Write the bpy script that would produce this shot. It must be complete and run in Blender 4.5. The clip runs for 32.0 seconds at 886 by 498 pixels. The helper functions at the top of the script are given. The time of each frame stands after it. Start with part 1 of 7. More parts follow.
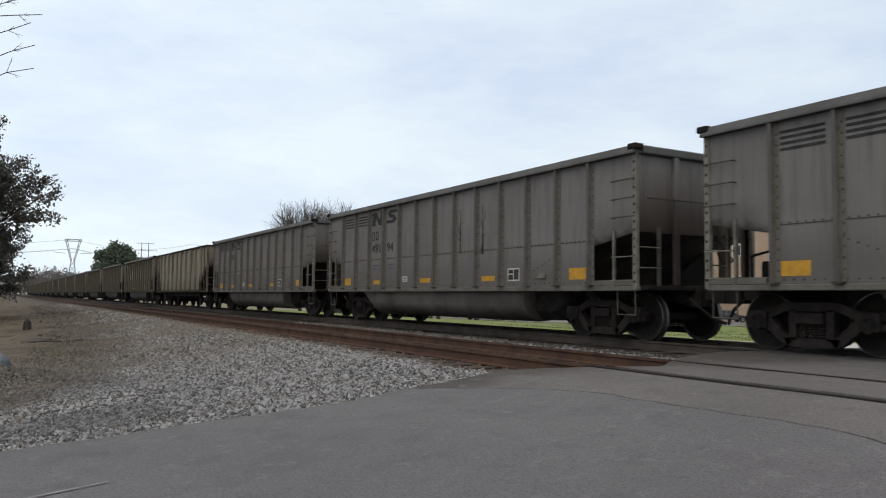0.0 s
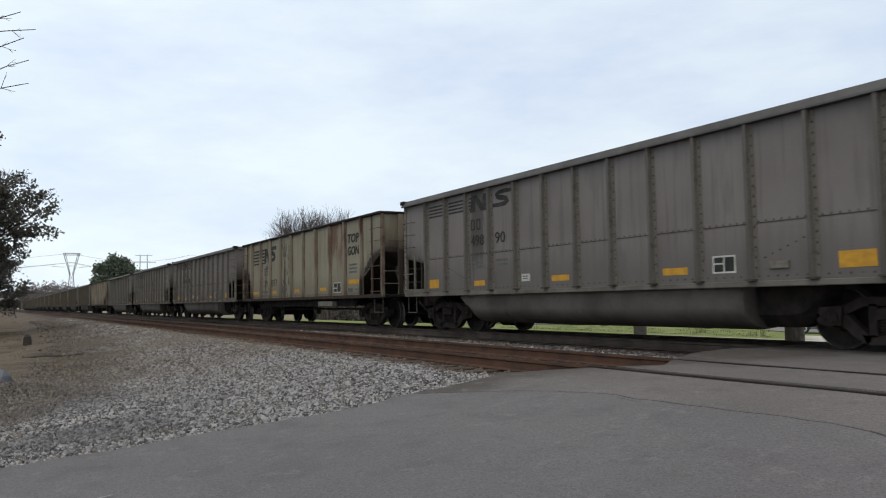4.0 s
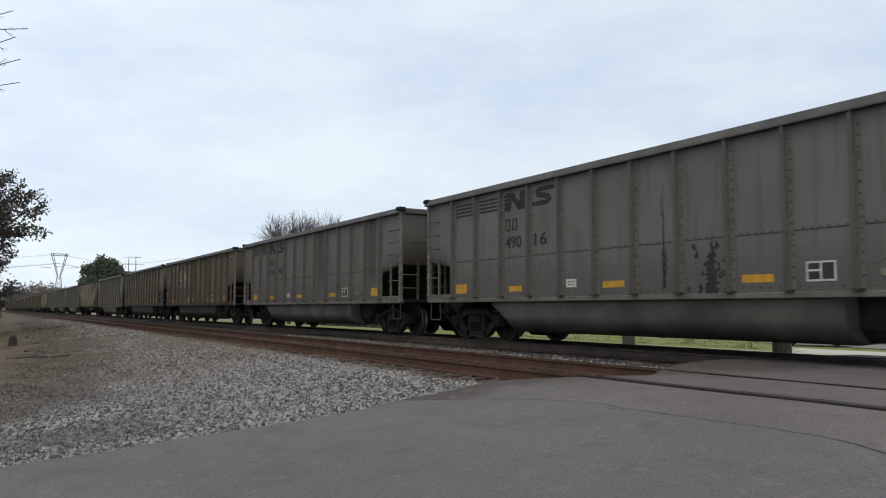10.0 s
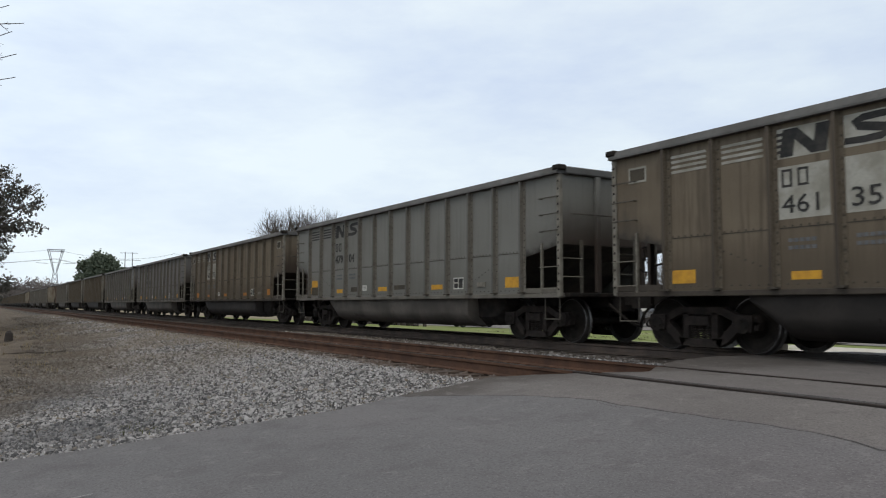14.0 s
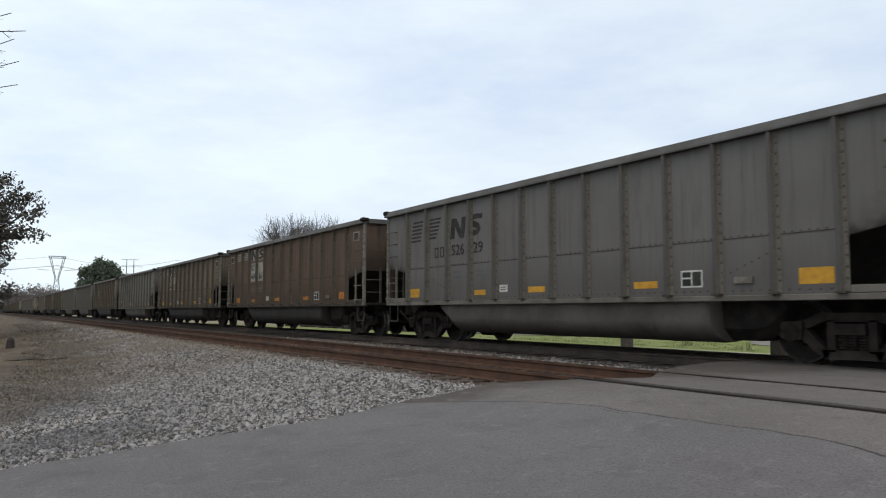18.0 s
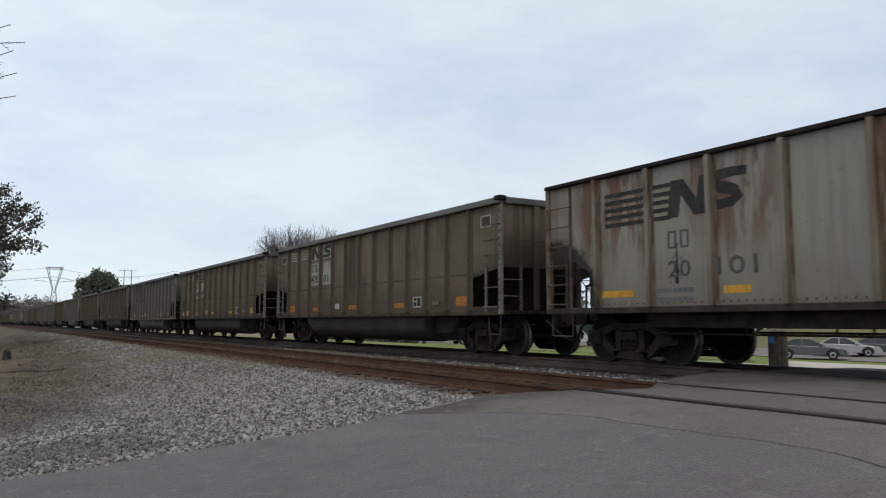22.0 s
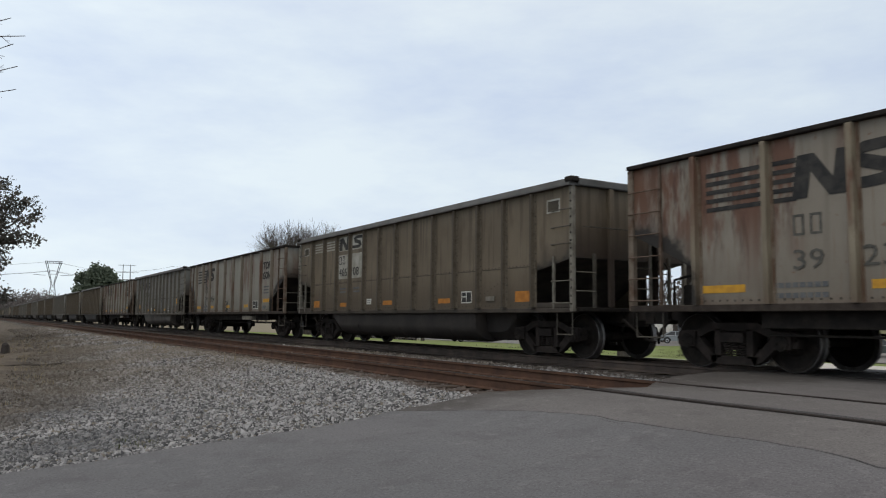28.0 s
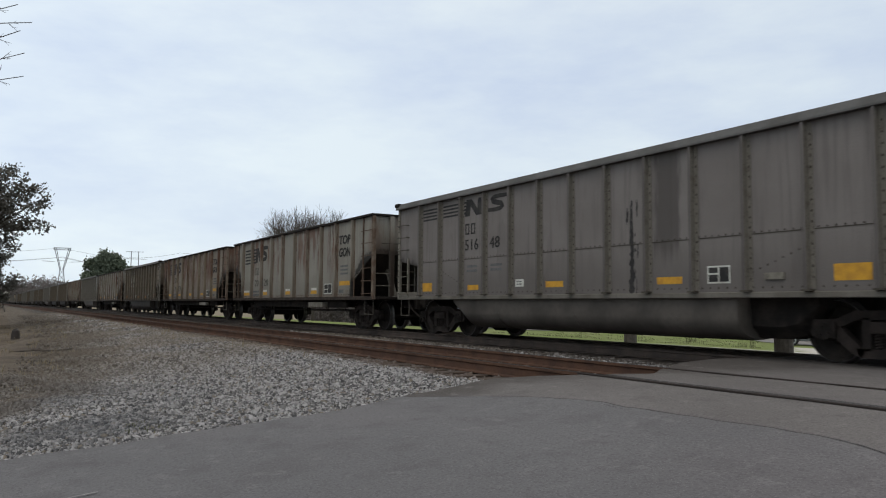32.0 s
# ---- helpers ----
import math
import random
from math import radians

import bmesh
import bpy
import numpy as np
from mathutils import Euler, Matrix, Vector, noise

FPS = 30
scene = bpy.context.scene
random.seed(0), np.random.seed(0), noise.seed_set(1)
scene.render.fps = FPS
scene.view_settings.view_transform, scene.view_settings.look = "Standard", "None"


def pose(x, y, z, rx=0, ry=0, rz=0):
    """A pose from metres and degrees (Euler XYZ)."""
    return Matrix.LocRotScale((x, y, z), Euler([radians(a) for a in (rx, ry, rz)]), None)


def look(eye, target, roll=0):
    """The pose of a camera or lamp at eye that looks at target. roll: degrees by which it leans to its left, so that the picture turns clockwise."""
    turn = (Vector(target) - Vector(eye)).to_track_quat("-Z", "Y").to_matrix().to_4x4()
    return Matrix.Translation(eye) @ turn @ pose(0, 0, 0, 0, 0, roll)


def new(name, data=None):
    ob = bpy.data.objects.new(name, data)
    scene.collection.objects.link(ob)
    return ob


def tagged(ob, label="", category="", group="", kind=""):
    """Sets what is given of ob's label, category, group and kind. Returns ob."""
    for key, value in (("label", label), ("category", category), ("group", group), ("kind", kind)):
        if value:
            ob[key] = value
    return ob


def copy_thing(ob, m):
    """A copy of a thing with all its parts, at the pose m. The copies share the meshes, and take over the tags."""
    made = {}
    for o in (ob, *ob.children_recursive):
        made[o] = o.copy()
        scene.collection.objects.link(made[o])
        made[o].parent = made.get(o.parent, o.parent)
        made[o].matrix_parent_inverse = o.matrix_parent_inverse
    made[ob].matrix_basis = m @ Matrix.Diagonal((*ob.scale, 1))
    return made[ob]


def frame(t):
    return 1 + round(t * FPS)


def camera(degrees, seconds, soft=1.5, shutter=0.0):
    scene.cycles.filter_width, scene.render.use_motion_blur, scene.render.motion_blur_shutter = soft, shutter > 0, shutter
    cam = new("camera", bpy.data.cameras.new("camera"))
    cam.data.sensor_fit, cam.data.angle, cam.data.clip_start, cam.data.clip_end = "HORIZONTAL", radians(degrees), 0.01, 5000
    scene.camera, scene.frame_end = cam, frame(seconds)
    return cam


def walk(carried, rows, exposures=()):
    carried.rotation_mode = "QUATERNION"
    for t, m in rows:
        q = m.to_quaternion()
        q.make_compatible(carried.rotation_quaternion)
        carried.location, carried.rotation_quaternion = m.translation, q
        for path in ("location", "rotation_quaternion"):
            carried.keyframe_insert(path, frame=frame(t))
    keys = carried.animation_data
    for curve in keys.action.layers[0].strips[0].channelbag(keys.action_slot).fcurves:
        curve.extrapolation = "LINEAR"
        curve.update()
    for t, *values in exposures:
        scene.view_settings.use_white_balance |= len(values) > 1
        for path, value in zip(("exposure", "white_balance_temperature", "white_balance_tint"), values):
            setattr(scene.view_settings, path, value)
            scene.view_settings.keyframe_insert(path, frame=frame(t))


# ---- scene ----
cam = camera(59.95, 32.0, soft=1.1, shutter=0.12)
EYE_Z = 0.775


def aim(turn, tilt, lean):
    """A pose at the standing point: degrees from the +y axis towards +x, upwards, and of roll."""
    return pose(0, 0, EYE_Z, 90 + tilt, 0, -turn) @ pose(0, 0, 0, 0, 0, lean)


walk(cam, [
    (0.0, aim(-59.819, 3.619, 0.615)),
    (0.5, aim(-59.855, 3.492, 0.836)),
    (1.0, aim(-59.862, 3.386, 0.983)),
    (1.5, aim(-59.854, 3.421, 0.883)),
    (2.0, aim(-59.872, 3.419, 0.793)),
    (2.5, aim(-59.872, 3.438, 0.872)),
    (3.0, aim(-59.839, 3.513, 0.606)),
    (3.5, aim(-59.818, 3.679, -0.366)),
    (5.5, aim(-59.617, 4.186, -1.188)),
    (6.0, aim(-59.628, 4.317, -1.013)),
    (6.5, aim(-59.569, 4.482, -0.917)),
    (7.0, aim(-59.511, 4.584, -0.800)),
    (7.5, aim(-59.491, 4.614, -0.649)),
    (8.0, aim(-59.406, 4.579, -0.329)),
    (8.5, aim(-59.358, 4.550, -0.357)),
    (9.0, aim(-59.259, 4.476, -0.131)),
    (9.5, aim(-59.145, 4.474, -0.041)),
    (10.0, aim(-58.995, 4.454, 0.038)),
    (10.5, aim(-58.925, 4.356, -0.002)),
    (11.0, aim(-58.864, 4.320, 0.007)),
    (11.5, aim(-58.758, 4.266, -0.027)),
    (12.0, aim(-58.749, 4.201, 0.094)),
    (12.5, aim(-58.751, 4.174, 0.101)),
    (13.0, aim(-58.669, 4.175, -0.075)),
    (13.5, aim(-58.687, 4.249, 0.096)),
    (14.0, aim(-58.766, 4.185, 0.142)),
    (14.5, aim(-58.780, 4.093, 0.202)),
    (16.5, aim(-58.814, 3.882, 0.707)),
    (17.0, aim(-58.908, 3.938, 0.476)),
    (17.5, aim(-58.944, 4.092, 0.224)),
    (18.0, aim(-58.866, 4.633, 0.035)),
    (18.5, aim(-58.782, 5.270, 0.159)),
    (19.0, aim(-58.735, 5.849, 0.350)),
    (19.5, aim(-58.671, 6.162, 0.446)),
    (20.0, aim(-58.638, 6.177, 0.878)),
    (20.5, aim(-58.706, 6.113, 1.149)),
    (21.0, aim(-58.827, 5.923, 0.817)),
    (21.5, aim(-58.794, 5.738, 0.501)),
    (22.0, aim(-58.714, 5.442, -0.011)),
    (22.5, aim(-58.596, 5.145, -0.207)),
    (23.0, aim(-58.502, 4.836, -0.019)),
    (23.5, aim(-58.362, 4.594, 0.005)),
    (24.0, aim(-58.259, 4.482, 0.024)),
    (24.5, aim(-58.189, 4.485, -0.178)),
    (25.0, aim(-58.240, 4.651, -0.017)),
    (25.5, aim(-58.215, 4.991, 0.144)),
    (27.5, aim(-58.477, 5.438, 0.436)),
    (28.0, aim(-58.655, 5.241, 0.468)),
    (28.5, aim(-58.850, 5.045, 0.183)),
    (29.0, aim(-59.061, 5.019, 0.179)),
    (29.5, aim(-59.216, 5.034, 0.086)),
    (30.0, aim(-59.219, 5.033, 0.085)),
    (30.5, aim(-59.241, 4.940, 0.419)),
    (31.0, aim(-59.210, 4.760, 0.593)),
    (31.5, aim(-59.186, 4.508, 0.597)),
    (32.0, aim(-59.168, 4.222, 0.483))],
    exposures=((0, 0.05), (1, 0.13), (3, 0.07), (7, 0.06), (10, 0.01), (12, 0.05), (14, 0.04), (17, 0.1), (18, 0.1), (20, -0.07), (24, -0.09), (25, 0.04), (26.5, -0.02), (30, -0.07), (32, -0.07)))

# ---- world, sun ----
world = bpy.data.worlds.new("overcast")
scene.world = world
world.use_nodes = True
wn, wl = world.node_tree.nodes, world.node_tree.links
wn.clear()
sky = wn.new("ShaderNodeTexSky")
sky.sky_type, sky.sun_disc = "NISHITA", False
sky.sun_elevation, sky.sun_rotation = radians(38), radians(200)
sky_bg = wn.new("ShaderNodeBackground")
sky_bg.inputs["Strength"].default_value = 0.08
wl.new(sky.outputs[0], sky_bg.inputs[0])
wco = wn.new("ShaderNodeTexCoord")
wmap = wn.new("ShaderNodeMapping")
wmap.inputs["Scale"].default_value = (1.0, 1.0, 3.2)
wl.new(wco.outputs["Generated"], wmap.inputs[0])
cloud = wn.new("ShaderNodeTexNoise")
cloud.inputs["Scale"].default_value, cloud.inputs["Detail"].default_value = 2.1, 6.0
cloud.inputs["Roughness"].default_value = 0.6
wl.new(wmap.outputs[0], cloud.inputs["Vector"])
cramp = wn.new("ShaderNodeValToRGB")
cramp.color_ramp.elements[0].position, cramp.color_ramp.elements[0].color = 0.34, (0.68, 0.785, 0.955, 1)
cramp.color_ramp.elements[1].position, cramp.color_ramp.elements[1].color = 0.60, (0.865, 0.965, 1.03, 1)
wl.new(cloud.outputs[0], cramp.inputs[0])
cloud_bg = wn.new("ShaderNodeBackground")
cloud_bg.inputs["Strength"].default_value = 1.05
wsep = wn.new("ShaderNodeSeparateXYZ")
wl.new(wco.outputs["Generated"], wsep.inputs[0])
wrise = wn.new("ShaderNodeMapRange")
wrise.interpolation_type = "SMOOTHSTEP"
wrise.inputs["From Min"].default_value, wrise.inputs["From Max"].default_value = 0.30, 0.85
wl.new(wsep.outputs[2], wrise.inputs["Value"])
wtop = wn.new("ShaderNodeMix")
wtop.data_type = "RGBA"
wtop.inputs[7].default_value = (1.05, 1.02, 0.98, 1)
wl.new(wrise.outputs["Result"], wtop.inputs[0])
wl.new(cramp.outputs[0], wtop.inputs[6])
wl.new(wtop.outputs[2], cloud_bg.inputs[0])
# the clouds are thinner and brighter on the side of the hidden sun
wside = wn.new("ShaderNodeMapRange")
wside.inputs["From Min"].default_value, wside.inputs["From Max"].default_value = -1.0, 1.0
wside.inputs["To Min"].default_value, wside.inputs["To Max"].default_value = 1.2, 0.93
wl.new(wsep.outputs[1], wside.inputs["Value"])
wl.new(wside.outputs["Result"], cloud_bg.inputs["Strength"])
wmix = wn.new("ShaderNodeMixShader")
wmix.inputs[0].default_value = 0.9
wout = wn.new("ShaderNodeOutputWorld")
wl.new(sky_bg.outputs[0], wmix.inputs[1])
wl.new(cloud_bg.outputs[0], wmix.inputs[2])
wl.new(wmix.outputs[0], wout.inputs[0])

sun = new("sun", bpy.data.lights.new("sun", "SUN"))
sun.data.energy, sun.data.angle, sun.data.color = 0.6, radians(30), (1.0, 0.95, 0.88)
sun.matrix_world = look((8, -12, 25), (0, 0, 0))


# ---- materials ----
SIDE_Y = 1.58    # half width of a wagon over its side sheets


class Nodes:
    """A small hand for building node materials."""

    def __init__(self, name, rough=0.8, metal=0.0):
        self.mat = bpy.data.materials.new(name)
        self.mat.use_nodes = True
        self.tree = self.mat.node_tree
        self.bsdf = self.tree.nodes["Principled BSDF"]
        self.bsdf.inputs["Roughness"].default_value = rough
        self.bsdf.inputs["Metallic"].default_value = metal
        self.co = self.tree.nodes.new("ShaderNodeTexCoord")
        self.info = self.tree.nodes.new("ShaderNodeObjectInfo")

    def link(self, a, b):
        self.tree.links.new(a, b)

    def put(self, socket, value):
        if isinstance(value, bpy.types.NodeSocket):
            self.link(value, socket)
        elif isinstance(value, tuple) and socket.type == "RGBA" and len(value) == 3:
            socket.default_value = (*value, 1)
        else:
            socket.default_value = value

    def math(self, op, a, b=0.0, clamp=False):
        n = self.tree.nodes.new("ShaderNodeMath")
        n.operation, n.use_clamp = op, clamp
        self.put(n.inputs[0], a)
        self.put(n.inputs[1], b)
        return n.outputs[0]

    def coords(self, scale=(1, 1, 1), vary=True):
        """Object space, stretched, and shifted at random from object to object."""
        m = self.tree.nodes.new("ShaderNodeMapping")
        m.inputs["Scale"].default_value = scale
        self.link(self.co.outputs["Object"], m.inputs[0])
        if vary:
            c = self.tree.nodes.new("ShaderNodeCombineXYZ")
            self.link(self.math("MULTIPLY", self.info.outputs["Random"], 53.0), c.inputs[0])
            self.link(self.math("MULTIPLY", self.info.outputs["Random"], 31.0), c.inputs[2])
            self.link(c.outputs[0], m.inputs["Location"])
        return m.outputs[0]

    def noise(self, scale, detail=4.0, vec=None, rough=0.55):
        n = self.tree.nodes.new("ShaderNodeTexNoise")
        n.inputs["Scale"].default_value, n.inputs["Detail"].default_value = scale, detail
        n.inputs["Roughness"].default_value = rough
        self.link(vec if vec is not None else self.co.outputs["Object"], n.inputs["Vector"])
        return n.outputs[0]

    def voronoi(self, scale, vec=None, out="Distance"):
        n = self.tree.nodes.new("ShaderNodeTexVoronoi")
        n.inputs["Scale"].default_value = scale
        self.link(vec if vec is not None else self.co.outputs["Object"], n.inputs["Vector"])
        return n.outputs[out]

    def ramp(self, value, lo, hi):
        n = self.tree.nodes.new("ShaderNodeMapRange")
        n.interpolation_type = "SMOOTHSTEP"
        self.put(n.inputs["Value"], value)
        n.inputs["From Min"].default_value, n.inputs["From Max"].default_value = lo, hi
        return n.outputs["Result"]

    def mix(self, fac, a, b):
        n = self.tree.nodes.new("ShaderNodeMix")
        n.data_type = "RGBA"
        self.put(n.inputs["Factor"], fac)
        self.put(n.inputs[6], a)
        self.put(n.inputs[7], b)
        return n.outputs[2]

    def xyz(self):
        n = self.tree.nodes.new("ShaderNodeSeparateXYZ")
        self.link(self.co.outputs["Object"], n.inputs[0])
        return n.outputs

    def done(self, colour, bump=None, strength=0.3, distance=0.01, rough=None, gloss=None):
        if gloss is not None:
            self.bsdf.inputs["Specular IOR Level"].default_value = gloss
        self.put(self.bsdf.inputs["Base Color"], colour)
        if rough is not None:
            self.put(self.bsdf.inputs["Roughness"], rough)
        if bump is not None:
            b = self.tree.nodes.new("ShaderNodeBump")
            b.inputs["Strength"].default_value, b.inputs["Distance"].default_value = strength, distance
            self.link(bump, b.inputs["Height"])
            self.link(b.outputs[0], self.bsdf.inputs["Normal"])
        return self.mat


def simple(name, a, b, scale=6.0, rough=0.75, metal=0.0, bump=0.15, gloss=0.22):
    """A surface that wanders between two colours at two scales."""
    n = Nodes(name, rough, metal)
    vec = n.coords()
    big, fine = n.noise(scale, 4, vec), n.noise(scale * 9, 3, vec)
    c = n.mix(n.ramp(big, 0.35, 0.68), a, b)
    c = n.mix(n.math("MULTIPLY", n.ramp(fine, 0.45, 0.75), 0.35), c, tuple(v * 0.55 for v in a))
    return n.done(c, fine, bump, 0.01, gloss=gloss)


def paint(name, base, dirt, grime=0.5, rust=0.0, soot=1.0, topgon=False, runs=0.55, column=0.0):
    """Wagon paint: streaks of dirt that run down, blotches, rust, and soot sprayed at the hopper ends."""
    n = Nodes(name, 0.62)
    x, y, z = n.xyz()
    tall = n.coords((3.2, 3.2, 0.16))
    streak, blot, fine = n.noise(2.6, 5, tall), n.noise(0.7, 4, n.coords()), n.noise(38, 3, n.coords())
    thin = n.noise(9.0, 4, tall)
    c = n.mix(n.math("MULTIPLY", n.info.outputs["Random"], 0.4), base, tuple(0.5 * u + 0.5 * v for u, v in zip(base, dirt)))
    c = n.mix(n.math("MULTIPLY", n.ramp(blot, 0.3, 0.75), grime), c, dirt)
    c = n.mix(n.math("MULTIPLY", n.ramp(streak, 0.5, 0.66), grime * runs), c, tuple(v * 0.6 for v in dirt))
    c = n.mix(n.math("MULTIPLY", n.ramp(n.noise(1.1, 3, n.coords((1.6, 1.6, 0.45))), 0.58, 0.68), grime * 0.8 * runs), c, tuple(v * 0.62 for v in dirt))
    c = n.mix(n.math("MULTIPLY", n.ramp(thin, 0.58, 0.75), grime * 0.3 * runs), c, tuple(v * 0.5 for v in dirt))
    # dust kicked up from the wheels settles on the lower third
    low = n.math("MULTIPLY", n.ramp(n.math("ADD", z, n.math("MULTIPLY", streak, 0.9)), 2.45, 1.6), min(0.85, grime * 1.05))
    c = n.mix(low, c, tuple(v * 0.74 for v in dirt))
    if rust:
        # runs of rust below the top rail, in places only, and thin trickles
        where = n.ramp(n.noise(0.55, 2, n.coords((1, 1, 0.12))), 0.66 - 0.14 * rust, 0.74 - 0.12 * rust)
        high = n.ramp(n.math("ADD", z, n.math("MULTIPLY", n.noise(2.0, 4, tall), 1.3)), 2.35 - 0.25 * rust, 3.3)
        run = n.ramp(n.noise(1.5, 5, n.coords((1.7, 1.7, 0.42)), 0.6), 0.44, 0.56)
        c = n.mix(n.math("MULTIPLY", n.math("MULTIPLY", where, high), n.math("MULTIPLY", run, min(0.95, 0.6 + 0.25 * rust))), c, (0.116, 0.056, 0.036))
        core = n.ramp(n.noise(3.0, 5, n.coords((2.0, 2.0, 0.3)), 0.7), 0.5, 0.64)
        c = n.mix(n.math("MULTIPLY", n.math("MULTIPLY", where, high), n.math("MULTIPLY", core, 0.8)), c, (0.07, 0.036, 0.026))
        trickle = n.ramp(n.noise(6.5, 5, n.coords((2.6, 2.6, 0.12)), 0.65), 0.62 - 0.03 * rust, 0.72)
        c = n.mix(n.math("MULTIPLY", trickle, min(0.6, 0.3 * rust)), c, (0.15, 0.09, 0.055))
        spot = n.ramp(n.noise(9.0, 4, n.coords(), 0.6), 0.66, 0.74)
        c = n.mix(n.math("MULTIPLY", spot, min(0.7, 0.4 * rust)), c, (0.14, 0.06, 0.033))
        ends = n.math("MULTIPLY", n.ramp(n.math("ABSOLUTE", x), 6.4, 7.2), n.ramp(n.noise(1.3, 5, n.coords((1, 1, 0.35))), 0.40, 0.58))
        c = n.mix(n.math("MULTIPLY", ends, min(0.85, 0.5 * rust)), c, (0.12, 0.06, 0.036))
        foot = n.math("MULTIPLY", n.ramp(n.math("ADD", z, n.math("MULTIPLY", n.noise(7.0, 4, n.coords()), 0.3)), 1.36, 1.16), 0.6)
        c = n.mix(foot, c, (0.12, 0.085, 0.06))
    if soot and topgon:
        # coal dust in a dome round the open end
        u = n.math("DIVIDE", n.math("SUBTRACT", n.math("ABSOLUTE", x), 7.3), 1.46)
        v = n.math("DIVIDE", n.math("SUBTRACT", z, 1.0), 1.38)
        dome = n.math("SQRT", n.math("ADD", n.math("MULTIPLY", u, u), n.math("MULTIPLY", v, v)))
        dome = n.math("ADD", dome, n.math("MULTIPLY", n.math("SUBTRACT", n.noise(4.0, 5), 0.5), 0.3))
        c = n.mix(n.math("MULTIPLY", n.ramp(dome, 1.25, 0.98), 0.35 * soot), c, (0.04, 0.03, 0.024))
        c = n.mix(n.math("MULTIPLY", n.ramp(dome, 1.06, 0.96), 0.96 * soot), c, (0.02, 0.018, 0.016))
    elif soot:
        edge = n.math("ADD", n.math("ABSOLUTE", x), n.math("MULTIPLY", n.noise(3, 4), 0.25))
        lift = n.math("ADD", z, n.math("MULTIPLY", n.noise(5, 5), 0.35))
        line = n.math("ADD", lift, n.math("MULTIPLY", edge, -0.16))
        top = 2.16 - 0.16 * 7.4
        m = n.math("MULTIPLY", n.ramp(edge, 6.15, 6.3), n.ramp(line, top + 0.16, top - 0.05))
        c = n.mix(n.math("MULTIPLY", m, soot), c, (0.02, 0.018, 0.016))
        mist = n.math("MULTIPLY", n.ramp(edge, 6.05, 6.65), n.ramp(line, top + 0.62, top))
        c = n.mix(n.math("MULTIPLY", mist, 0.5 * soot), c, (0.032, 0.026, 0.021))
    if soot:
        # brown bloom on the end wall
        far = n.math("MULTIPLY", n.ramp(n.math("ABSOLUTE", x), 7.2, 7.27), n.ramp(n.math("ADD", z, n.math("MULTIPLY", blot, 1.2)), 3.75, 2.55))
        far = n.math("MULTIPLY", far, n.ramp(n.math("ABSOLUTE", y), SIDE_Y - 0.03, SIDE_Y - 0.04))
        c = n.mix(n.math("MULTIPLY", far, 0.88), c, (0.042, 0.03, 0.023))
    if column:
        # one broad dark run of coal dust down the middle of a sheet
        across = n.math("ABSOLUTE", n.math("ADD", x, n.math("MULTIPLY", n.math("SUBTRACT", n.noise(6.0, 4, n.coords((2, 2, 0.3))), 0.35), 0.35)))
        m = n.math("MULTIPLY", n.ramp(across, 0.34, 0.2), n.ramp(n.math("ADD", z, n.math("MULTIPLY", streak, 1.2)), 1.9, 2.5))
        c = n.mix(n.math("MULTIPLY", m, column), c, tuple(v * 0.5 for v in dirt))
    c = n.mix(n.math("MULTIPLY", n.ramp(fine, 0.5, 0.8), 0.25), c, tuple(v * 0.6 for v in dirt))
    return n.done(c, n.math("ADD", n.math("MULTIPLY", blot, 3.0), fine), 0.25, 0.012, gloss=0.25)


PAINT = {
    "grey": paint("paint_grey", (0.183, 0.166, 0.155), (0.116, 0.102, 0.092), 0.55),
    "slate": paint("paint_slate", (0.142, 0.134, 0.127), (0.094, 0.087, 0.079), 0.55),
    "pale": paint("paint_pale", (0.172, 0.171, 0.154), (0.115, 0.109, 0.094), 0.45, runs=0.4),
    "olive": paint("paint_olive", (0.148, 0.127, 0.096), (0.094, 0.078, 0.058), 0.65),
    "brown": paint("paint_brown", (0.154, 0.124, 0.086), (0.088, 0.068, 0.046), 0.75, runs=0.75),
    "red": paint("paint_red", (0.125, 0.082, 0.056), (0.072, 0.047, 0.034), 0.85, runs=0.8),
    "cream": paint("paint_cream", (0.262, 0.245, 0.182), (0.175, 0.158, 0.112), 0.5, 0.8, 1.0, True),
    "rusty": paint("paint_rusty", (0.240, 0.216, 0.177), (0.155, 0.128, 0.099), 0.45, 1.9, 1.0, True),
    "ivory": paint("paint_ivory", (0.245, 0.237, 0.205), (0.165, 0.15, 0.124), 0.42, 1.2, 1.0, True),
}
STAINED = {
    "grey": paint("paint_grey_stained", (0.183, 0.166, 0.155), (0.116, 0.102, 0.092), 0.55, column=0.8),
    "slate": paint("paint_slate_stained", (0.142, 0.134, 0.127), (0.094, 0.087, 0.079), 0.55, column=0.8),
    "brown": paint("paint_brown_stained", (0.154, 0.124, 0.086), (0.088, 0.068, 0.046), 0.75, runs=0.75, column=0.8),
}
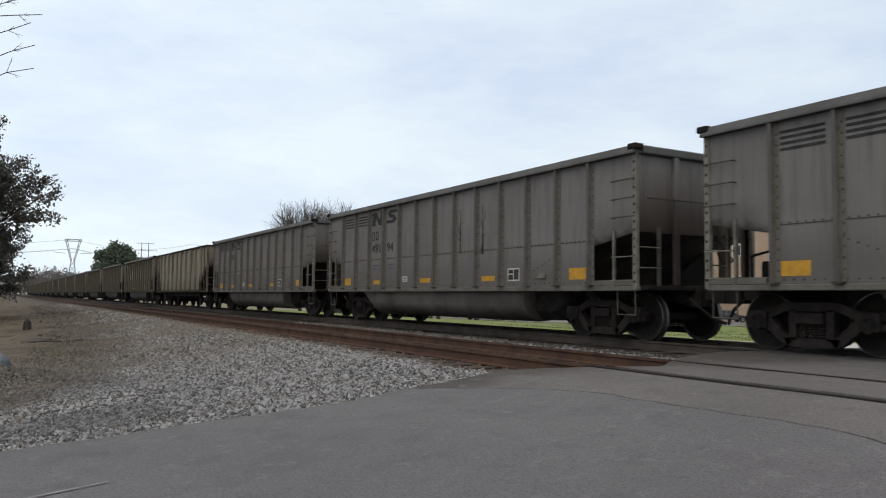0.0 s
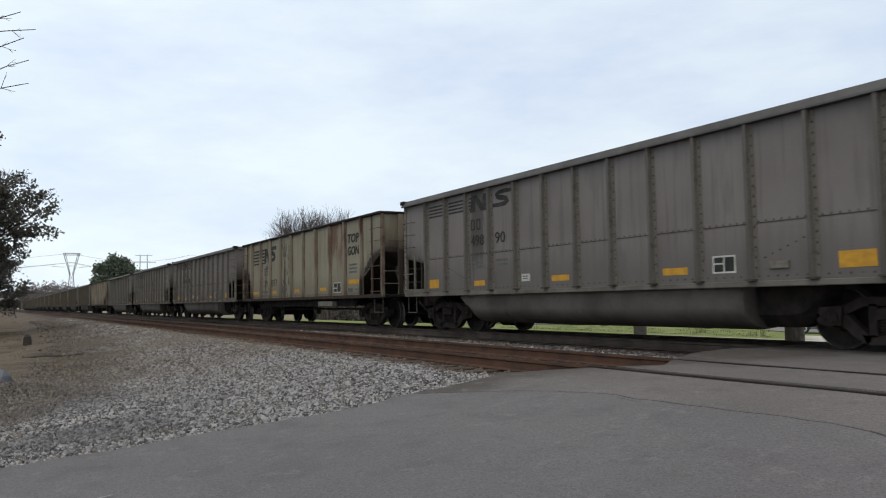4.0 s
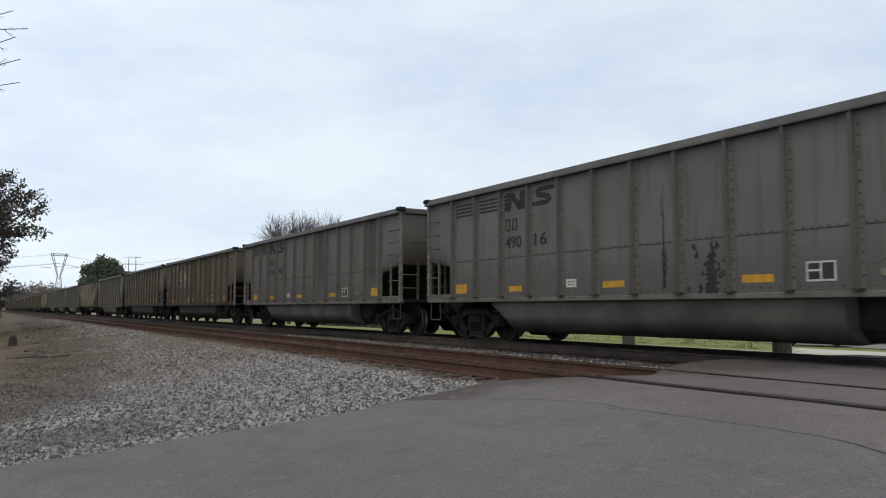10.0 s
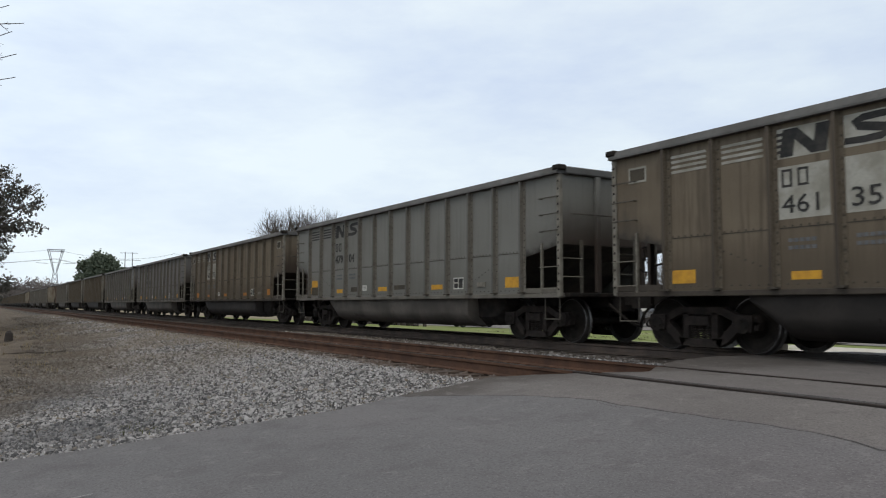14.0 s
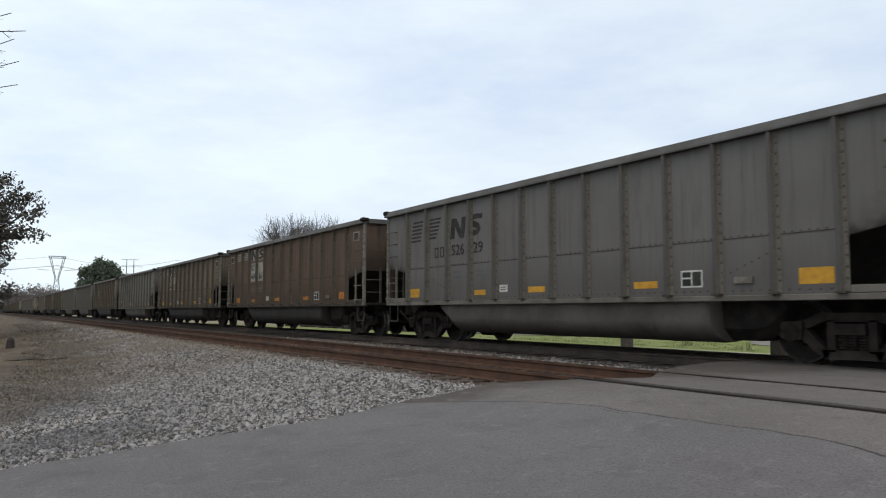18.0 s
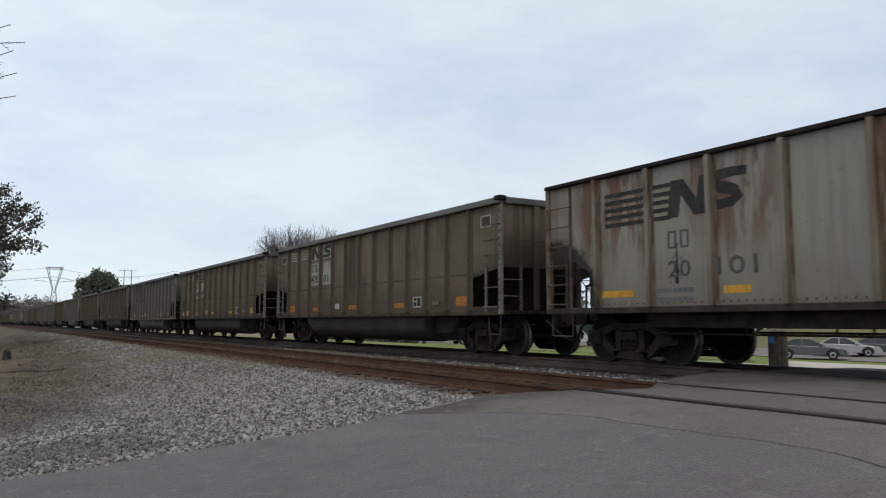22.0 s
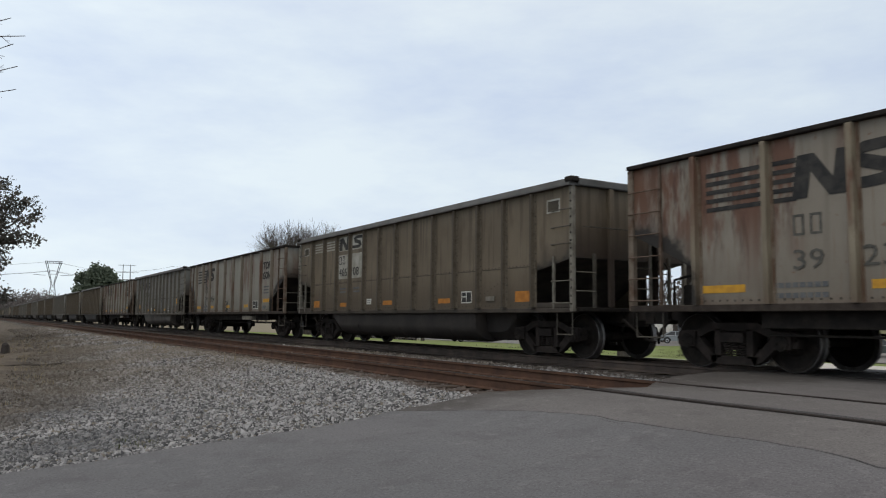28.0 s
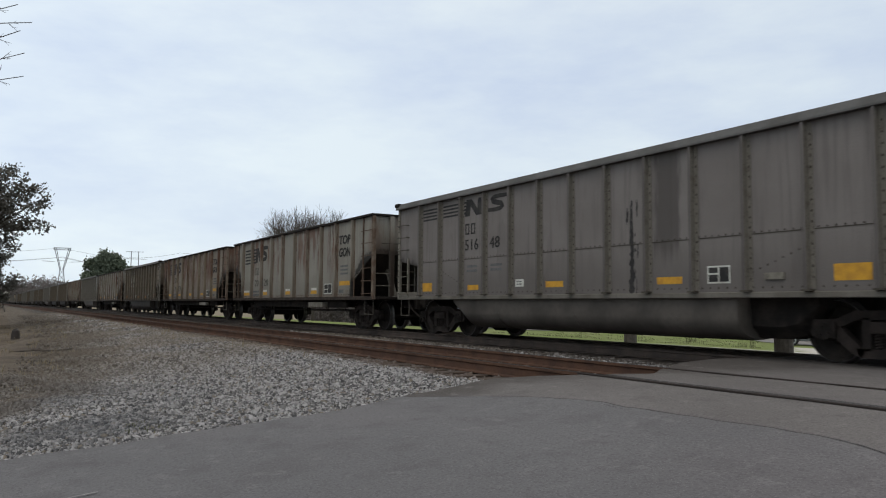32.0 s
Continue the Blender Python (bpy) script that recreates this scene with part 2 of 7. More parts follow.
# posts have their own paints: darker than the sheets on tub wagons, rusted on old ones
POSTS = {
    "grey": paint("post_grey", (0.125, 0.112, 0.104), (0.082, 0.071, 0.064), 0.55),
    "pale": paint("post_pale", (0.122, 0.119, 0.107), (0.08, 0.075, 0.066), 0.5),
    "slate": paint("post_slate", (0.105, 0.096, 0.094), (0.070, 0.062, 0.058), 0.55),
    "olive": paint("post_olive", (0.084, 0.072, 0.056), (0.053, 0.044, 0.034), 0.5),
    "brown": paint("post_brown", (0.08, 0.064, 0.047), (0.048, 0.037, 0.028), 0.55),
    "red": paint("post_red", (0.08, 0.055, 0.04), (0.048, 0.033, 0.025), 0.5),
    "cream": paint("post_cream", (0.29, 0.26, 0.195), (0.15, 0.12, 0.085), 0.5, 1.1, 1.0, True),
    "rusty": paint("post_rusty", (0.25, 0.215, 0.155), (0.12, 0.09, 0.06), 0.6, 1.6, 1.0, True),
    "ivory": paint("post_ivory", (0.235, 0.215, 0.175), (0.13, 0.10, 0.072), 0.55, 1.5, 1.0, True),
}


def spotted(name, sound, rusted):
    """Flange paint broken by dark rust; the post's shade is in its colour."""
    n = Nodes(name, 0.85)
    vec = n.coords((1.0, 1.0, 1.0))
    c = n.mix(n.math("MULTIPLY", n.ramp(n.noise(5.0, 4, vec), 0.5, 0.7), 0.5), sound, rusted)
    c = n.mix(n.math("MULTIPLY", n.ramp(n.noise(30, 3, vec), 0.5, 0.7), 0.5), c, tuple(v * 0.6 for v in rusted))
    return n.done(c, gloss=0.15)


M_FLANGE = spotted("dirty_shaded_flange", (0.15, 0.137, 0.115), (0.085, 0.072, 0.058))
M_FLANGE_BROWN = spotted("brown_shaded_flange", (0.12, 0.1, 0.074), (0.054, 0.042, 0.032))
M_SILL = simple("dusty_sill", (0.15, 0.138, 0.118), (0.105, 0.095, 0.08), 1.8, 0.8, gloss=0.15)
M_OLDSILL = simple("rusted_sill", (0.034, 0.027, 0.023), (0.055, 0.044, 0.036), 5.0, 0.85, gloss=0.12)
M_OLDPOST = simple("rusted_corner_post", (0.165, 0.135, 0.105), (0.095, 0.06, 0.042), 4.0, 0.85, gloss=0.12)
M_RUSTYBAR = simple("rusty_ladder_iron", (0.125, 0.092, 0.07), (0.075, 0.048, 0.035), 7.0, 0.8, gloss=0.12)
M_RIVET_FOOT = simple("dark_rivets_foot_shade", (0.05, 0.043, 0.035), (0.075, 0.066, 0.054), 9.0, 0.8, gloss=0.12)
M_SILLDARK = simple("grimy_sill", (0.066, 0.056, 0.046), (0.045, 0.038, 0.032), 1.8, 0.85, gloss=0.12)
M_CHORD = simple("dusty_top_rail", (0.112, 0.11, 0.106), (0.083, 0.08, 0.076), 1.5, 0.85, gloss=0.12)
M_RUSTED = simple("rusted_flange", (0.10, 0.062, 0.04), (0.17, 0.135, 0.10), 3.0, 0.9)
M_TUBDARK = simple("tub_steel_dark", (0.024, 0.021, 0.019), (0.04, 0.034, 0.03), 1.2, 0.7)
M_DIRT = simple("dark_dirt_field", (0.05, 0.043, 0.034), (0.07, 0.06, 0.045), 4.0, 0.9)
M_UNDER = simple("underframe_black", (0.018, 0.016, 0.015), (0.033, 0.028, 0.024), 4.0, 0.9, gloss=0.08)
M_DARKSHEET = simple("dark_slope_sheet", (0.036, 0.031, 0.028), (0.06, 0.05, 0.043), 2.0, 0.9)
M_TUB = simple("tub_steel", (0.10, 0.088, 0.076), (0.055, 0.048, 0.042), 1.1, 0.7, gloss=0.2)
M_CAST = simple("cast_truck_frame", (0.024, 0.02, 0.018), (0.04, 0.032, 0.028), 5.0, 0.85, gloss=0.1)
M_WHEEL = simple("wheel_steel", (0.018, 0.0155, 0.014), (0.03, 0.025, 0.021), 5.0, 0.85, gloss=0.1)
M_TREAD = simple("bright_tread", (0.17, 0.16, 0.155), (0.10, 0.095, 0.09), 9.0, 0.4, 0.8)
M_CORNER = simple("dusty_corner_post", (0.20, 0.185, 0.155), (0.13, 0.118, 0.096), 5.0, 0.8, gloss=0.15)
M_RUNG = simple("worn_rung_steel", (0.19, 0.175, 0.145), (0.11, 0.098, 0.078), 8.0, 0.6, 0.1)
M_GRAB = simple("dirty_grab_iron", (0.085, 0.075, 0.06), (0.05, 0.045, 0.038), 8.0, 0.7)
M_YELLOW = simple("reflector_yellow", (0.54, 0.29, 0.03), (0.40, 0.205, 0.03), 7.0, 0.6)
M_ORANGE = simple("reflector_orange", (0.42, 0.17, 0.03), (0.28, 0.11, 0.02), 7.0, 0.6)
M_WHITE = simple("stencil_white", (0.55, 0.55, 0.5), (0.4, 0.39, 0.34), 6.0, 0.7)
M_DIM = simple("faded_panel_white", (0.34, 0.33, 0.29), (0.225, 0.215, 0.178), 3.0, 0.75)
M_INK = simple("stencil_black", (0.02, 0.02, 0.02), (0.045, 0.042, 0.038), 6.0, 0.7)
M_OLDINK = simple("worn_stencil_black", (0.06, 0.058, 0.052), (0.11, 0.105, 0.09), 14.0, 0.8)
M_GREYINK = simple("stencil_grey", (0.09, 0.095, 0.1), (0.13, 0.13, 0.13), 6.0, 0.7)
M_TAR = simple("black_tar_stain", (0.014, 0.013, 0.013), (0.03, 0.028, 0.026), 3.0, 0.55)
M_RED = simple("red_tag", (0.5, 0.05, 0.06), (0.4, 0.04, 0.04), 6.0, 0.6)
M_RAIL = simple("rusty_rail", (0.10, 0.056, 0.038), (0.066, 0.04, 0.03), 3.0, 0.85, gloss=0.1)
M_RAILDARK = simple("dark_rail", (0.09, 0.069, 0.057), (0.06, 0.048, 0.042), 3.0, 0.75, 0.1)
M_TIEDARK = simple("dark_tie", (0.06, 0.049, 0.042), (0.04, 0.034, 0.03), 5.0, 0.9)
M_RAILTOP = simple("rail_running_band", (0.045, 0.037, 0.033), (0.032, 0.027, 0.025), 3.0, 0.8, gloss=0.08)
M_TIE = simple("creosoted_tie", (0.074, 0.054, 0.042), (0.046, 0.036, 0.029), 5.0, 0.9)
M_POST = simple("weathered_timber_post", (0.085, 0.078, 0.066), (0.05, 0.045, 0.04), 8.0, 0.9)
M_BARK = simple("bark", (0.085, 0.072, 0.06), (0.055, 0.046, 0.04), 9.0, 0.95)
M_TWIG = simple("bare_twigs", (0.10, 0.085, 0.075), (0.07, 0.06, 0.052), 4.0, 0.95)
M_STEEL = simple("galvanised_lattice", (0.19, 0.2, 0.22), (0.14, 0.15, 0.16), 0.5, 0.6, 0.3)
M_CONC = simple("concrete", (0.42, 0.40, 0.36), (0.33, 0.31, 0.28), 0.8, 0.9)
M_TYRE = simple("tyre_rubber", (0.02, 0.02, 0.021), (0.03, 0.03, 0.03), 9.0, 0.85)
M_RIM = simple("alloy_rim", (0.4, 0.41, 0.42), (0.3, 0.3, 0.31), 6.0, 0.35, 0.8)
M_GLASS = simple("dark_car_glass", (0.018, 0.02, 0.022), (0.022, 0.024, 0.026), 2.0, 0.12, gloss=0.5)
M_LAMP = simple("lamp_glass", (0.6, 0.6, 0.58), (0.5, 0.5, 0.5), 8.0, 0.2)
M_TAIL = simple("tail_lamp_red", (0.35, 0.02, 0.02), (0.3, 0.02, 0.02), 8.0, 0.25)


def asphalt(name, light, dark, cool=0.0, grimy=False):
    """Worn asphalt: pale stone chips in dark binder, broad blotches, faint wheel tracks and oily spots."""
    n = Nodes(name, 0.9)
    big, mid = n.noise(0.45, 5), n.noise(2.6, 6)
    fine, grit, chip = n.noise(48, 4), n.voronoi(75), n.voronoi(75, out="Color")
    g = n.tree.nodes.new("ShaderNodeRGBToBW")
    n.link(chip, g.inputs[0])
    c = n.mix(n.ramp(big, 0.3, 0.7), dark, light)
    if cool:
        c = n.mix(n.math("MULTIPLY", n.ramp(n.noise(0.18, 3), 0.4, 0.62), cool), c, (0.121, 0.1225, 0.1265))
    c = n.mix(n.math("MULTIPLY", n.ramp(mid, 0.5, 0.7), 0.4), c, tuple(v * 0.72 for v in dark))
    c = n.mix(n.math("MULTIPLY", n.ramp(n.noise(0.9, 4), 0.6, 0.74), 0.25), c, tuple(v * 0.6 for v in dark))
    if grimy:
        # coal dirt trodden in along the ragged ends of the crossing
        x, y, z = n.xyz()
        reach = n.math("ADD", x, n.math("ADD", n.math("MULTIPLY", n.math("SUBTRACT", n.noise(1.3, 5), 0.5), 3.0), n.math("MULTIPLY", y, -0.09)))
        c = n.mix(n.math("MULTIPLY", n.ramp(reach, -6.4, -7.8), 0.75), c, (0.052, 0.046, 0.041))
        # darker along the far track: coal dust, with the train's shade put into the colour
        c = n.mix(n.math("MULTIPLY", n.ramp(n.math("ADD", y, n.math("MULTIPLY", n.noise(1.1, 5), 1.4)), 10.4, 11.2), 0.6), c, (0.06, 0.054, 0.05))
    chips = n.math("MULTIPLY", n.ramp(g.outputs[0], 0.52, 0.75), n.ramp(grit, 0.45, 0.15))
    pale = n.math("MULTIPLY", n.ramp(n.noise(5.5, 5, None, 0.7), 0.54, 0.68), 0.4)
    c = n.mix(pale, c, tuple(v * 1.3 for v in light))
    c = n.mix(n.math("MULTIPLY", chips, 0.34), c, tuple(min(1, v * 2.0) for v in light))
    c = n.mix(n.math("MULTIPLY", n.ramp(fine, 0.46, 0.66), 0.42), c, tuple(v * 0.5 for v in dark))
    return n.done(c, n.math("ADD", fine, n.math("MULTIPLY", grit, -0.8)), 0.3, 0.006, gloss=0.1)


M_ROAD = asphalt("asphalt_road", (0.143, 0.135, 0.139), (0.113, 0.107, 0.111), 0.6)
M_PATCH = asphalt("asphalt_crossing", (0.152, 0.142, 0.139), (0.118, 0.11, 0.108), grimy=True)
M_LOT = asphalt("parking_asphalt", (0.21, 0.20, 0.19), (0.17, 0.162, 0.155))


def verge(n, x, y):
    """How far a place lies beyond the ragged edge of the gravel, in metres."""
    edge = n.math("ADD", n.math("DIVIDE", 46.0, n.math("MINIMUM", x, -4.0)), 4.4)
    rag = n.math("MULTIPLY", n.math("SUBTRACT", n.noise(0.8, 5), 0.5), 3.2)
    return n.math("ADD", n.math("SUBTRACT", y, edge), rag)


def soil_colour(n):
    b, f = n.noise(1.6, 5), n.noise(34, 4)
    soil = n.mix(n.ramp(b, 0.35, 0.7), (0.112, 0.094, 0.076), (0.165, 0.14, 0.113))
    soil = n.mix(n.math("MULTIPLY", n.ramp(n.noise(0.8, 5), 0.52, 0.66), 0.65), soil, (0.062, 0.052, 0.044))
    return n.mix(n.math("MULTIPLY", n.ramp(f, 0.48, 0.7), 0.6), soil, (0.045, 0.039, 0.033)), f


def ballast_bed():
    n = Nodes("ballast_bed", 0.95)
    x, y, z = n.xyz()
    wob = n.math("ADD", y, n.math("MULTIPLY", n.math("SUBTRACT", n.noise(0.9, 4), 0.5), 0.7))
    cell, dist = n.voronoi(26, out="Color"), n.voronoi(26)
    g = n.tree.nodes.new("ShaderNodeRGBToBW")
    n.link(cell, g.inputs[0])
    c = n.mix(g.outputs[0], (0.045, 0.043, 0.041), (0.22, 0.21, 0.20))
    c = n.mix(n.math("MULTIPLY", n.ramp(dist, 0.25, 0.6), 0.8), c, (0.035, 0.032, 0.028))
    near = n.math("MULTIPLY", n.ramp(wob, 5.35, 5.75), n.ramp(wob, 8.2, 7.8))
    c = n.mix(n.math("MULTIPLY", near, 0.8), c, (0.076, 0.054, 0.042))
    far = n.ramp(wob, 9.1, 9.6)
    c = n.mix(n.math("MULTIPLY", far, 0.75), c, (0.062, 0.052, 0.044))
    soil, f = soil_colour(n)
    c = n.mix(n.ramp(verge(n, x, y), 1.3, 0.1), c, soil)
    return n.done(c, n.math("SUBTRACT", f, dist), 0.8, 0.04, gloss=0.05)


def stone_stuff():
    n = Nodes("crushed_stone", 0.9)
    geo = n.tree.nodes.new("ShaderNodeNewGeometry")
    r = geo.outputs["Random Per Island"]
    x, y, z = n.xyz()
    c = n.mix(n.ramp(r, 0.0, 1.0), (0.05, 0.05, 0.052), (0.41, 0.40, 0.395))
    c = n.mix(n.ramp(r, 0.93, 0.95), c, (0.185, 0.16, 0.13))
    c = n.mix(n.math("MULTIPLY", n.ramp(n.noise(0.7, 4), 0.42, 0.66), n.math("MULTIPLY", n.ramp(y, 3.2, 0.8), 0.55)), c, (0.085, 0.088, 0.096))
    wob = n.math("ADD", y, n.math("MULTIPLY", n.math("SUBTRACT", n.noise(0.9, 4), 0.5), 0.9))
    near = n.math("MULTIPLY", n.ramp(wob, 5.3, 5.7), n.ramp(wob, 8.25, 7.9))
    c = n.mix(n.math("MULTIPLY", near, 0.75), c, (0.09, 0.062, 0.047))
    far = n.ramp(wob, 9.2, 9.7)
    c = n.mix(n.math("MULTIPLY", far, 0.7), c, (0.066, 0.055, 0.047))
    warm = n.math("MULTIPLY", n.ramp(n.noise(0.3, 4), 0.3, 0.6), n.ramp(x, -9.5, -20.0))
    c = n.mix(n.math("MULTIPLY", warm, 0.68), c, (0.17, 0.14, 0.106))
    c = n.mix(n.math("MULTIPLY", n.ramp(verge(n, x, y), 1.5, -0.3), 0.6), c, (0.095, 0.076, 0.056))
    c = n.mix(n.math("MULTIPLY", n.noise(55, 3), 0.2), c, (0.12, 0.115, 0.11))
    return n.done(c, n.noise(70, 3), 0.3, 0.004, gloss=0.1)


def ground_cover():
    n = Nodes("ground_cover", 0.95)
    x, y, z = n.xyz()
    a, b = n.noise(0.22, 5), n.noise(1.6, 5)
    soil, f = soil_colour(n)
    grass = n.mix(n.ramp(b, 0.3, 0.7), (0.14, 0.175, 0.066), (0.20, 0.235, 0.10))
    grass = n.mix(n.math("MULTIPLY", n.ramp(a, 0.52, 0.7), 0.45), grass, (0.30, 0.27, 0.195))
    grass = n.mix(n.ramp(x, -72.0, -95.0), grass, n.mix(b, (0.25, 0.225, 0.175), (0.19, 0.165, 0.125)))
    c = n.mix(n.ramp(n.math("ADD", y, n.math("MULTIPLY", b, 3.0)), 14.0, 16.5), soil, grass)
    apron = n.math("ADD", n.math("ADD", x, n.math("MULTIPLY", y, 0.70)), n.math("MULTIPLY", n.math("SUBTRACT", b, 0.5), 5.0))
    apron = n.math("MULTIPLY", n.ramp(apron, -0.6, 0.8), n.ramp(n.math("ADD", y, n.math("MULTIPLY", a, 4.0)), 47.5, 45.5))
    strip = n.math("MULTIPLY", n.ramp(n.math("ADD", y, n.math("MULTIPLY", b, 2.5)), 21.4, 19.6), n.ramp(n.math("ADD", x, n.math("MULTIPLY", a, 5.0)), -20.0, -13.0))
    pale = n.math("MULTIPLY", n.math("MAXIMUM", apron, strip), n.ramp(y, 13.2, 13.6))
    c = n.mix(pale, c, n.mix(n.ramp(f, 0.4, 0.7), (0.50, 0.48, 0.44), (0.39, 0.37, 0.335)))
    return n.done(c, n.math("ADD", f, b), 0.6, 0.04, gloss=0.0)


M_BED, M_STONE, M_GROUND = ballast_bed(), stone_stuff(), ground_cover()


def leafage(name, a, b):
    n = Nodes(name, 0.75)
    geo = n.tree.nodes.new("ShaderNodeNewGeometry")
    c = n.mix(geo.outputs["Random Per Island"], a, b)
    c = n.mix(n.math("MULTIPLY", n.noise(1.2, 3), 0.5), c, tuple(v * 0.5 for v in a))
    return n.done(c, gloss=0.1)


# the evergreen's green is lightened and greyed to hold the distance haze
M_LEAF_DARK = leafage("leaf_dark_evergreen", (0.095, 0.12, 0.085), (0.145, 0.17, 0.125))
M_LEAF_DRY = leafage("leaf_dry_oak", (0.155, 0.143, 0.124), (0.10, 0.102, 0.088))
M_WOODS = leafage("winter_woods", (0.135, 0.12, 0.113), (0.185, 0.165, 0.155))


def brickwork():
    n = Nodes("brick_wall", 0.9)
    b = n.tree.nodes.new("ShaderNodeTexBrick")
    b.inputs["Scale"].default_value = 1.0
    b.inputs["Brick Width"].default_value, b.inputs["Row Height"].default_value = 0.24, 0.08
    b.inputs["Mortar Size"].default_value = 0.008
    b.inputs["Color1"].default_value, b.inputs["Color2"].default_value = (0.36, 0.235, 0.15, 1), (0.44, 0.30, 0.195, 1)
    b.inputs["Mortar"].default_value = (0.42, 0.38, 0.32, 1)
    m = n.tree.nodes.new("ShaderNodeMapping")
    m.inputs["Rotation"].default_value = (radians(90), 0, 0)
    n.link(n.co.outputs["Object"], m.inputs[0])
    n.link(m.outputs[0], b.inputs["Vector"])
    c = n.mix(n.math("MULTIPLY", n.ramp(n.noise(0.3, 5), 0.4, 0.7), 0.4), b.outputs["Color"], (0.30, 0.17, 0.1))
    return n.done(c, b.outputs["Fac"], 0.3, 0.01)


M_BRICK = brickwork()
M_FASCIA = simple("painted_fascia", (0.62, 0.60, 0.55), (0.5, 0.48, 0.44), 1.0, 0.7)
M_GREENWALL = simple("green_metal_wall", (0.045, 0.085, 0.07), (0.035, 0.06, 0.05), 0.5, 0.6)


# ---- mesh helpers ----
def mesh_from(name, verts, faces, mat):
    me = bpy.data.meshes.new(name)
    me.from_pydata(verts, [], faces)
    me.materials.append(mat)
    me.update()
    return me


def bm_mesh(name, bm, *mats):
    me = bpy.data.meshes.new(name)
    bmesh.ops.recalc_face_normals(bm, faces=bm.faces)
    bm.to_mesh(me)
    bm.free()
    for m in mats:
        me.materials.append(m)
    return me


def put_part(name, me, parent, label=""):
    ob = new(name, me)
    ob.parent = parent
    if label:
        ob["label"] = label
    return ob


def part(name, bm, mat, parent, label=""):
    return put_part(name, bm_mesh(name, bm, mat), parent, label)


def box(bm, x0, x1, y0, y1, z0, z1):
    vs = [bm.verts.new((x, y, z)) for x in (x0, x1) for y in (y0, y1) for z in (z0, z1)]
    for q in ((0, 1, 3, 2), (4, 6, 7, 5), (0, 4, 5, 1), (2, 3, 7, 6), (0, 2, 6, 4), (1, 5, 7, 3)):
        bm.faces.new([vs[i] for i in q])
    return bm


def boxed(*b, bevel=0.0):
    bm = box(bmesh.new(), *b)
    if bevel:
        bmesh.ops.bevel(bm, geom=bm.edges[:], offset=bevel, segments=1, affect="EDGES")
    return bm


def prism(bm, poly, axis, a, b):
    """A polygon of (u, v) pulled from a to b along an axis: x: (y, z); y: (x, z); z: (x, y)."""
    def at(u, v, w):
        return {"x": (w, u, v), "y": (u, w, v), "z": (u, v, w)}[axis]
    lo = [bm.verts.new(at(u, v, a)) for u, v in poly]
    hi = [bm.verts.new(at(u, v, b)) for u, v in poly]
    n = len(poly)
    bm.faces.new(lo)
    bm.faces.new(hi[::-1])
    for i in range(n):
        bm.faces.new((lo[i], hi[i], hi[(i + 1) % n], lo[(i + 1) % n]))
    return bm


def prismed(poly, axis, a, b):
    return prism(bmesh.new(), poly, axis, a, b)


def rod(bm, p, q, r, sides=6, r2=None):
    p, q = Vector(p), Vector(q)
    d = (q - p).normalized()
    u = d.orthogonal().normalized()
    v = d.cross(u)
    r2 = r if r2 is None else r2
    ring = [[bm.verts.new(c + (u * math.cos(a) + v * math.sin(a)) * rr) for a in [2 * math.pi * i / sides for i in range(sides)]]
            for c, rr in ((p, r), (q, r2))]
    for i in range(sides):
        j = (i + 1) % sides
        bm.faces.new((ring[0][i], ring[0][j], ring[1][j], ring[1][i]))
    bm.faces.new(ring[0][::-1])
    bm.faces.new(ring[1])
    return bm


def bent(points, r, sides=6):
    bm = bmesh.new()
    for p, q in zip(points[:-1], points[1:]):
        rod(bm, p, q, r, sides)
    return bm


def lathe(bm, prof, sides):
    """Turns (radius, along) round the y axis."""
    rings = []
    for r, w in prof:
        rings.append([bm.verts.new((r * math.cos(2 * math.pi * i / sides), w, r * math.sin(2 * math.pi * i / sides))) for i in range(sides)])
    for a, b in zip(rings[:-1], rings[1:]):
        for i in range(sides):
            j = (i + 1) % sides
            bm.faces.new((a[i], a[j], b[j], b[i]))
    bm.faces.new(rings[0][::-1])
    bm.faces.new(rings[-1])
    return bm


def thing(name, label, category, group="", m=None, kind=""):
    ob = new(name)
    ob.empty_display_size = 0.3
    if m is not None:
        ob.matrix_basis = m
    return tagged(ob, label, category, group, kind)


# ---- lettering, made while the scene is still small ----
LETTERS = {}


def lettering(text, mat, shear=0.0):
    key = (text, mat.name, shear)
    if key not in LETTERS:
        cu = bpy.data.curves.new("lettering", "FONT")
        cu.body, cu.size, cu.shear, cu.extrude, cu.resolution_u = text, 1.0, shear, 0.004, 2
        cu.offset = 0.03 if shear else 0.0
        ob = new("lettering", cu)
        me = bpy.data.meshes.new_from_object(ob.evaluated_get(bpy.context.evaluated_depsgraph_get()))
        bpy.data.objects.remove(ob)
        bpy.data.curves.remove(cu)
        xs = [v.co.x for v in me.vertices]
        ys = [v.co.y for v in me.vertices]
        for v in me.vertices:
            v.co.x, v.co.y = (v.co.x - min(xs)) / (max(xs) - min(xs)), (v.co.y - min(ys)) / (max(ys) - min(ys))
        me.materials.clear()
        me.materials.append(mat)
        LETTERS[key] = me
    return LETTERS[key]


for word in "491 94 503 80 39 977 498 90 47 97 467 77 516 40 490 16 465 75 479 04 461 35 464 66 526 29 99 470 01 20 101 513 23 984 466 08 234 120 48".split():
    lettering(word, M_INK)
for word in "39 977 20 101 984 234 120".split():
    lettering(word, M_OLDINK)
for word in ("TOP", "GON"):
    lettering(word, M_INK, 0.15)


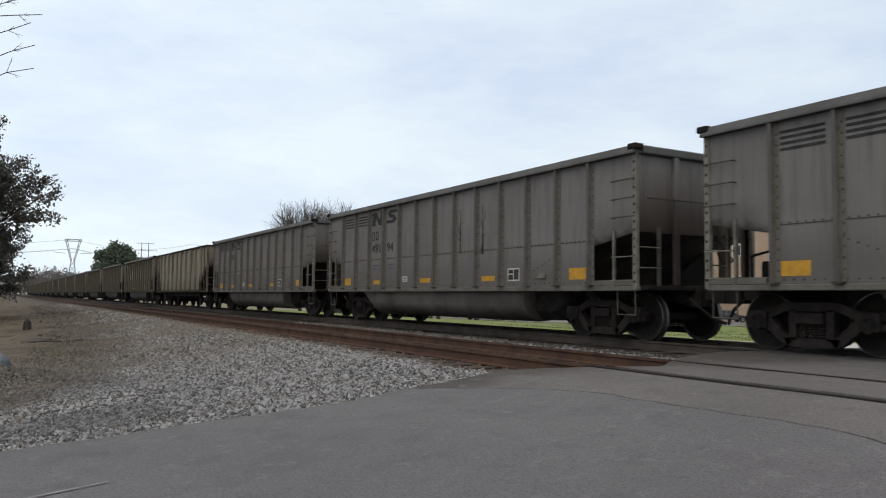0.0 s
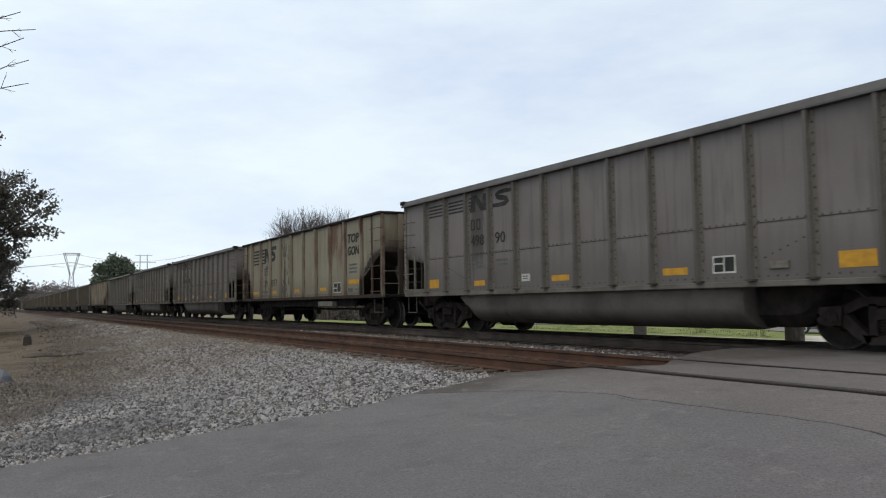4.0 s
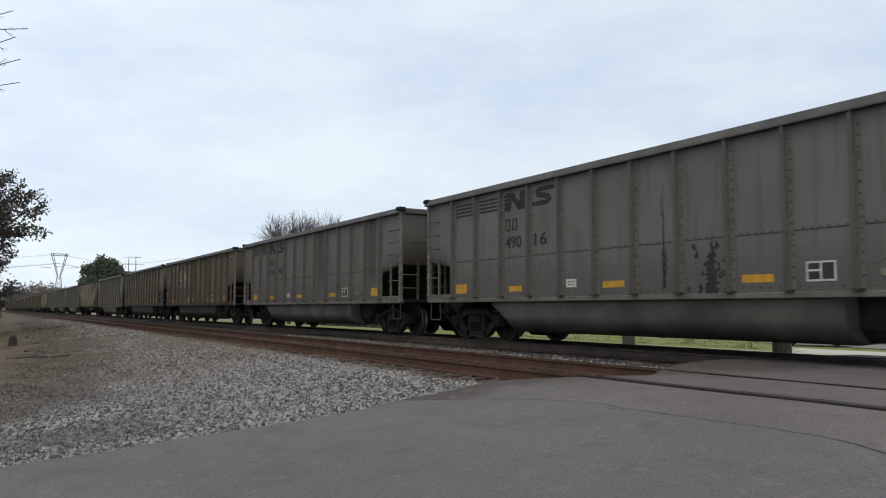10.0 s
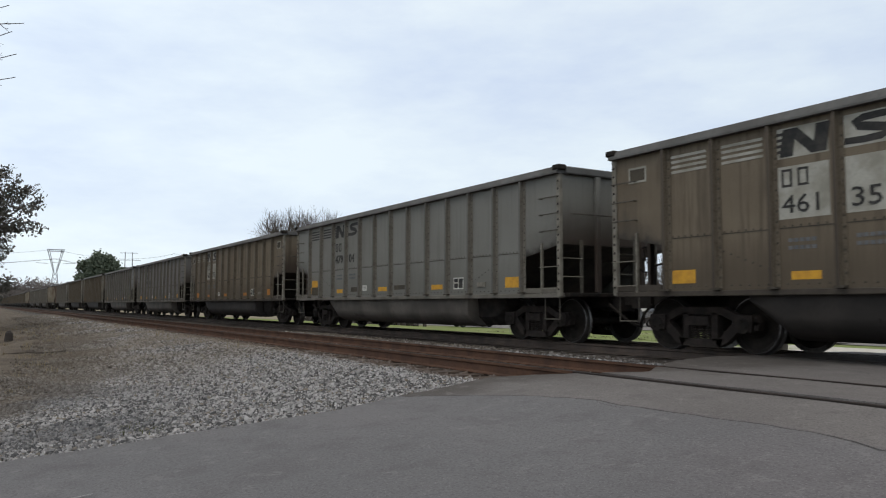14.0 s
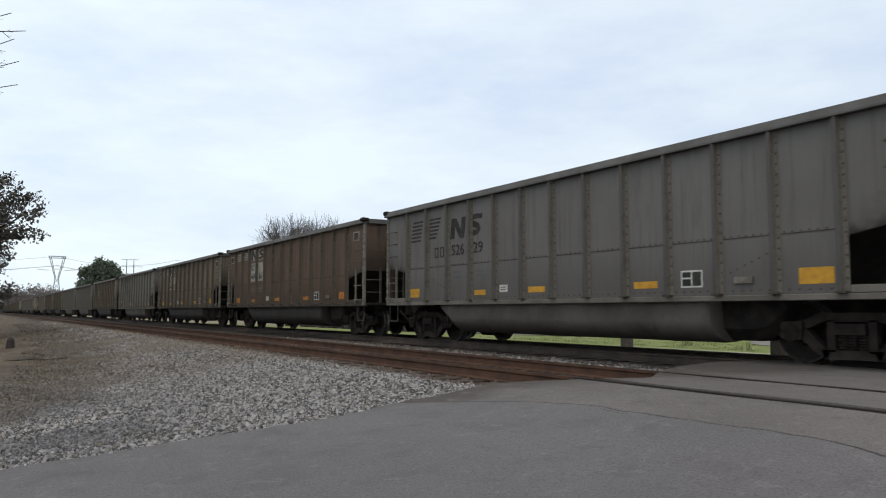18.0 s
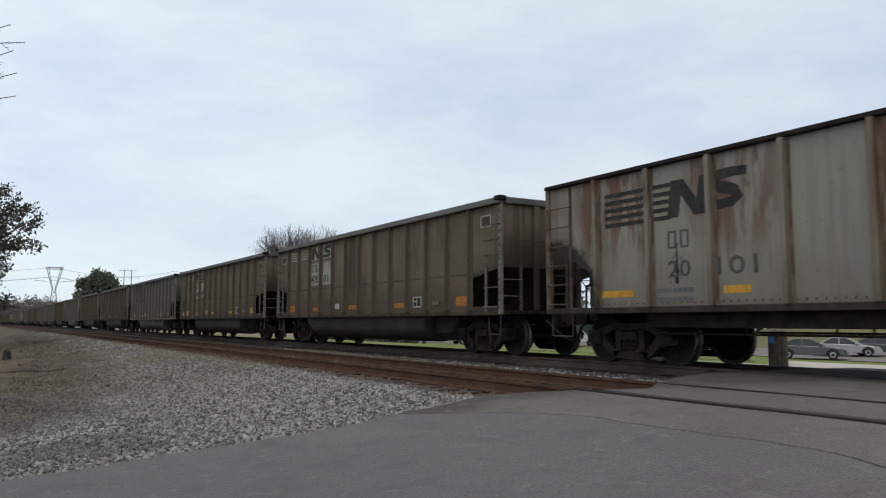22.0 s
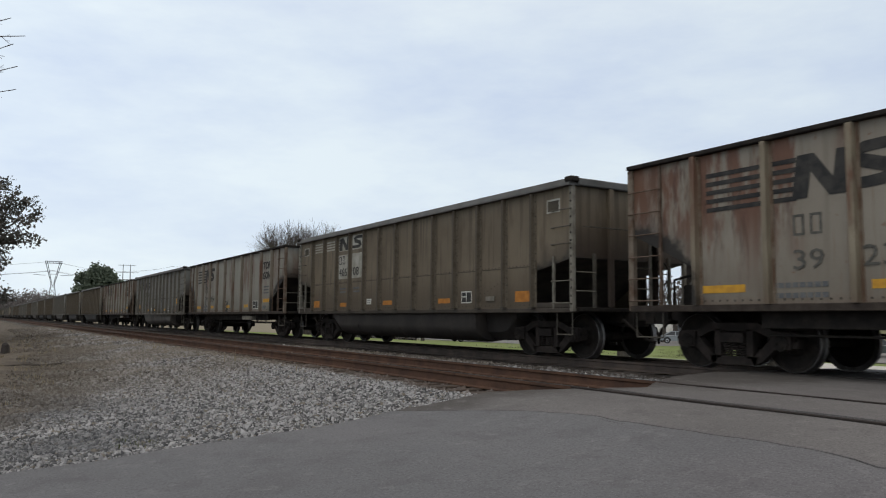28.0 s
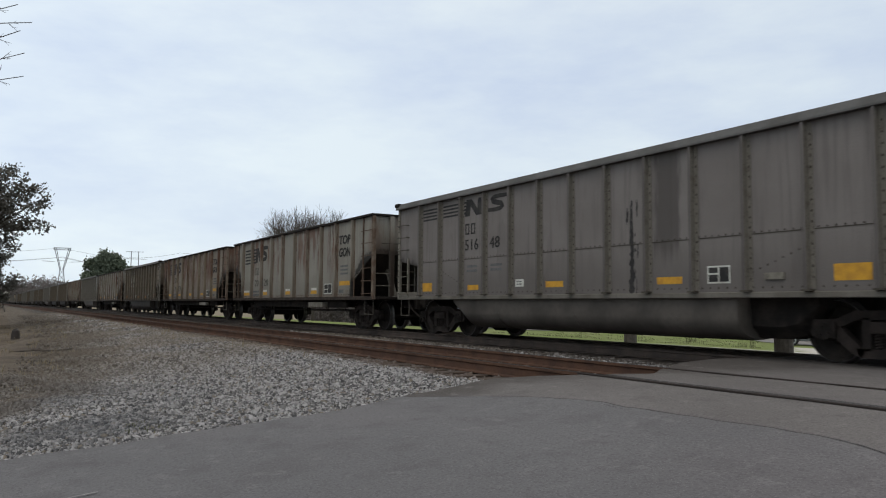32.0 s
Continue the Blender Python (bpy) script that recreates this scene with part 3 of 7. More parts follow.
# ---- ground, road, ballast ----
RNG = np.random.default_rng(7)
ROAD_Y = (-60, -12, 0, 2.9, 4.05, 4.9, 5.6, 6.0, 13.0, 15.0, 20.0, 30.0, 45.0, 50.0, 80.0)
ROAD_Z = (-1.6, -1.2, -0.55, -0.33, -0.20, -0.08, -0.03, -0.006, -0.006, -0.12, -0.33, -0.81, -1.61, -1.73, -1.75)
NEAR_TRACK, FAR_TRACK, GAUGE = 6.86, 11.50, 0.755
ROAD_LEFT, ROAD_RIGHT = -7.6, 4.2


def road_z(y):
    return float(np.interp(y, ROAD_Y, ROAD_Z))


def ground_z(x, y):
    z = np.interp(y, (-400, -60, -12, 0, 2.9, 4.5, 5.0, 13.2, 14.5, 20, 30, 45, 50, 80, 3000), (-2, -1.7, -1.35, -0.68, -0.46, -0.34, -0.36, -0.36, -0.38, -0.44, -0.92, -1.72, -1.84, -1.86, -1.9))
    return z


def gravel_edge(x):
    return 4.4 + 46.0 / min(x, -4.0)


def spread(lo, hi, first, grow=1.12):
    """Steps that widen with distance from zero, between lo and hi."""
    out, x, s = [0.0], 0.0, first
    while x < hi:
        x += s
        s *= grow
        out.append(min(x, hi))
    x, s = 0.0, first
    while x > lo:
        x -= s
        s *= grow
        out.append(max(x, lo))
    return sorted(set(out))


def sheet(name, xs, ys, height, mat):
    verts = [(x, y, height(x, y)) for y in ys for x in xs]
    n = len(xs)
    faces = [(j * n + i, j * n + i + 1, (j + 1) * n + i + 1, (j + 1) * n + i) for j in range(len(ys) - 1) for i in range(n - 1)]
    me = mesh_from(name, verts, faces, mat)
    me.polygons.foreach_set("use_smooth", [True] * len(me.polygons))
    return new(name, me)


def bank(x, y):
    """The soil bank beside the gravel, uneven."""
    w = np.interp(y, (-14, -5, 0.5, 2.2), (0, 1, 0.6, 0)) * np.interp(x, (-60, -35, -14, -9.5), (0.2, 0.6, 1, 0))
    return w * (0.28 + 0.35 * noise.noise((x * 0.25, y * 0.4, 0)))


def ground_height(x, y):
    rough = 0.10 * noise.noise((x * 0.3, y * 0.3, 5)) if abs(x) < 200 and y < 4 else 0.0
    if ROAD_LEFT - 0.5 < x < ROAD_RIGHT + 0.5:
        return min(ground_z(x, y), road_z(y) - 0.13)
    return ground_z(x, y) + bank(x, y) + rough * (1 if x < -9 else 0)


tagged(sheet("ground", spread(-3000, 3000, 0.9, 1.09), spread(-3000, 3000, 0.7, 1.10), ground_height, M_GROUND),
       "brown winter soil and pale grass on both sides of the line", "ground", kind="structure")


def bed_height(x, y):
    z = np.interp(y, (-4, 0, 2.9, 4.2, 5.0, 5.4, 8.4, 9.2, 9.7, 13.3, 14.4), (-0.80, -0.60, -0.37, -0.25, -0.18, -0.195, -0.195, -0.2, -0.195, -0.195, -0.5))
    e = gravel_edge(x) + 0.5 * noise.noise((x * 0.6, 0, 3))
    return max(z, ground_height(x, y) + 0.02) - 0.3 * float(np.interp(y, (e - 3.0, e - 1.8), (1, 0))) + 0.025 * noise.noise((x * 1.3, y * 1.3, 9))


bed_x = [x for x in spread(-420, 420, 0.5, 1.03) if x < ROAD_LEFT + 0.3 or x > ROAD_RIGHT - 0.3]
left_x, right_x = [x for x in bed_x if x < 0] + [ROAD_LEFT + 0.35], [ROAD_RIGHT - 0.35] + [x for x in bed_x if x > 0]
bed_y = [-5.2 + 0.3 * i for i in range(66)]
for xs in (left_x, right_x):
    tagged(sheet("ballast_bed", xs, bed_y, bed_height, M_BED), "grey crushed stone ballast under and beside two tracks", "ballast", kind="structure")


def crack_y(x):
    base = np.interp(x, (-7.6, -7.25, -6.3, -5.4, -4.0, -3.2, -2.75, 4.5), (3.9, 4.05, 4.63, 4.88, 4.86, 4.92, 4.76, 4.70))
    return float(base) + 0.05 * noise.noise((x * 2.3, 0, 1)) + 0.025 * noise.noise((x * 8, 0, 2))


def road_left(y):
    bulge = np.interp(y, (-12, 4.2, 5.1, 6.1, 6.9, 8.6, 9.6, 13.2, 16), (0, 0.15, 0.15, 0.75, 0.9, -0.2, -0.5, -0.4, -0.6))
    return ROAD_LEFT + float(bulge) + 0.10 * noise.noise((y * 1.4, 0, 4)) + 0.04 * noise.noise((y * 6, 0, 4))


def slab(name, lower, upper, ny, mat, label, nx=70):
    """A layer of asphalt with a wavering left edge, between two lines that run along the tracks."""
    verts, faces = [], []
    for j in range(ny + 1):
        for i in range(nx + 1):
            f = (i / nx) ** 1.3
            x = ROAD_LEFT + f * (ROAD_RIGHT - ROAD_LEFT)
            y = lower(x) + (upper(x) - lower(x)) * j / ny
            x2 = road_left(y) * (1 - f) + ROAD_RIGHT * f
            y = lower(x2) + (upper(x2) - lower(x2)) * j / ny
            edge = -0.05 if i == 0 else 0
            verts.append((x2, y, road_z(y) + edge + 0.008 * noise.noise((x2 * 0.9, y * 0.9, 7))))
    n = nx + 1
    faces = [(j * n + i, j * n + i + 1, (j + 1) * n + i + 1, (j + 1) * n + i) for j in range(ny) for i in range(nx)]
    rim = [(0, i) for i in range(n)] + [(j, nx) for j in range(1, ny + 1)] + [(ny, i) for i in range(nx - 1, -1, -1)] + [(j, 0) for j in range(ny - 1, 0, -1)]
    base = len(verts)
    for j, i in rim:
        x, y, z = verts[j * n + i]
        verts.append((x, y, z - 0.14))
    for k in range(len(rim)):
        (j, i), (j2, i2) = rim[k], rim[(k + 1) % len(rim)]
        faces.append((j * n + i, base + k, base + (k + 1) % len(rim), j2 * n + i2))
    return tagged(new(name, mesh_from(name, verts, faces, mat)), label, "road", kind="structure")


def line(y):
    return lambda x: y


RAILS = (NEAR_TRACK - GAUGE, NEAR_TRACK + GAUGE, FAR_TRACK - GAUGE, FAR_TRACK + GAUGE)
slab("road", line(-12), lambda x: crack_y(x) - 0.009 - 0.012 * abs(noise.noise((x * 3.1, 0, 6))), 60, M_ROAD, "worn grey asphalt road sloping up to the crossing")
slab("road", lambda x: crack_y(x) + 0.009 + 0.012 * abs(noise.noise((x * 4.3, 0, 8))), line(RAILS[0] - 0.13), 14, M_PATCH, "browner asphalt beside the crossing rail, cracked along its edge")
slab("road", line(RAILS[0] + 0.17), line(RAILS[1] - 0.10), 10, M_PATCH, "asphalt between the rails of the empty track")
slab("road", line(RAILS[1] + 0.045), line(RAILS[2] - 0.05), 18, M_PATCH, "asphalt between the two tracks of the crossing")
slab("road", line(RAILS[2] + 0.11), line(RAILS[3] - 0.11), 10, M_PATCH, "asphalt between the rails of the train's track")
slab("road", line(RAILS[3] + 0.05), line(52), 40, M_ROAD, "asphalt road leading away behind the train")

def ribbon(name, centre, width, drop, mat, label, x0=-7.4, x1=4.0, n=240):
    """A narrow dark strip let into the asphalt."""
    verts, faces = [], []
    for k in range(n + 1):
        x = x0 + (x1 - x0) * k / n
        y, w = centre(x), width(x)
        verts += [(x, y - w, road_z(y) - drop), (x, y + w, road_z(y) - drop)]
    faces = [(2 * k, 2 * k + 2, 2 * k + 3, 2 * k + 1) for k in range(n)]
    tagged(new(name, mesh_from(name, verts, faces, mat)), label, "road", kind="structure")


M_FILL = simple("dark_gap_strip", (0.014, 0.013, 0.012), (0.024, 0.021, 0.019), 6.0, 0.95, gloss=0.03)
ribbon("crack_fill", crack_y, lambda x: 0.06, 0.012, M_FILL, "dark strip in the crack of the asphalt")
for rail_y, inner, side in ((RAILS[0], 0.17, 1), (RAILS[1], 0.10, -1), (RAILS[2], 0.11, 1), (RAILS[3], 0.11, -1)):
    ribbon("flangeway", line(rail_y + side * (0.037 + inner) / 2), line((inner - 0.037) / 2), 0.014, M_FILL, "dark strip in the flangeway beside the rail", road_left(rail_y) + 0.05)
ribbon("flangeway", line(RAILS[0] - 0.0835), line(0.0465), 0.014, M_FILL, "dark strip in the gap beside the rail", road_left(RAILS[0]) + 0.05)
verts = []
for k in range(25):
    f = k / 24
    x, y = -5.6 - 0.09 * f, 0.1 + 0.62 * f
    w = 0.018 * (0.5 + abs(noise.noise((f * 9, 0, 3))))
    verts += [(x - w, y, road_z(y) + 0.009), (x + w, y, road_z(y) + 0.009)]
tagged(new("paint_mark", mesh_from("paint_mark", verts, [(2 * k, 2 * k + 1, 2 * k + 3, 2 * k + 2) for k in range(24)], simple("worn_road_paint", (0.24, 0.24, 0.235), (0.16, 0.16, 0.158), 9.0, 0.9))), "short worn white paint mark on the asphalt", "road marking", kind="structure")
# ---- tracks ----
HEAD = ((-0.036, 0.0), (-0.034, -0.035), (-0.010, -0.05), (-0.010, -0.14), (-0.07, -0.155), (-0.07, -0.17), (0.07, -0.17), (0.07, -0.155), (0.010, -0.14), (0.010, -0.05), (0.034, -0.035), (0.036, 0.0))
TIE_MESH = []
for k in range(4):
    tb = boxed(-0.115, 0.115, -1.3, 1.3, -0.15, 0, bevel=0.012)
    for v in tb.verts:
        v.co += Vector((0.02 * noise.noise((v.co.x * 9 + k * 7, v.co.y * 2, 1)), 0.05 * noise.noise((k * 5.0, v.co.y, 2)), 0.012 * noise.noise((v.co.x * 4, v.co.y * 3 + k * 3, 3))))
    TIE_MESH.append(bm_mesh("tie", tb, M_TIE))
for centre, label, singles in ((NEAR_TRACK, "empty railway track with rust-brown rails and timber ties", 290), (FAR_TRACK, "railway track with dark timber ties under the train", 200)):
    track = thing("railway_track", label, "track", kind="structure", m=pose(0, centre, 0))
    for side in (-GAUGE, GAUGE):
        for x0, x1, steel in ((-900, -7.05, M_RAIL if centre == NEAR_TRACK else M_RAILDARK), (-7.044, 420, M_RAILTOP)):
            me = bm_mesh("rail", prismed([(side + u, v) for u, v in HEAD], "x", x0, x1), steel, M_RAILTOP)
            for p in me.polygons:
                if p.center.z > -0.002:
                    p.material_index = 1
            put_part("rail", me, track, "rusty steel rail")
    x = -7.95
    for k in range(singles):
        t = put_part("tie", TIE_MESH[RNG.integers(4)], track)
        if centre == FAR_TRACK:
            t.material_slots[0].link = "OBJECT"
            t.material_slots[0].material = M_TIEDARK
        t.matrix_basis = pose(x, RNG.normal(0, 0.02), -0.172 + RNG.normal(0, 0.004), 0, 0, RNG.normal(0, 0.6))
        x -= 0.52
    rest = bmesh.new()
    while x > -420:
        box(rest, x - 0.11, x + 0.11, -1.3, 1.3, -0.3, -0.172)
        x -= 0.52
    for k in range(700):
        u = 4.9 + 0.52 * k
        if u < 400:
            box(rest, u - 0.11, u + 0.11, -1.3, 1.3, -0.3, -0.172)
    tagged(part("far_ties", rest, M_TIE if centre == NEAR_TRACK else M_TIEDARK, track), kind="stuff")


def rocks(name, place, size, label):
    """Many crushed stones in one mesh: each a small uneven solid, half sunk."""
    base = np.array([(-1, -1, -1), (1, -1, -1), (1, 1, -1), (-1, 1, -1), (-.75, -.8, .8), (.85, -.7, .9), (.7, .8, .75), (-.8, .7, .95)]) * 0.5
    quads = np.array([(0, 3, 2, 1), (4, 5, 6, 7), (0, 1, 5, 4), (1, 2, 6, 5), (2, 3, 7, 6), (3, 0, 4, 7)])
    n = len(place)
    jit = base[None] + RNG.normal(0, 0.18, (n, 8, 3))
    ang = RNG.uniform(0, 2 * np.pi, (n, 3))
    for ax, (i, j) in enumerate(((1, 2), (0, 2), (0, 1))):
        c, s = np.cos(ang[:, ax])[:, None], np.sin(ang[:, ax])[:, None]
        a, b = jit[..., i].copy(), jit[..., j].copy()
        jit[..., i], jit[..., j] = a * c - b * s, a * s + b * c
    sc = size * np.exp(RNG.normal(0, 0.26, n))
    pts = jit * (sc[:, None] * RNG.uniform(0.75, 1.35, (n, 3)))[:, None, :] + np.asarray(place)[:, None, :]
    fs = (quads[None] + (np.arange(n) * 8)[:, None, None]).reshape(-1, 4)
    me = bpy.data.meshes.new(name)
    me.vertices.add(n * 8)
    me.vertices.foreach_set("co", pts.astype(np.float32).ravel())
    me.loops.add(fs.size)
    me.loops.foreach_set("vertex_index", fs.ravel().astype(np.int32))
    me.polygons.add(len(fs))
    me.polygons.foreach_set("loop_start", (np.arange(len(fs)) * 4).astype(np.int32))
    me.update(calc_edges=True)
    me.materials.append(M_STONE)
    return tagged(new(name, me), label, "gravel", kind="stuff")


def strew(n, x0, x1, y0, y1, lift=0.0):
    xs, ys = RNG.uniform(x0, x1, n), RNG.uniform(y0, y1, n)
    keep = []
    for x, y in zip(xs, ys):
        e = gravel_edge(x) + 0.5 * noise.noise((x * 0.6, 0, 3))
        if y > e + 0.9 - 2.2 * RNG.random() ** 0.6 and x < road_left(y) + 0.05 * RNG.normal():
            keep.append((x, y, bed_height(x, y) + lift))
    return keep


rocks("ballast_stones", strew(105000, -15, -6.2, -2.5, 5.6, 0.007), 0.022, "angular grey crushed stones beside the road")
rocks("ballast_stones", strew(36000, -30, -15, -0.5, 5.7, 0.01), 0.030, "angular grey crushed stones along the track")
rocks("ballast_stones", strew(16000, -75, -30, 1.2, 5.8, 0.01), 0.055, "angular grey crushed stones along the track")
rocks("ballast_stones", strew(16000, -26, -6.6, 5.5, 10.2, -0.012), 0.036, "stones between the ties and the two tracks")
rocks("ballast_stones", strew(5000, -26, -7.2, 8.3, 9.3, 0.02), 0.036, "grey stones heaped between the two tracks")



# ---- wagons ----
HALF = 7.31
TOP, CHORD, SILL = 3.58, 3.42, 1.0


def wheelset_mesh():
    bm = bmesh.new()
    for s in (-1, 1):
        prof = [(0.10, s * 0.62), (0.14, s * 0.70), (0.30, s * 0.715), (0.39, s * 0.70), (0.40, s * 0.675), (0.485, s * 0.672), (0.485, s * 0.70), (0.462, s * 0.715), (0.455, s * 0.81), (0.44, s * 0.815), (0.40, s * 0.80), (0.375, s * 0.775), (0.20, s * 0.755), (0.16, s * 0.82), (0.10, s * 0.83)]
        lathe(bm, prof, 28)
    rod(bm, (0, -1.12, 0), (0, 1.12, 0), 0.075, 12)
    for s in (-1, 1):
        rod(bm, (0, s * 0.92, 0), (0, s * 1.14, 0), 0.125, 12)
        for k in range(3):
            a = 2 * math.pi * k / 3
            rod(bm, (0.07 * math.cos(a), s * 1.135, 0.07 * math.sin(a)), (0.07 * math.cos(a), s * 1.165, 0.07 * math.sin(a)), 0.02, 6)
    me = bm_mesh("wheelset", bm, M_WHEEL, M_TREAD)
    for p in me.polygons:
        r = math.hypot(p.center.x, p.center.z)
        if r > 0.435 and 0.66 < abs(p.center.y) < 0.82:
            p.material_index = 1
    return me


def side_frame_mesh(s):
    """A cast truck side: arched top, sagging middle, two openings."""
    bm = bmesh.new()
    y0, y1 = s * 0.93, s * 1.07
    top = [(-1.15, 0.50), (-1.08, 0.62), (-0.72, 0.64), (-0.45, 0.76), (0.45, 0.76), (0.72, 0.64), (1.08, 0.62), (1.15, 0.50)]
    pieces = (
        top + [(1.10, 0.47), (0.72, 0.50), (0.42, 0.63), (-0.42, 0.63), (-0.72, 0.50), (-1.10, 0.47)],
        [(-1.15, 0.52), (-0.70, 0.54), (-0.32, 0.18), (-0.38, 0.10), (-0.52, 0.16), (-0.80, 0.40), (-1.12, 0.38)],
        [(1.15, 0.52), (1.12, 0.38), (0.80, 0.40), (0.52, 0.16), (0.38, 0.10), (0.32, 0.18), (0.70, 0.54)],
        [(-0.46, 0.23), (0.46, 0.23), (0.40, 0.10), (-0.40, 0.10)],
        [(-0.36, 0.66), (-0.24, 0.66), (-0.24, 0.20), (-0.36, 0.20)],
        [(0.24, 0.66), (0.36, 0.66), (0.36, 0.20), (0.24, 0.20)],
    )
    for poly in pieces:
        prism(bm, poly, "y", y0, y1)
    for x in (-0.889, 0.889):
        prism(bm, [(x - 0.17, 0.62), (x + 0.17, 0.62), (x + 0.15, 0.36), (x - 0.15, 0.36)], "y", s * 0.97, s * 1.12)
    return bm_mesh("side_frame", bm, M_CAST)


def spring_mesh(s):
    bm = bmesh.new()
    for dx in (-0.15, 0.0, 0.15):
        turns, last = 5, None
        for k in range(turns * 8 + 1):
            a = 2 * math.pi * k / 8
            p = Vector((dx + 0.06 * math.cos(a), s * 1.0 + 0.06 * math.sin(a), 0.23 + 0.2 * k / (turns * 8)))
            if last is not None:
                rod(bm, last, p, 0.016, 4)
            last = p
    return bm_mesh("spring_pack", bm, M_CAST)


def bolster_mesh():
    bm = bmesh.new()
    prism(bm, [(-1.12, 0.60), (-1.12, 0.45), (-0.5, 0.36), (0.5, 0.36), (1.12, 0.45), (1.12, 0.60), (0.5, 0.70), (-0.5, 0.70)], "x", -0.22, 0.22)
    for x in (-0.42, 0.42):
        box(bm, x - 0.05, x + 0.05, -0.75, 0.75, 0.32, 0.44)
    rod(bm, (0, 0, 0.66), (0, 0, 0.80), 0.2, 14)
    return bm_mesh("truck", bm, M_CAST)


def coupler_mesh(e):
    bm = bmesh.new()
    x = lambda v: e * v
    box(bm, *sorted((x(7.1), x(7.55))), -0.2, 0.2, 0.66, 1.02)
    prism(bm, [(x(7.5), 0.78), (x(7.86), 0.80), (x(7.86), 0.94), (x(7.5), 0.96)], "y", -0.08, 0.08)
    prism(bm, [(x(7.82), -0.16), (x(8.10), -0.22), (x(8.14), -0.10), (x(7.98), -0.02), (x(7.98), 0.05), (x(8.12), 0.12), (x(8.06), 0.2), (x(7.82), 0.14)], "z", 0.72, 1.0)
    return bm_mesh("coupler", bm, M_UNDER)


def hose_mesh(e):
    pts = [(e * 7.5, -0.45, 0.8), (e * 7.75, -0.42, 0.62), (e * 7.95, -0.3, 0.42), (e * 8.08, -0.15, 0.36)]
    return bm_mesh("air_hose", bent(pts, 0.028, 7), M_UNDER)


def rivets(bm, spots, y, s, r=0.018):
    """Small domed heads standing out of a wall at y."""
    for x, z in spots:
        ring = [bm.verts.new((x + r * math.cos(a), y, z + r * math.sin(a))) for a in [math.pi / 3 * k for k in range(6)]]
        tip = bm.verts.new((x, y + s * 0.014, z))
        for k in range(6):
            bm.faces.new((ring[k], ring[(k + 1) % 6], tip))


WHEELSETS, SHARED = [], {}


def shared(key, make):
    if key not in SHARED:
        SHARED[key] = make()
    return SHARED[key]


def running_gear(car, centre):
    """Two trucks with their frames, springs and wheelsets, couplers, hoses and the centre sill."""
    for e in (-1, 1):
        truck = put_part("truck", shared("bolster", bolster_mesh), car, "dark cast steel truck")
        truck.matrix_basis = pose(e * centre, 0, 0)
        for s in (-1, 1):
            put_part("side_frame", shared(("frame", s), lambda: side_frame_mesh(s)), truck)
            put_part("spring_pack", shared(("spring", s), lambda: spring_mesh(s)), truck)
        for a in (-0.889, 0.889):
            w = put_part("wheelset", shared("wheelset", wheelset_mesh), truck, "steel wheelset with bright worn treads")
            w.matrix_parent_inverse = Matrix.Translation((a, 0, 0.457))
        put_part("coupler", shared(("coupler", e), lambda: coupler_mesh(e)), car)
        put_part("air_hose", shared(("hose", e), lambda: hose_mesh(e)), car)
    put_part("center_sill", shared("sill", lambda: bm_mesh("center_sill", boxed(-7.3, 7.3, -0.28, 0.28, 0.72, 1.02, bevel=0.02), M_UNDER)), car)


def ladder_parts(car, low, bars, e, s, half=HALF):
    """Stile, rungs below the cut and grab irons on the wall, at one corner."""
    y = s * (SIDE_Y + 0.04)
    xo, xi = e * (half - 0.02), e * (half - (0.56 if low < 3 else 0.70))

    def stile():
        bm = boxed(*sorted((xi - 0.022, xi + 0.022)), *sorted((y - s * 0.05, y)), 1.0, low)
        return bm_mesh("ladder_stile", bm, M_RUNG if low < 3 else M_RUSTYBAR)
    put_part("ladder_stile", shared(("stile", e, s, low), stile), car)
    for k, z in enumerate(bars):
        def rung():
            out = y + s * 0.05
            return bm_mesh("rung", bent([(xo, y - s * 0.02, z), (xo, out, z), (xi, out, z), (xi, y - s * 0.06, z)], 0.012, 5), (M_RUNG if z < 2.0 else M_GRAB) if low < 3 else M_RUSTYBAR)
        put_part("rung", shared(("rung", e, s, round(z, 2), half), rung), car)

    def stirrup():
        return bm_mesh("stirrup", bent([(xo - e * 0.05, y - s * 0.08, 1.0), (xo - e * 0.05, y - s * 0.08, 0.5), (xi + e * 0.03, y - s * 0.08, 0.5), (xi + e * 0.03, y - s * 0.08, 1.0)], 0.014, 5), M_GRAB)
    put_part("stirrup", shared(("stirrup", e, s, half), stirrup), car)


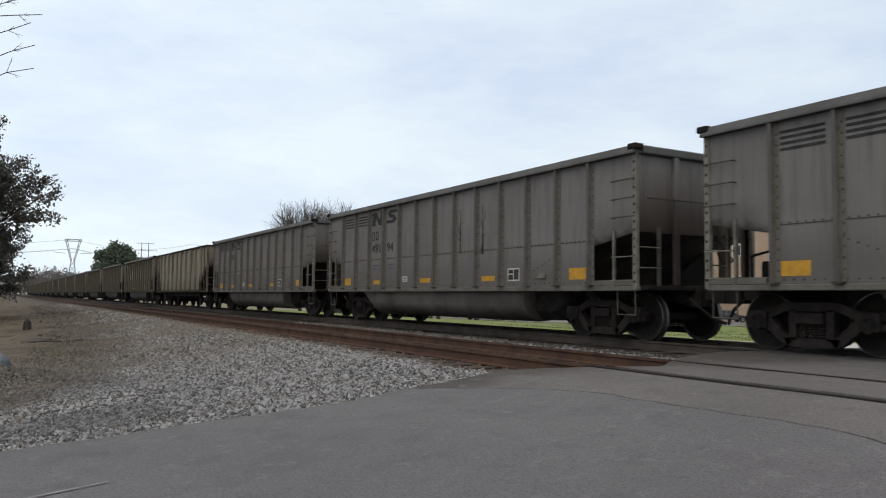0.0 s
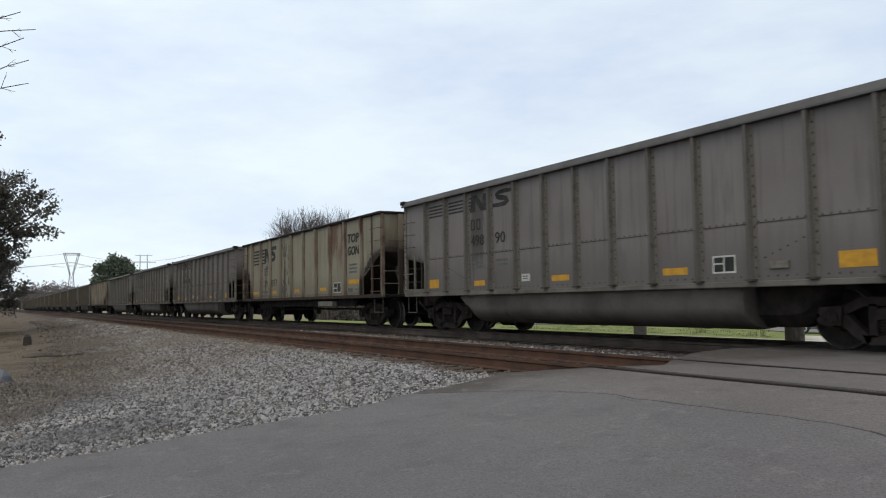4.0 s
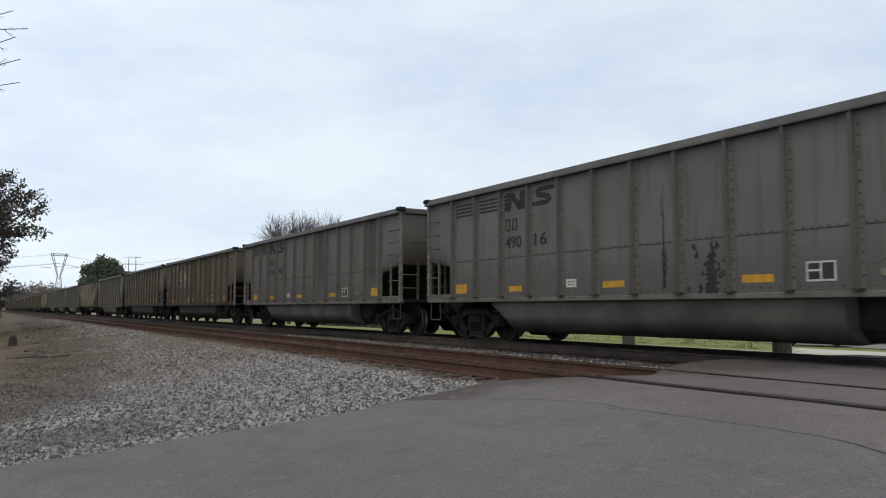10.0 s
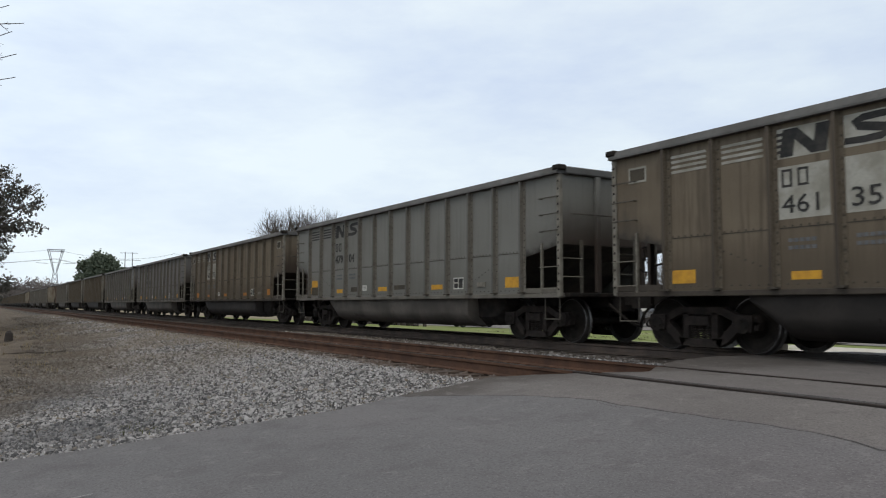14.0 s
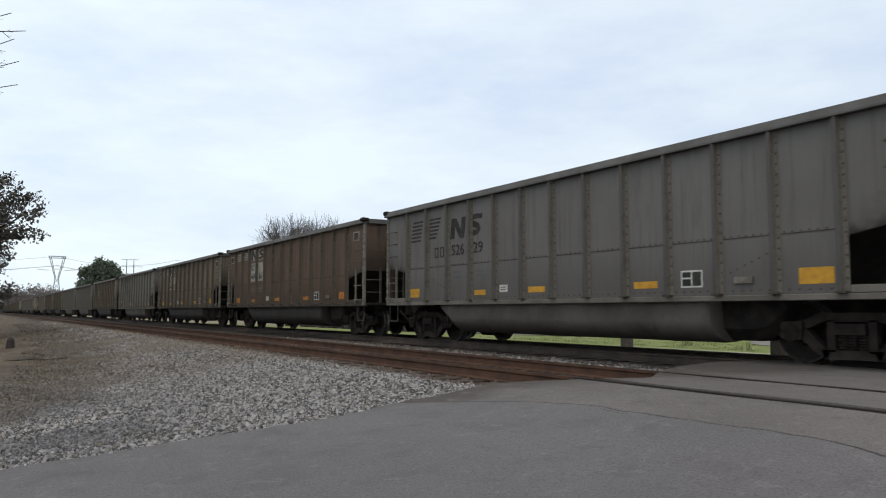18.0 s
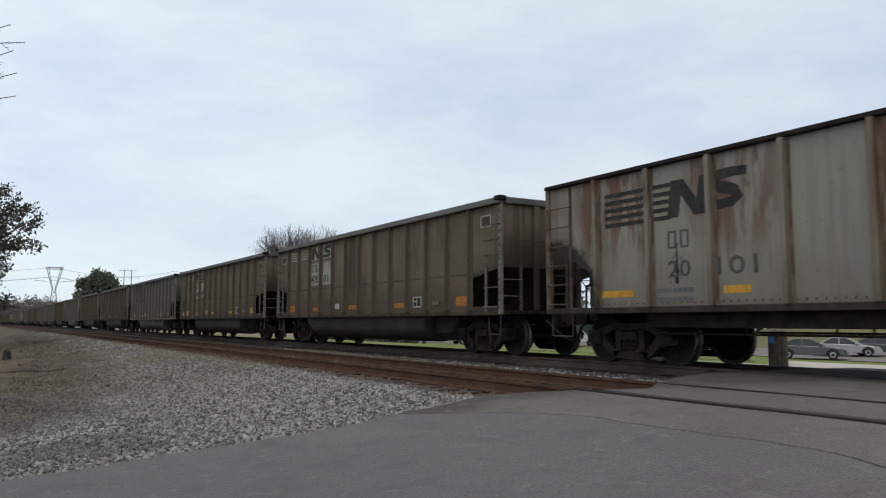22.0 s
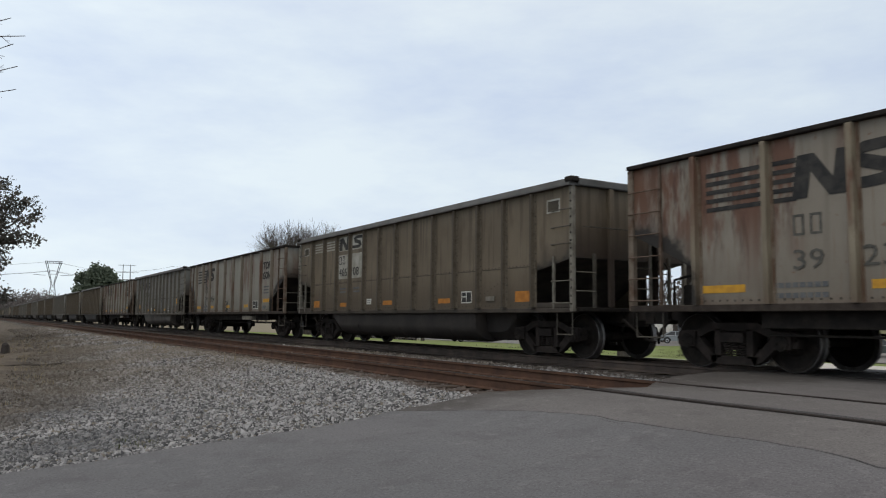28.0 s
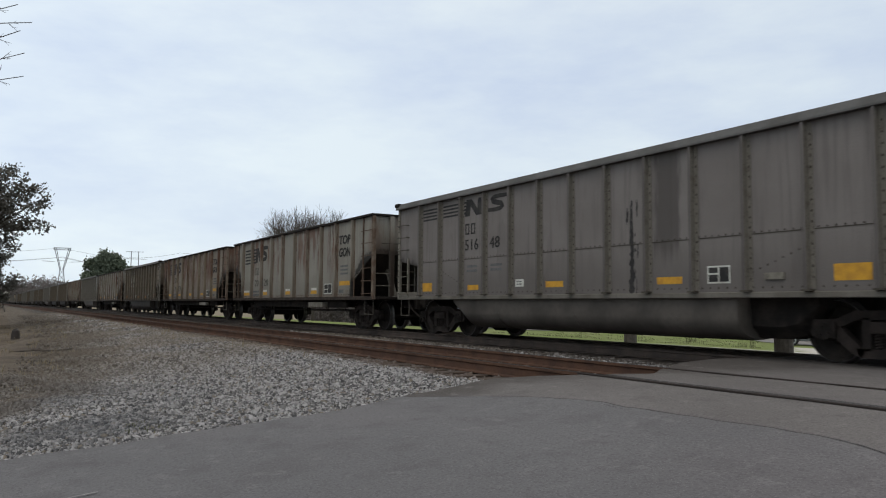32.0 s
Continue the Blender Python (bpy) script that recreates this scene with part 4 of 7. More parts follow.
def end_details(car, e, low, detail, half=HALF):
    def rail():
        bm = bent([(e * (half + 0.06), -1.35, 2.62), (e * (half + 0.09), -1.2, 2.62), (e * (half + 0.09), 1.2, 2.62), (e * (half + 0.06), 1.35, 2.62)], 0.014, 5)
        return bm_mesh("crossover_rail", bm, M_GRAB)
    put_part("crossover_rail", shared(("xrail", e, half), rail), car)
    for y in (-1.05, 1.05):
        put_part("end_stanchion", shared(("stan", e, y, half), lambda: bm_mesh("end_stanchion", boxed(*sorted((e * half, e * (half + 0.06))), y - 0.025, y + 0.025, 1.0, low + 0.1), M_GRAB)), car)
    for k, z in enumerate((1.35, 1.72)):
        put_part("end_rung", shared(("erung", e, k, half), lambda: bm_mesh("end_rung", bent([(e * (half + 0.06), -1.55, z), (e * (half + 0.07), -1.05, z)], 0.013, 5), M_RUNG)), car)

    def wheel():
        bm = bmesh.new()
        c = Vector((e * (half + 0.16), 0.62, 1.75))
        pts = [c + Vector((0, 0.27 * math.cos(a), 0.27 * math.sin(a))) for a in [math.pi / 7 * k for k in range(15)]]
        for p, q in zip(pts[:-1], pts[1:]):
            rod(bm, p, q, 0.016, 5)
        for k in (0, 4, 8, 12):
            rod(bm, c, pts[k], 0.012, 4)
        rod(bm, c, c - Vector((e * 0.14, 0, 0)), 0.035, 6)
        return bm_mesh("brake_wheel", bm, M_UNDER)

    def tank():
        bm = bmesh.new()
        rod(bm, (e * 6.6, 0.1, 1.3), (e * 6.6, 0.95, 1.3), 0.19, 12)
        rod(bm, (e * 6.6, -0.05, 1.3), (e * 6.6, 0.1, 1.3), 0.11, 12, 0.19)
        box(bm, *sorted((e * 6.45, e * 6.8)), 0.2, 0.8, 1.03, 1.13)
        return bm_mesh("air_reservoir", bm, M_UNDER)
    if e > 0:
        put_part("brake_wheel", shared(("bwheel", half), wheel), car, "black hand brake wheel")
    else:
        put_part("air_reservoir", shared("tank", tank), car, "black brake air reservoir")

        def valve():
            bm = boxed(e * 6.95, e * 6.7, -0.75, -0.35, 1.05, 1.42, bevel=0.03)
            rod(bm, (e * 6.8, -0.55, 1.42), (e * 6.8, -0.55, 1.55), 0.08, 8)
            return bm_mesh("brake_valve", bm, M_UNDER)

        def pipes():
            bm = bent([(e * 7.0, -0.9, 1.05), (e * 7.0, -0.9, 1.5), (e * 6.6, -0.7, 1.62), (e * 6.3, 0.0, 1.66)], 0.022, 5)
            for p, q in zip([(e * 6.75, -0.4, 1.2), (e * 6.6, -0.1, 1.2)], [(e * 6.6, -0.1, 1.2), (e * 6.6, 0.15, 1.3)]):
                rod(bm, p, q, 0.022, 5)
            return bm_mesh("brake_pipe", bm, M_UNDER)
        put_part("brake_valve", shared("valve", valve), car, "black brake control valve")
        put_part("brake_pipe", shared("pipes", pipes), car)


def put_paint(ob, colour):
    """Gives a wagon's sheets, posts and tubs the paint of that wagon."""
    if ob.data is None or not len(ob.material_slots):
        return
    mat = None
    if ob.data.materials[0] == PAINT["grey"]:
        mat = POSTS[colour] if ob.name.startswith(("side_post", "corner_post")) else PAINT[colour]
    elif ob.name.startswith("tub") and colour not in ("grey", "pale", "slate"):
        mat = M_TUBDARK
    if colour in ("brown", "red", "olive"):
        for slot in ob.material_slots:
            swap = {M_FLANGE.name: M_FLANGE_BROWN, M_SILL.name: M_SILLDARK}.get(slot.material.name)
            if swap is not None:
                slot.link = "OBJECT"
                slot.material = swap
    if mat is not None:
        ob.material_slots[0].link = "OBJECT"
        ob.material_slots[0].material = mat


def tub_wagon(detail):
    """A steel coal gondola with sloped ends and two round tubs let down between the trucks."""
    car = thing("coal_wagon", "", "")
    base = PAINT["grey"]
    cut = HALF - 1.23
    for s in (-1, 1):
        poly = [(-cut, SILL), (cut, SILL), (cut, 1.78), (HALF, 2.0), (HALF, CHORD), (-HALF, CHORD), (-HALF, 2.0), (-cut, 1.78)]
        thick = sorted((s * SIDE_Y, s * (SIDE_Y - 0.02)))
        if detail and s < 0:
            bay = 2 * cut / 12
            for k in range(12):
                p = put_part("side_panel", shared("tpanel", lambda: bm_mesh("side_panel", prismed([(-bay / 2, SILL), (bay / 2, SILL), (bay / 2, CHORD), (-bay / 2, CHORD)], "y", *thick), base)), car)
                p.matrix_basis = pose(-cut + (k + 0.5) * bay, 0, 0)
            for e in (-1, 1):
                corner_poly = [(e * cut, 1.78), (e * HALF, 2.0), (e * HALF, CHORD), (e * cut, CHORD)]
                put_part("side_panel", shared(("tpanel", e), lambda: bm_mesh("side_panel", prismed(corner_poly, "y", *thick), base)), car)
        else:
            put_part("side_wall", shared(("tside", s), lambda: bm_mesh("side_wall", prismed(poly, "y", *thick), base)), car)

        def chord():
            poly = [(s * (SIDE_Y - 0.09), CHORD), (s * (SIDE_Y + 0.115), CHORD), (s * (SIDE_Y + 0.115), CHORD + 0.03), (s * (SIDE_Y + 0.06), TOP - 0.01), (s * (SIDE_Y + 0.03), TOP), (s * (SIDE_Y - 0.09), TOP)]
            return bm_mesh("top_chord", prismed(poly, "x", -HALF - 0.04, HALF + 0.04), M_CHORD)
        put_part("top_chord", shared(("tchord", s), chord), car)

        def sill():
            y0, y1 = sorted((s * (SIDE_Y - 0.12), s * (SIDE_Y + 0.03)))
            bm = boxed(-HALF, HALF, y0, y1, 0.93, 1.02, bevel=0.01)
            return bm_mesh("side_sill", bm, M_SILL)
        put_part("side_sill", shared(("tsill", s), sill), car)

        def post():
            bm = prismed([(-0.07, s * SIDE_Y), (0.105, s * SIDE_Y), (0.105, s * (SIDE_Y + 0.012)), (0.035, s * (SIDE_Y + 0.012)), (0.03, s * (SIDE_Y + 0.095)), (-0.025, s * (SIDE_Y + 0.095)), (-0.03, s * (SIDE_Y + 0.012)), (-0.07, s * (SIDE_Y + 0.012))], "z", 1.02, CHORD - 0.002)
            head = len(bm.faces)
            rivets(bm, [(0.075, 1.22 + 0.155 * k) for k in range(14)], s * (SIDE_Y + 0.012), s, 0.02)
            # dark block at the foot of the post, coloured for the shade there
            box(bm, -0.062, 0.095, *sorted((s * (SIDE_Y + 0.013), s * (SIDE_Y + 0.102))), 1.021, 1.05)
            me = bm_mesh("side_post", bm, base, M_FLANGE, M_RIVET_FOOT)
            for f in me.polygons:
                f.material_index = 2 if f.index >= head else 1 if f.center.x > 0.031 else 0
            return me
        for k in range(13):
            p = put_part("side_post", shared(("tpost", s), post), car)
            p.matrix_basis = pose(-cut + k * 2 * cut / 12, 0, 0)

        def row():
            bm = bmesh.new()
            spots = [(-cut + 0.13 * k, 1.92) for k in range(int(2 * cut / 0.13) + 1)]
            for e in (-1, 1):
                spots += [(e * (cut - 1.15 - 0.13 * k), 1.62 - 0.05 * k) for k in range(7)]
            spots += [(-cut + 0.16 * k, 1.09) for k in range(int(2 * cut / 0.16) + 1)]
            rivets(bm, spots, s * SIDE_Y, s)
            box(bm, -cut, cut, *sorted((s * SIDE_Y, s * (SIDE_Y + 0.006))), 1.885, 1.90)
            return bm_mesh("riveting", bm, M_RIVET_FOOT)
        if detail:
            tagged(put_part("riveting", shared(("trivets", s), row), car), kind="stuff")

        def tub():
            y0, y1 = (s * 0.30, s * 1.50)
            prof = [(y0, 0.98)] + [((y0 + y1) / 2 + (y1 - y0) / 2 * math.cos(a), 0.62 + 0.36 * math.sin(a)) for a in [math.pi + math.pi * k / 12 for k in range(13)]] + [(y1, 0.98)]
            bm = bmesh.new()
            rings = []
            for x, f in ((-4.55, 0.3), (-4.0, 1.0), (-1.3, 1.0), (1.3, 1.0), (3.62, 1.0), (3.8, 0.97)):
                rings.append([bm.verts.new((x, u, 0.98 + (v - 0.98) * f)) for u, v in prof])
            for a, b in zip(rings[:-1], rings[1:]):
                for i in range(len(prof) - 1):
                    f = bm.faces.new((a[i], a[i + 1], b[i + 1], b[i]))
                    f.smooth = True
            bm.faces.new(rings[0])
            bm.faces.new(rings[-1][::-1])
            for x in (-2.6, 0.0, 2.6):
                last = None
                for u, v in prof[1:-1]:
                    p = Vector((x, u, v))
                    if last is not None:
                        rod(bm, last, p, 0.012, 4)
                    last = p
            return bm_mesh("tub", bm, M_TUB)

        # this end is coloured black to hold the shade behind the tub
        def belly():
            prof = [(s * 0.3, 0.97), (s * 0.3, 0.45), (s * 0.6, 0.31), (s * 0.95, 0.31), (s * 1.16, 0.5), (s * 1.2, 0.97)]
            bm = bmesh.new()
            rings = [[bm.verts.new((x, u, 0.97 + (v - 0.97) * f)) for u, v in prof] for x, f in ((3.78, 1.0), (4.35, 1.0), (4.6, 0.9), (4.95, 0.3))]
            for a, b in zip(rings[:-1], rings[1:]):
                for i in range(len(prof) - 1):
                    bm.faces.new((a[i], a[i + 1], b[i + 1], b[i]))
            bm.faces.new(rings[0])
            bm.faces.new(rings[-1][::-1])
            return bm_mesh("tub_end", bm, M_UNDER)
        put_part("tub_end", shared(("belly", s), belly), car, "sloped end of the tub, black for the shade there")
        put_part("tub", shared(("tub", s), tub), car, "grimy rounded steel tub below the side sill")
    for e in (-1, 1):
        def wall():
            return bm_mesh("end_wall", boxed(*sorted((e * HALF, e * (HALF - 0.02))), -SIDE_Y + 0.02, SIDE_Y - 0.02, 2.0, CHORD), base)
        put_part("end_wall", shared(("tend", e), wall), car)

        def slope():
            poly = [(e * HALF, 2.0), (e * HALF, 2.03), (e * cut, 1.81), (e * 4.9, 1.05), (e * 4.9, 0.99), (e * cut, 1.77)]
            return bm_mesh("slope_sheet", prismed(poly, "y", -SIDE_Y + 0.03, SIDE_Y - 0.03), M_DARKSHEET)
        put_part("slope_sheet", shared(("tslope", e), slope), car, "dark sloped end sheet")

        def top():
            return bm_mesh("end_chord", boxed(*sorted((e * (HALF - 0.08), e * (HALF + 0.10))), -SIDE_Y + 0.09, SIDE_Y - 0.09, CHORD, TOP - 0.01, bevel=0.02), M_CHORD)
        put_part("end_chord", shared(("techord", e), top), car)
        for y in (-0.62, 0.62):
            def epost():
                bm = boxed(*sorted((e * HALF, e * (HALF + 0.09))), y - 0.06, y + 0.06, 1.04, CHORD, bevel=0.01)
                return bm_mesh("end_post", bm, base)
            put_part("end_post", shared(("tepost", e, y), epost), car)

        def deck():
            return bm_mesh("end_platform", boxed(*sorted((e * (cut - 0.1), e * (HALF + 0.12))), -SIDE_Y + 0.13, SIDE_Y - 0.13, 0.95, 1.03, bevel=0.01), M_UNDER)
        put_part("end_platform", shared(("tdeck", e), deck), car)
        for s in (-1, 1):
            def corner():
                x0, x1 = sorted((e * (HALF - 0.07), e * (HALF + 0.03)))
                y0, y1 = sorted((s * (SIDE_Y - 0.05), s * (SIDE_Y + 0.035)))
                bm = boxed(x0, x1, y0, y1, 0.95, CHORD, bevel=0.008)
                rivets(bm, [((x0 + x1) / 2, 1.1 + 0.155 * k) for k in range(15)], s * (SIDE_Y + 0.036), s, 0.026)
                me = bm_mesh("corner_post", bm, M_CORNER, M_UNDER)
                for f in me.polygons:
                    f.material_index = 1 if abs(f.center.y) > SIDE_Y + 0.037 else 0
                return me
            put_part("corner_post", shared(("tcorner", e, s), corner), car)
            put_part("end_beam", shared(("tbeam", e, s), lambda: bm_mesh("end_beam", boxed(*sorted((e * (cut + 0.12), e * (HALF - 0.075))), *sorted((s * (SIDE_Y - 0.05), s * (SIDE_Y + 0.028))), 1.024, 1.13, bevel=0.008), M_SILL)), car)

            def cap():
                x0, x1 = sorted((e * (HALF - 0.11), e * (HALF + 0.11)))
                y0, y1 = sorted((s * (SIDE_Y - 0.1), s * (SIDE_Y + 0.122)))
                return bm_mesh("corner_cap", boxed(x0, x1, y0, y1, TOP - 0.09, TOP + 0.016, bevel=0.02), M_UNDER)
            put_part("corner_cap", shared(("tcap", e, s), cap), car)
            if detail and s < 0:
                ladder_parts(car, 2.05, (1.12, 1.55, 2.28, 2.62, 2.96), e, s)
        if detail:
            end_details(car, e, 2.0, detail)
    running_gear(car, 5.86)
    return car


def flat_wagon(detail):
    """An older steel gondola with wide side posts, straight sill and sharply cut sloping ends."""
    car = thing("coal_wagon", "", "")
    base = PAINT["grey"]
    top, cut, half = 3.44, HALF - 1.41, HALF + 0.04
    for s in (-1, 1):
        poly = [(-cut, 1.0), (cut, 1.0), (cut, 1.62), (half, 2.3), (half, top), (-half, top), (-half, 2.3), (-cut, 1.62)]
        thick = sorted((s * SIDE_Y, s * (SIDE_Y - 0.02)))
        if detail and s < 0:
            bay = 2 * cut / 9
            for k in range(9):
                mid = -cut + (k + 0.5) * bay
                own = mid if k in (0, 8) else 0.0
                p = put_part("side_panel", shared(("fpanel", round(own, 2)), lambda: bm_mesh("side_panel", prismed([(own - bay / 2, 1.0), (own + bay / 2, 1.0), (own + bay / 2, top), (own - bay / 2, top)], "y", *thick), base)), car)
                p.matrix_basis = pose(mid - own, 0, 0)
            for e in (-1, 1):
                corner_poly = [(e * cut, 1.62), (e * half, 2.3), (e * half, top), (e * cut, top)]
                put_part("side_panel", shared(("fpanel", e), lambda: bm_mesh("side_panel", prismed(corner_poly, "y", *thick), base)), car)
        else:
            put_part("side_wall", shared(("fside", s), lambda: bm_mesh("side_wall", prismed(poly, "y", *thick), base)), car)

        def chord():
            y0, y1 = sorted((s * (SIDE_Y - 0.06), s * (SIDE_Y + 0.09)))
            return bm_mesh("top_chord", boxed(-half - 0.02, half + 0.02, y0, y1, top, top + 0.075, bevel=0.012), M_UNDER)
        put_part("top_chord", shared(("fchord", s), chord), car, "dark rusted top rail")

        def sill():
            y0, y1 = sorted((s * (SIDE_Y - 0.12), s * (SIDE_Y + 0.05)))
            return bm_mesh("side_sill", boxed(-half, half, y0, y1, 0.93, 1.04, bevel=0.01), M_OLDSILL)
        put_part("side_sill", shared(("fsill", s), sill), car)

        def girder():
            y0, y1 = sorted((s * (SIDE_Y - 0.3), s * (SIDE_Y - 0.2)))
            bm = boxed(-4.9, 4.9, y0, y1, 0.68, 0.94, bevel=0.01)
            rod(bm, (-4.9, s * 1.2, 0.58), (4.9, s * 1.2, 0.58), 0.02, 6)
            for x in (-3, -1, 1, 3):
                rod(bm, (x, s * 1.2, 0.58), (x, s * 1.2, 0.9), 0.02, 5)
            return bm_mesh("floor_girder", bm, M_UNDER)
        put_part("floor_girder", shared(("fgirder", s), girder), car)

        def post():
            bm = prismed([(-0.10, s * SIDE_Y), (0.10, s * SIDE_Y), (0.10, s * (SIDE_Y + 0.012)), (0.052, s * (SIDE_Y + 0.016)), (0.042, s * (SIDE_Y + 0.10)), (-0.042, s * (SIDE_Y + 0.10)), (-0.052, s * (SIDE_Y + 0.016)), (-0.10, s * (SIDE_Y + 0.012))], "z", 1.04, top)
            rivets(bm, [(d, 1.2 + 0.2 * k) for k in range(12) for d in (-0.077, 0.077)], s * (SIDE_Y + 0.012), s)
            me = bm_mesh("side_post", bm, base, M_RUSTED)
            for f in me.polygons:
                f.material_index = 1 if abs(f.center.x) > 0.047 else 0
            return me

        def end_post_at(x):
            me = post()
            me.transform(Matrix.Translation((x, 0, 0)))
            return me
        for k in range(10):
            x = -cut + k * 2 * cut / 9
            if k in (0, 9):
                put_part("side_post", shared(("fpost", s, k), lambda: end_post_at(x)), car)
            else:
                p = put_part("side_post", shared(("fpost", s), post), car)
                p.matrix_basis = pose(x, 0, 0)

        def row():
            bm = bmesh.new()
            rivets(bm, [(-cut + 0.14 * k, 1.10) for k in range(int(2 * cut / 0.14) + 1)], s * SIDE_Y, s)
            return bm_mesh("riveting", bm, M_RIVET_FOOT)
        if detail:
            tagged(put_part("riveting", shared(("frivets", s), row), car), kind="stuff")
    put_part("floor_plate", shared("ffloor", lambda: bm_mesh("floor_plate", boxed(-5.2, 5.2, -SIDE_Y + 0.03, SIDE_Y - 0.03, 0.94, 1.0), M_DARKSHEET)), car)
    for e in (-1, 1):
        put_part("end_wall", shared(("fend", e), lambda: bm_mesh("end_wall", boxed(*sorted((e * half, e * (half - 0.02))), -SIDE_Y + 0.02, SIDE_Y - 0.02, 2.3, top), base)), car)

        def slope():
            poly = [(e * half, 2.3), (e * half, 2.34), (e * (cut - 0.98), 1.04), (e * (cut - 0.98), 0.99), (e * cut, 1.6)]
            return bm_mesh("slope_sheet", prismed(poly, "y", -SIDE_Y + 0.03, SIDE_Y - 0.03), M_DARKSHEET)
        put_part("slope_sheet", shared(("fslope", e), slope), car, "dark sloped end sheet")
        put_part("end_chord", shared(("fechord", e), lambda: bm_mesh("end_chord", boxed(*sorted((e * (half - 0.05), e * (half + 0.08))), -SIDE_Y + 0.06, SIDE_Y - 0.06, top, top + 0.07, bevel=0.01), M_UNDER)), car)
        for y in (-1.0, 0.0, 1.0):
            put_part("end_post", shared(("fepost", e, y), lambda: bm_mesh("end_post", boxed(*sorted((e * half, e * (half + 0.10))), y - 0.07, y + 0.07, 1.04, top, bevel=0.01), base)), car)
        put_part("end_platform", shared(("fdeck", e), lambda: bm_mesh("end_platform", boxed(*sorted((e * (cut - 0.1), e * (half + 0.12))), -SIDE_Y + 0.13, SIDE_Y - 0.13, 0.95, 1.03, bevel=0.01), M_UNDER)), car)
        for s in (-1, 1):
            def corner():
                x0, x1 = sorted((e * (half - 0.08), e * (half + 0.04)))
                y0, y1 = sorted((s * (SIDE_Y - 0.06), s * (SIDE_Y + 0.04)))
                return bm_mesh("corner_post", boxed(x0, x1, y0, y1, 0.95, top, bevel=0.008), M_OLDPOST)
            put_part("corner_post", shared(("fcorner", e, s), corner), car)
            put_part("diagonal_brace", shared(("fbrace", e, s), lambda: bm_mesh("diagonal_brace", prismed([(e * 6.9, 1.03), (e * 7.05, 1.03), (e * 6.5, 1.95), (e * 6.38, 1.9)], "y", s * 0.6, s * 0.72), M_RUNG)), car)
            if detail and s < 0:
                ladder_parts(car, 3.43, (1.12, 1.5, 1.88, 2.26, 2.64, 3.02), e, s, half)
        if detail:
            end_details(car, e, 2.3, detail, half)
    running_gear(car, 5.65)
    return car


# ---- stencils on the wagon sides ----
FACE = -SIDE_Y - 0.004


def decal(car, name, mat, x0, x1, z0, z1, lean=0.0, up=0.0, label=""):
    """A thin painted field on the near side; x counts from the wagon's left end."""
    a, b = x0 - HALF, x1 - HALF
    poly = [(a, z0), (b, z0), (b + lean, z1), (a + lean, z1)]
    return part(name, prismed(poly, "y", FACE - up, FACE + 0.003), mat, car, label)


def words(car, text, mat, x0, x1, z0, z1, label="", shear=0.0):
    ob = put_part("lettering", lettering(text, mat, shear), car, label)
    ob.matrix_basis = Matrix.LocRotScale((x0 - HALF, FACE - 0.006, z0), Euler((radians(90), 0, 0)), (x1 - x0, z1 - z0, 1))
    return ob


def grid_box(car, x0, x1, z0, z1, ink=M_WHITE, fill=None):
    """The consolidated stencil: a framed box with small fields."""
    w = 0.026
    if fill is not None:
        decal(car, "stencil_field", fill, x0, x1, z0, z1, up=0.001)
    bm = bmesh.new()
    for a, b, c, d in ((x0, x1, z0, z0 + w), (x0, x1, z1 - w, z1), (x0, x0 + w, z0 + w, z1 - w), (x1 - w, x1, z0 + w, z1 - w), ((x0 + x1) / 2 - w / 2, (x0 + x1) / 2 + w / 2, z0 + w, z1 - w), (x0 + w, (x0 + x1) / 2 - w / 2, z0 + 0.14, z0 + 0.14 + w)):
        box(bm, a - HALF, b - HALF, FACE - 0.003, FACE + 0.003, c, d)
    part("stencil_frame", bm, ink, car)


def hollow(car, x0, x1, z0, z1, w=0.05):
    bm = bmesh.new()
    for a, b, c, d in ((x0, x1, z0, z0 + w), (x0, x1, z1 - w, z1), (x0, x0 + w, z0 + w, z1 - w), (x1 - w, x1, z0 + w, z1 - w)):
        box(bm, a - HALF, b - HALF, FACE - 0.003, FACE + 0.003, c, d)
    part("square_frame", bm, M_DIM, car)


def emblem(car, x0, x1, z0, z1, ink):
    """The railway's mark as plain slanted blocks."""
    bm = bmesh.new()
    w, lean = (x1 - x0) * 0.29, 0.16 * (z1 - z0)
    for p, q in ((x0, x0), (x0 + 0.02, x1 - w - 0.02), (x1 - w, x1 - w)):
        a, b = p - HALF, q - HALF
        poly = [(a, z0), (a + w, z0), (a + w + lean, z1), (a + lean, z1)] if p == q else [(b, z0), (b + w, z0), (a + w + lean, z1), (a + lean, z1)]
        prism(bm, poly, "y", FACE - (0.003 if p == q else 0.0045), FACE + 0.003)
    part("emblem_block", bm, ink, car)


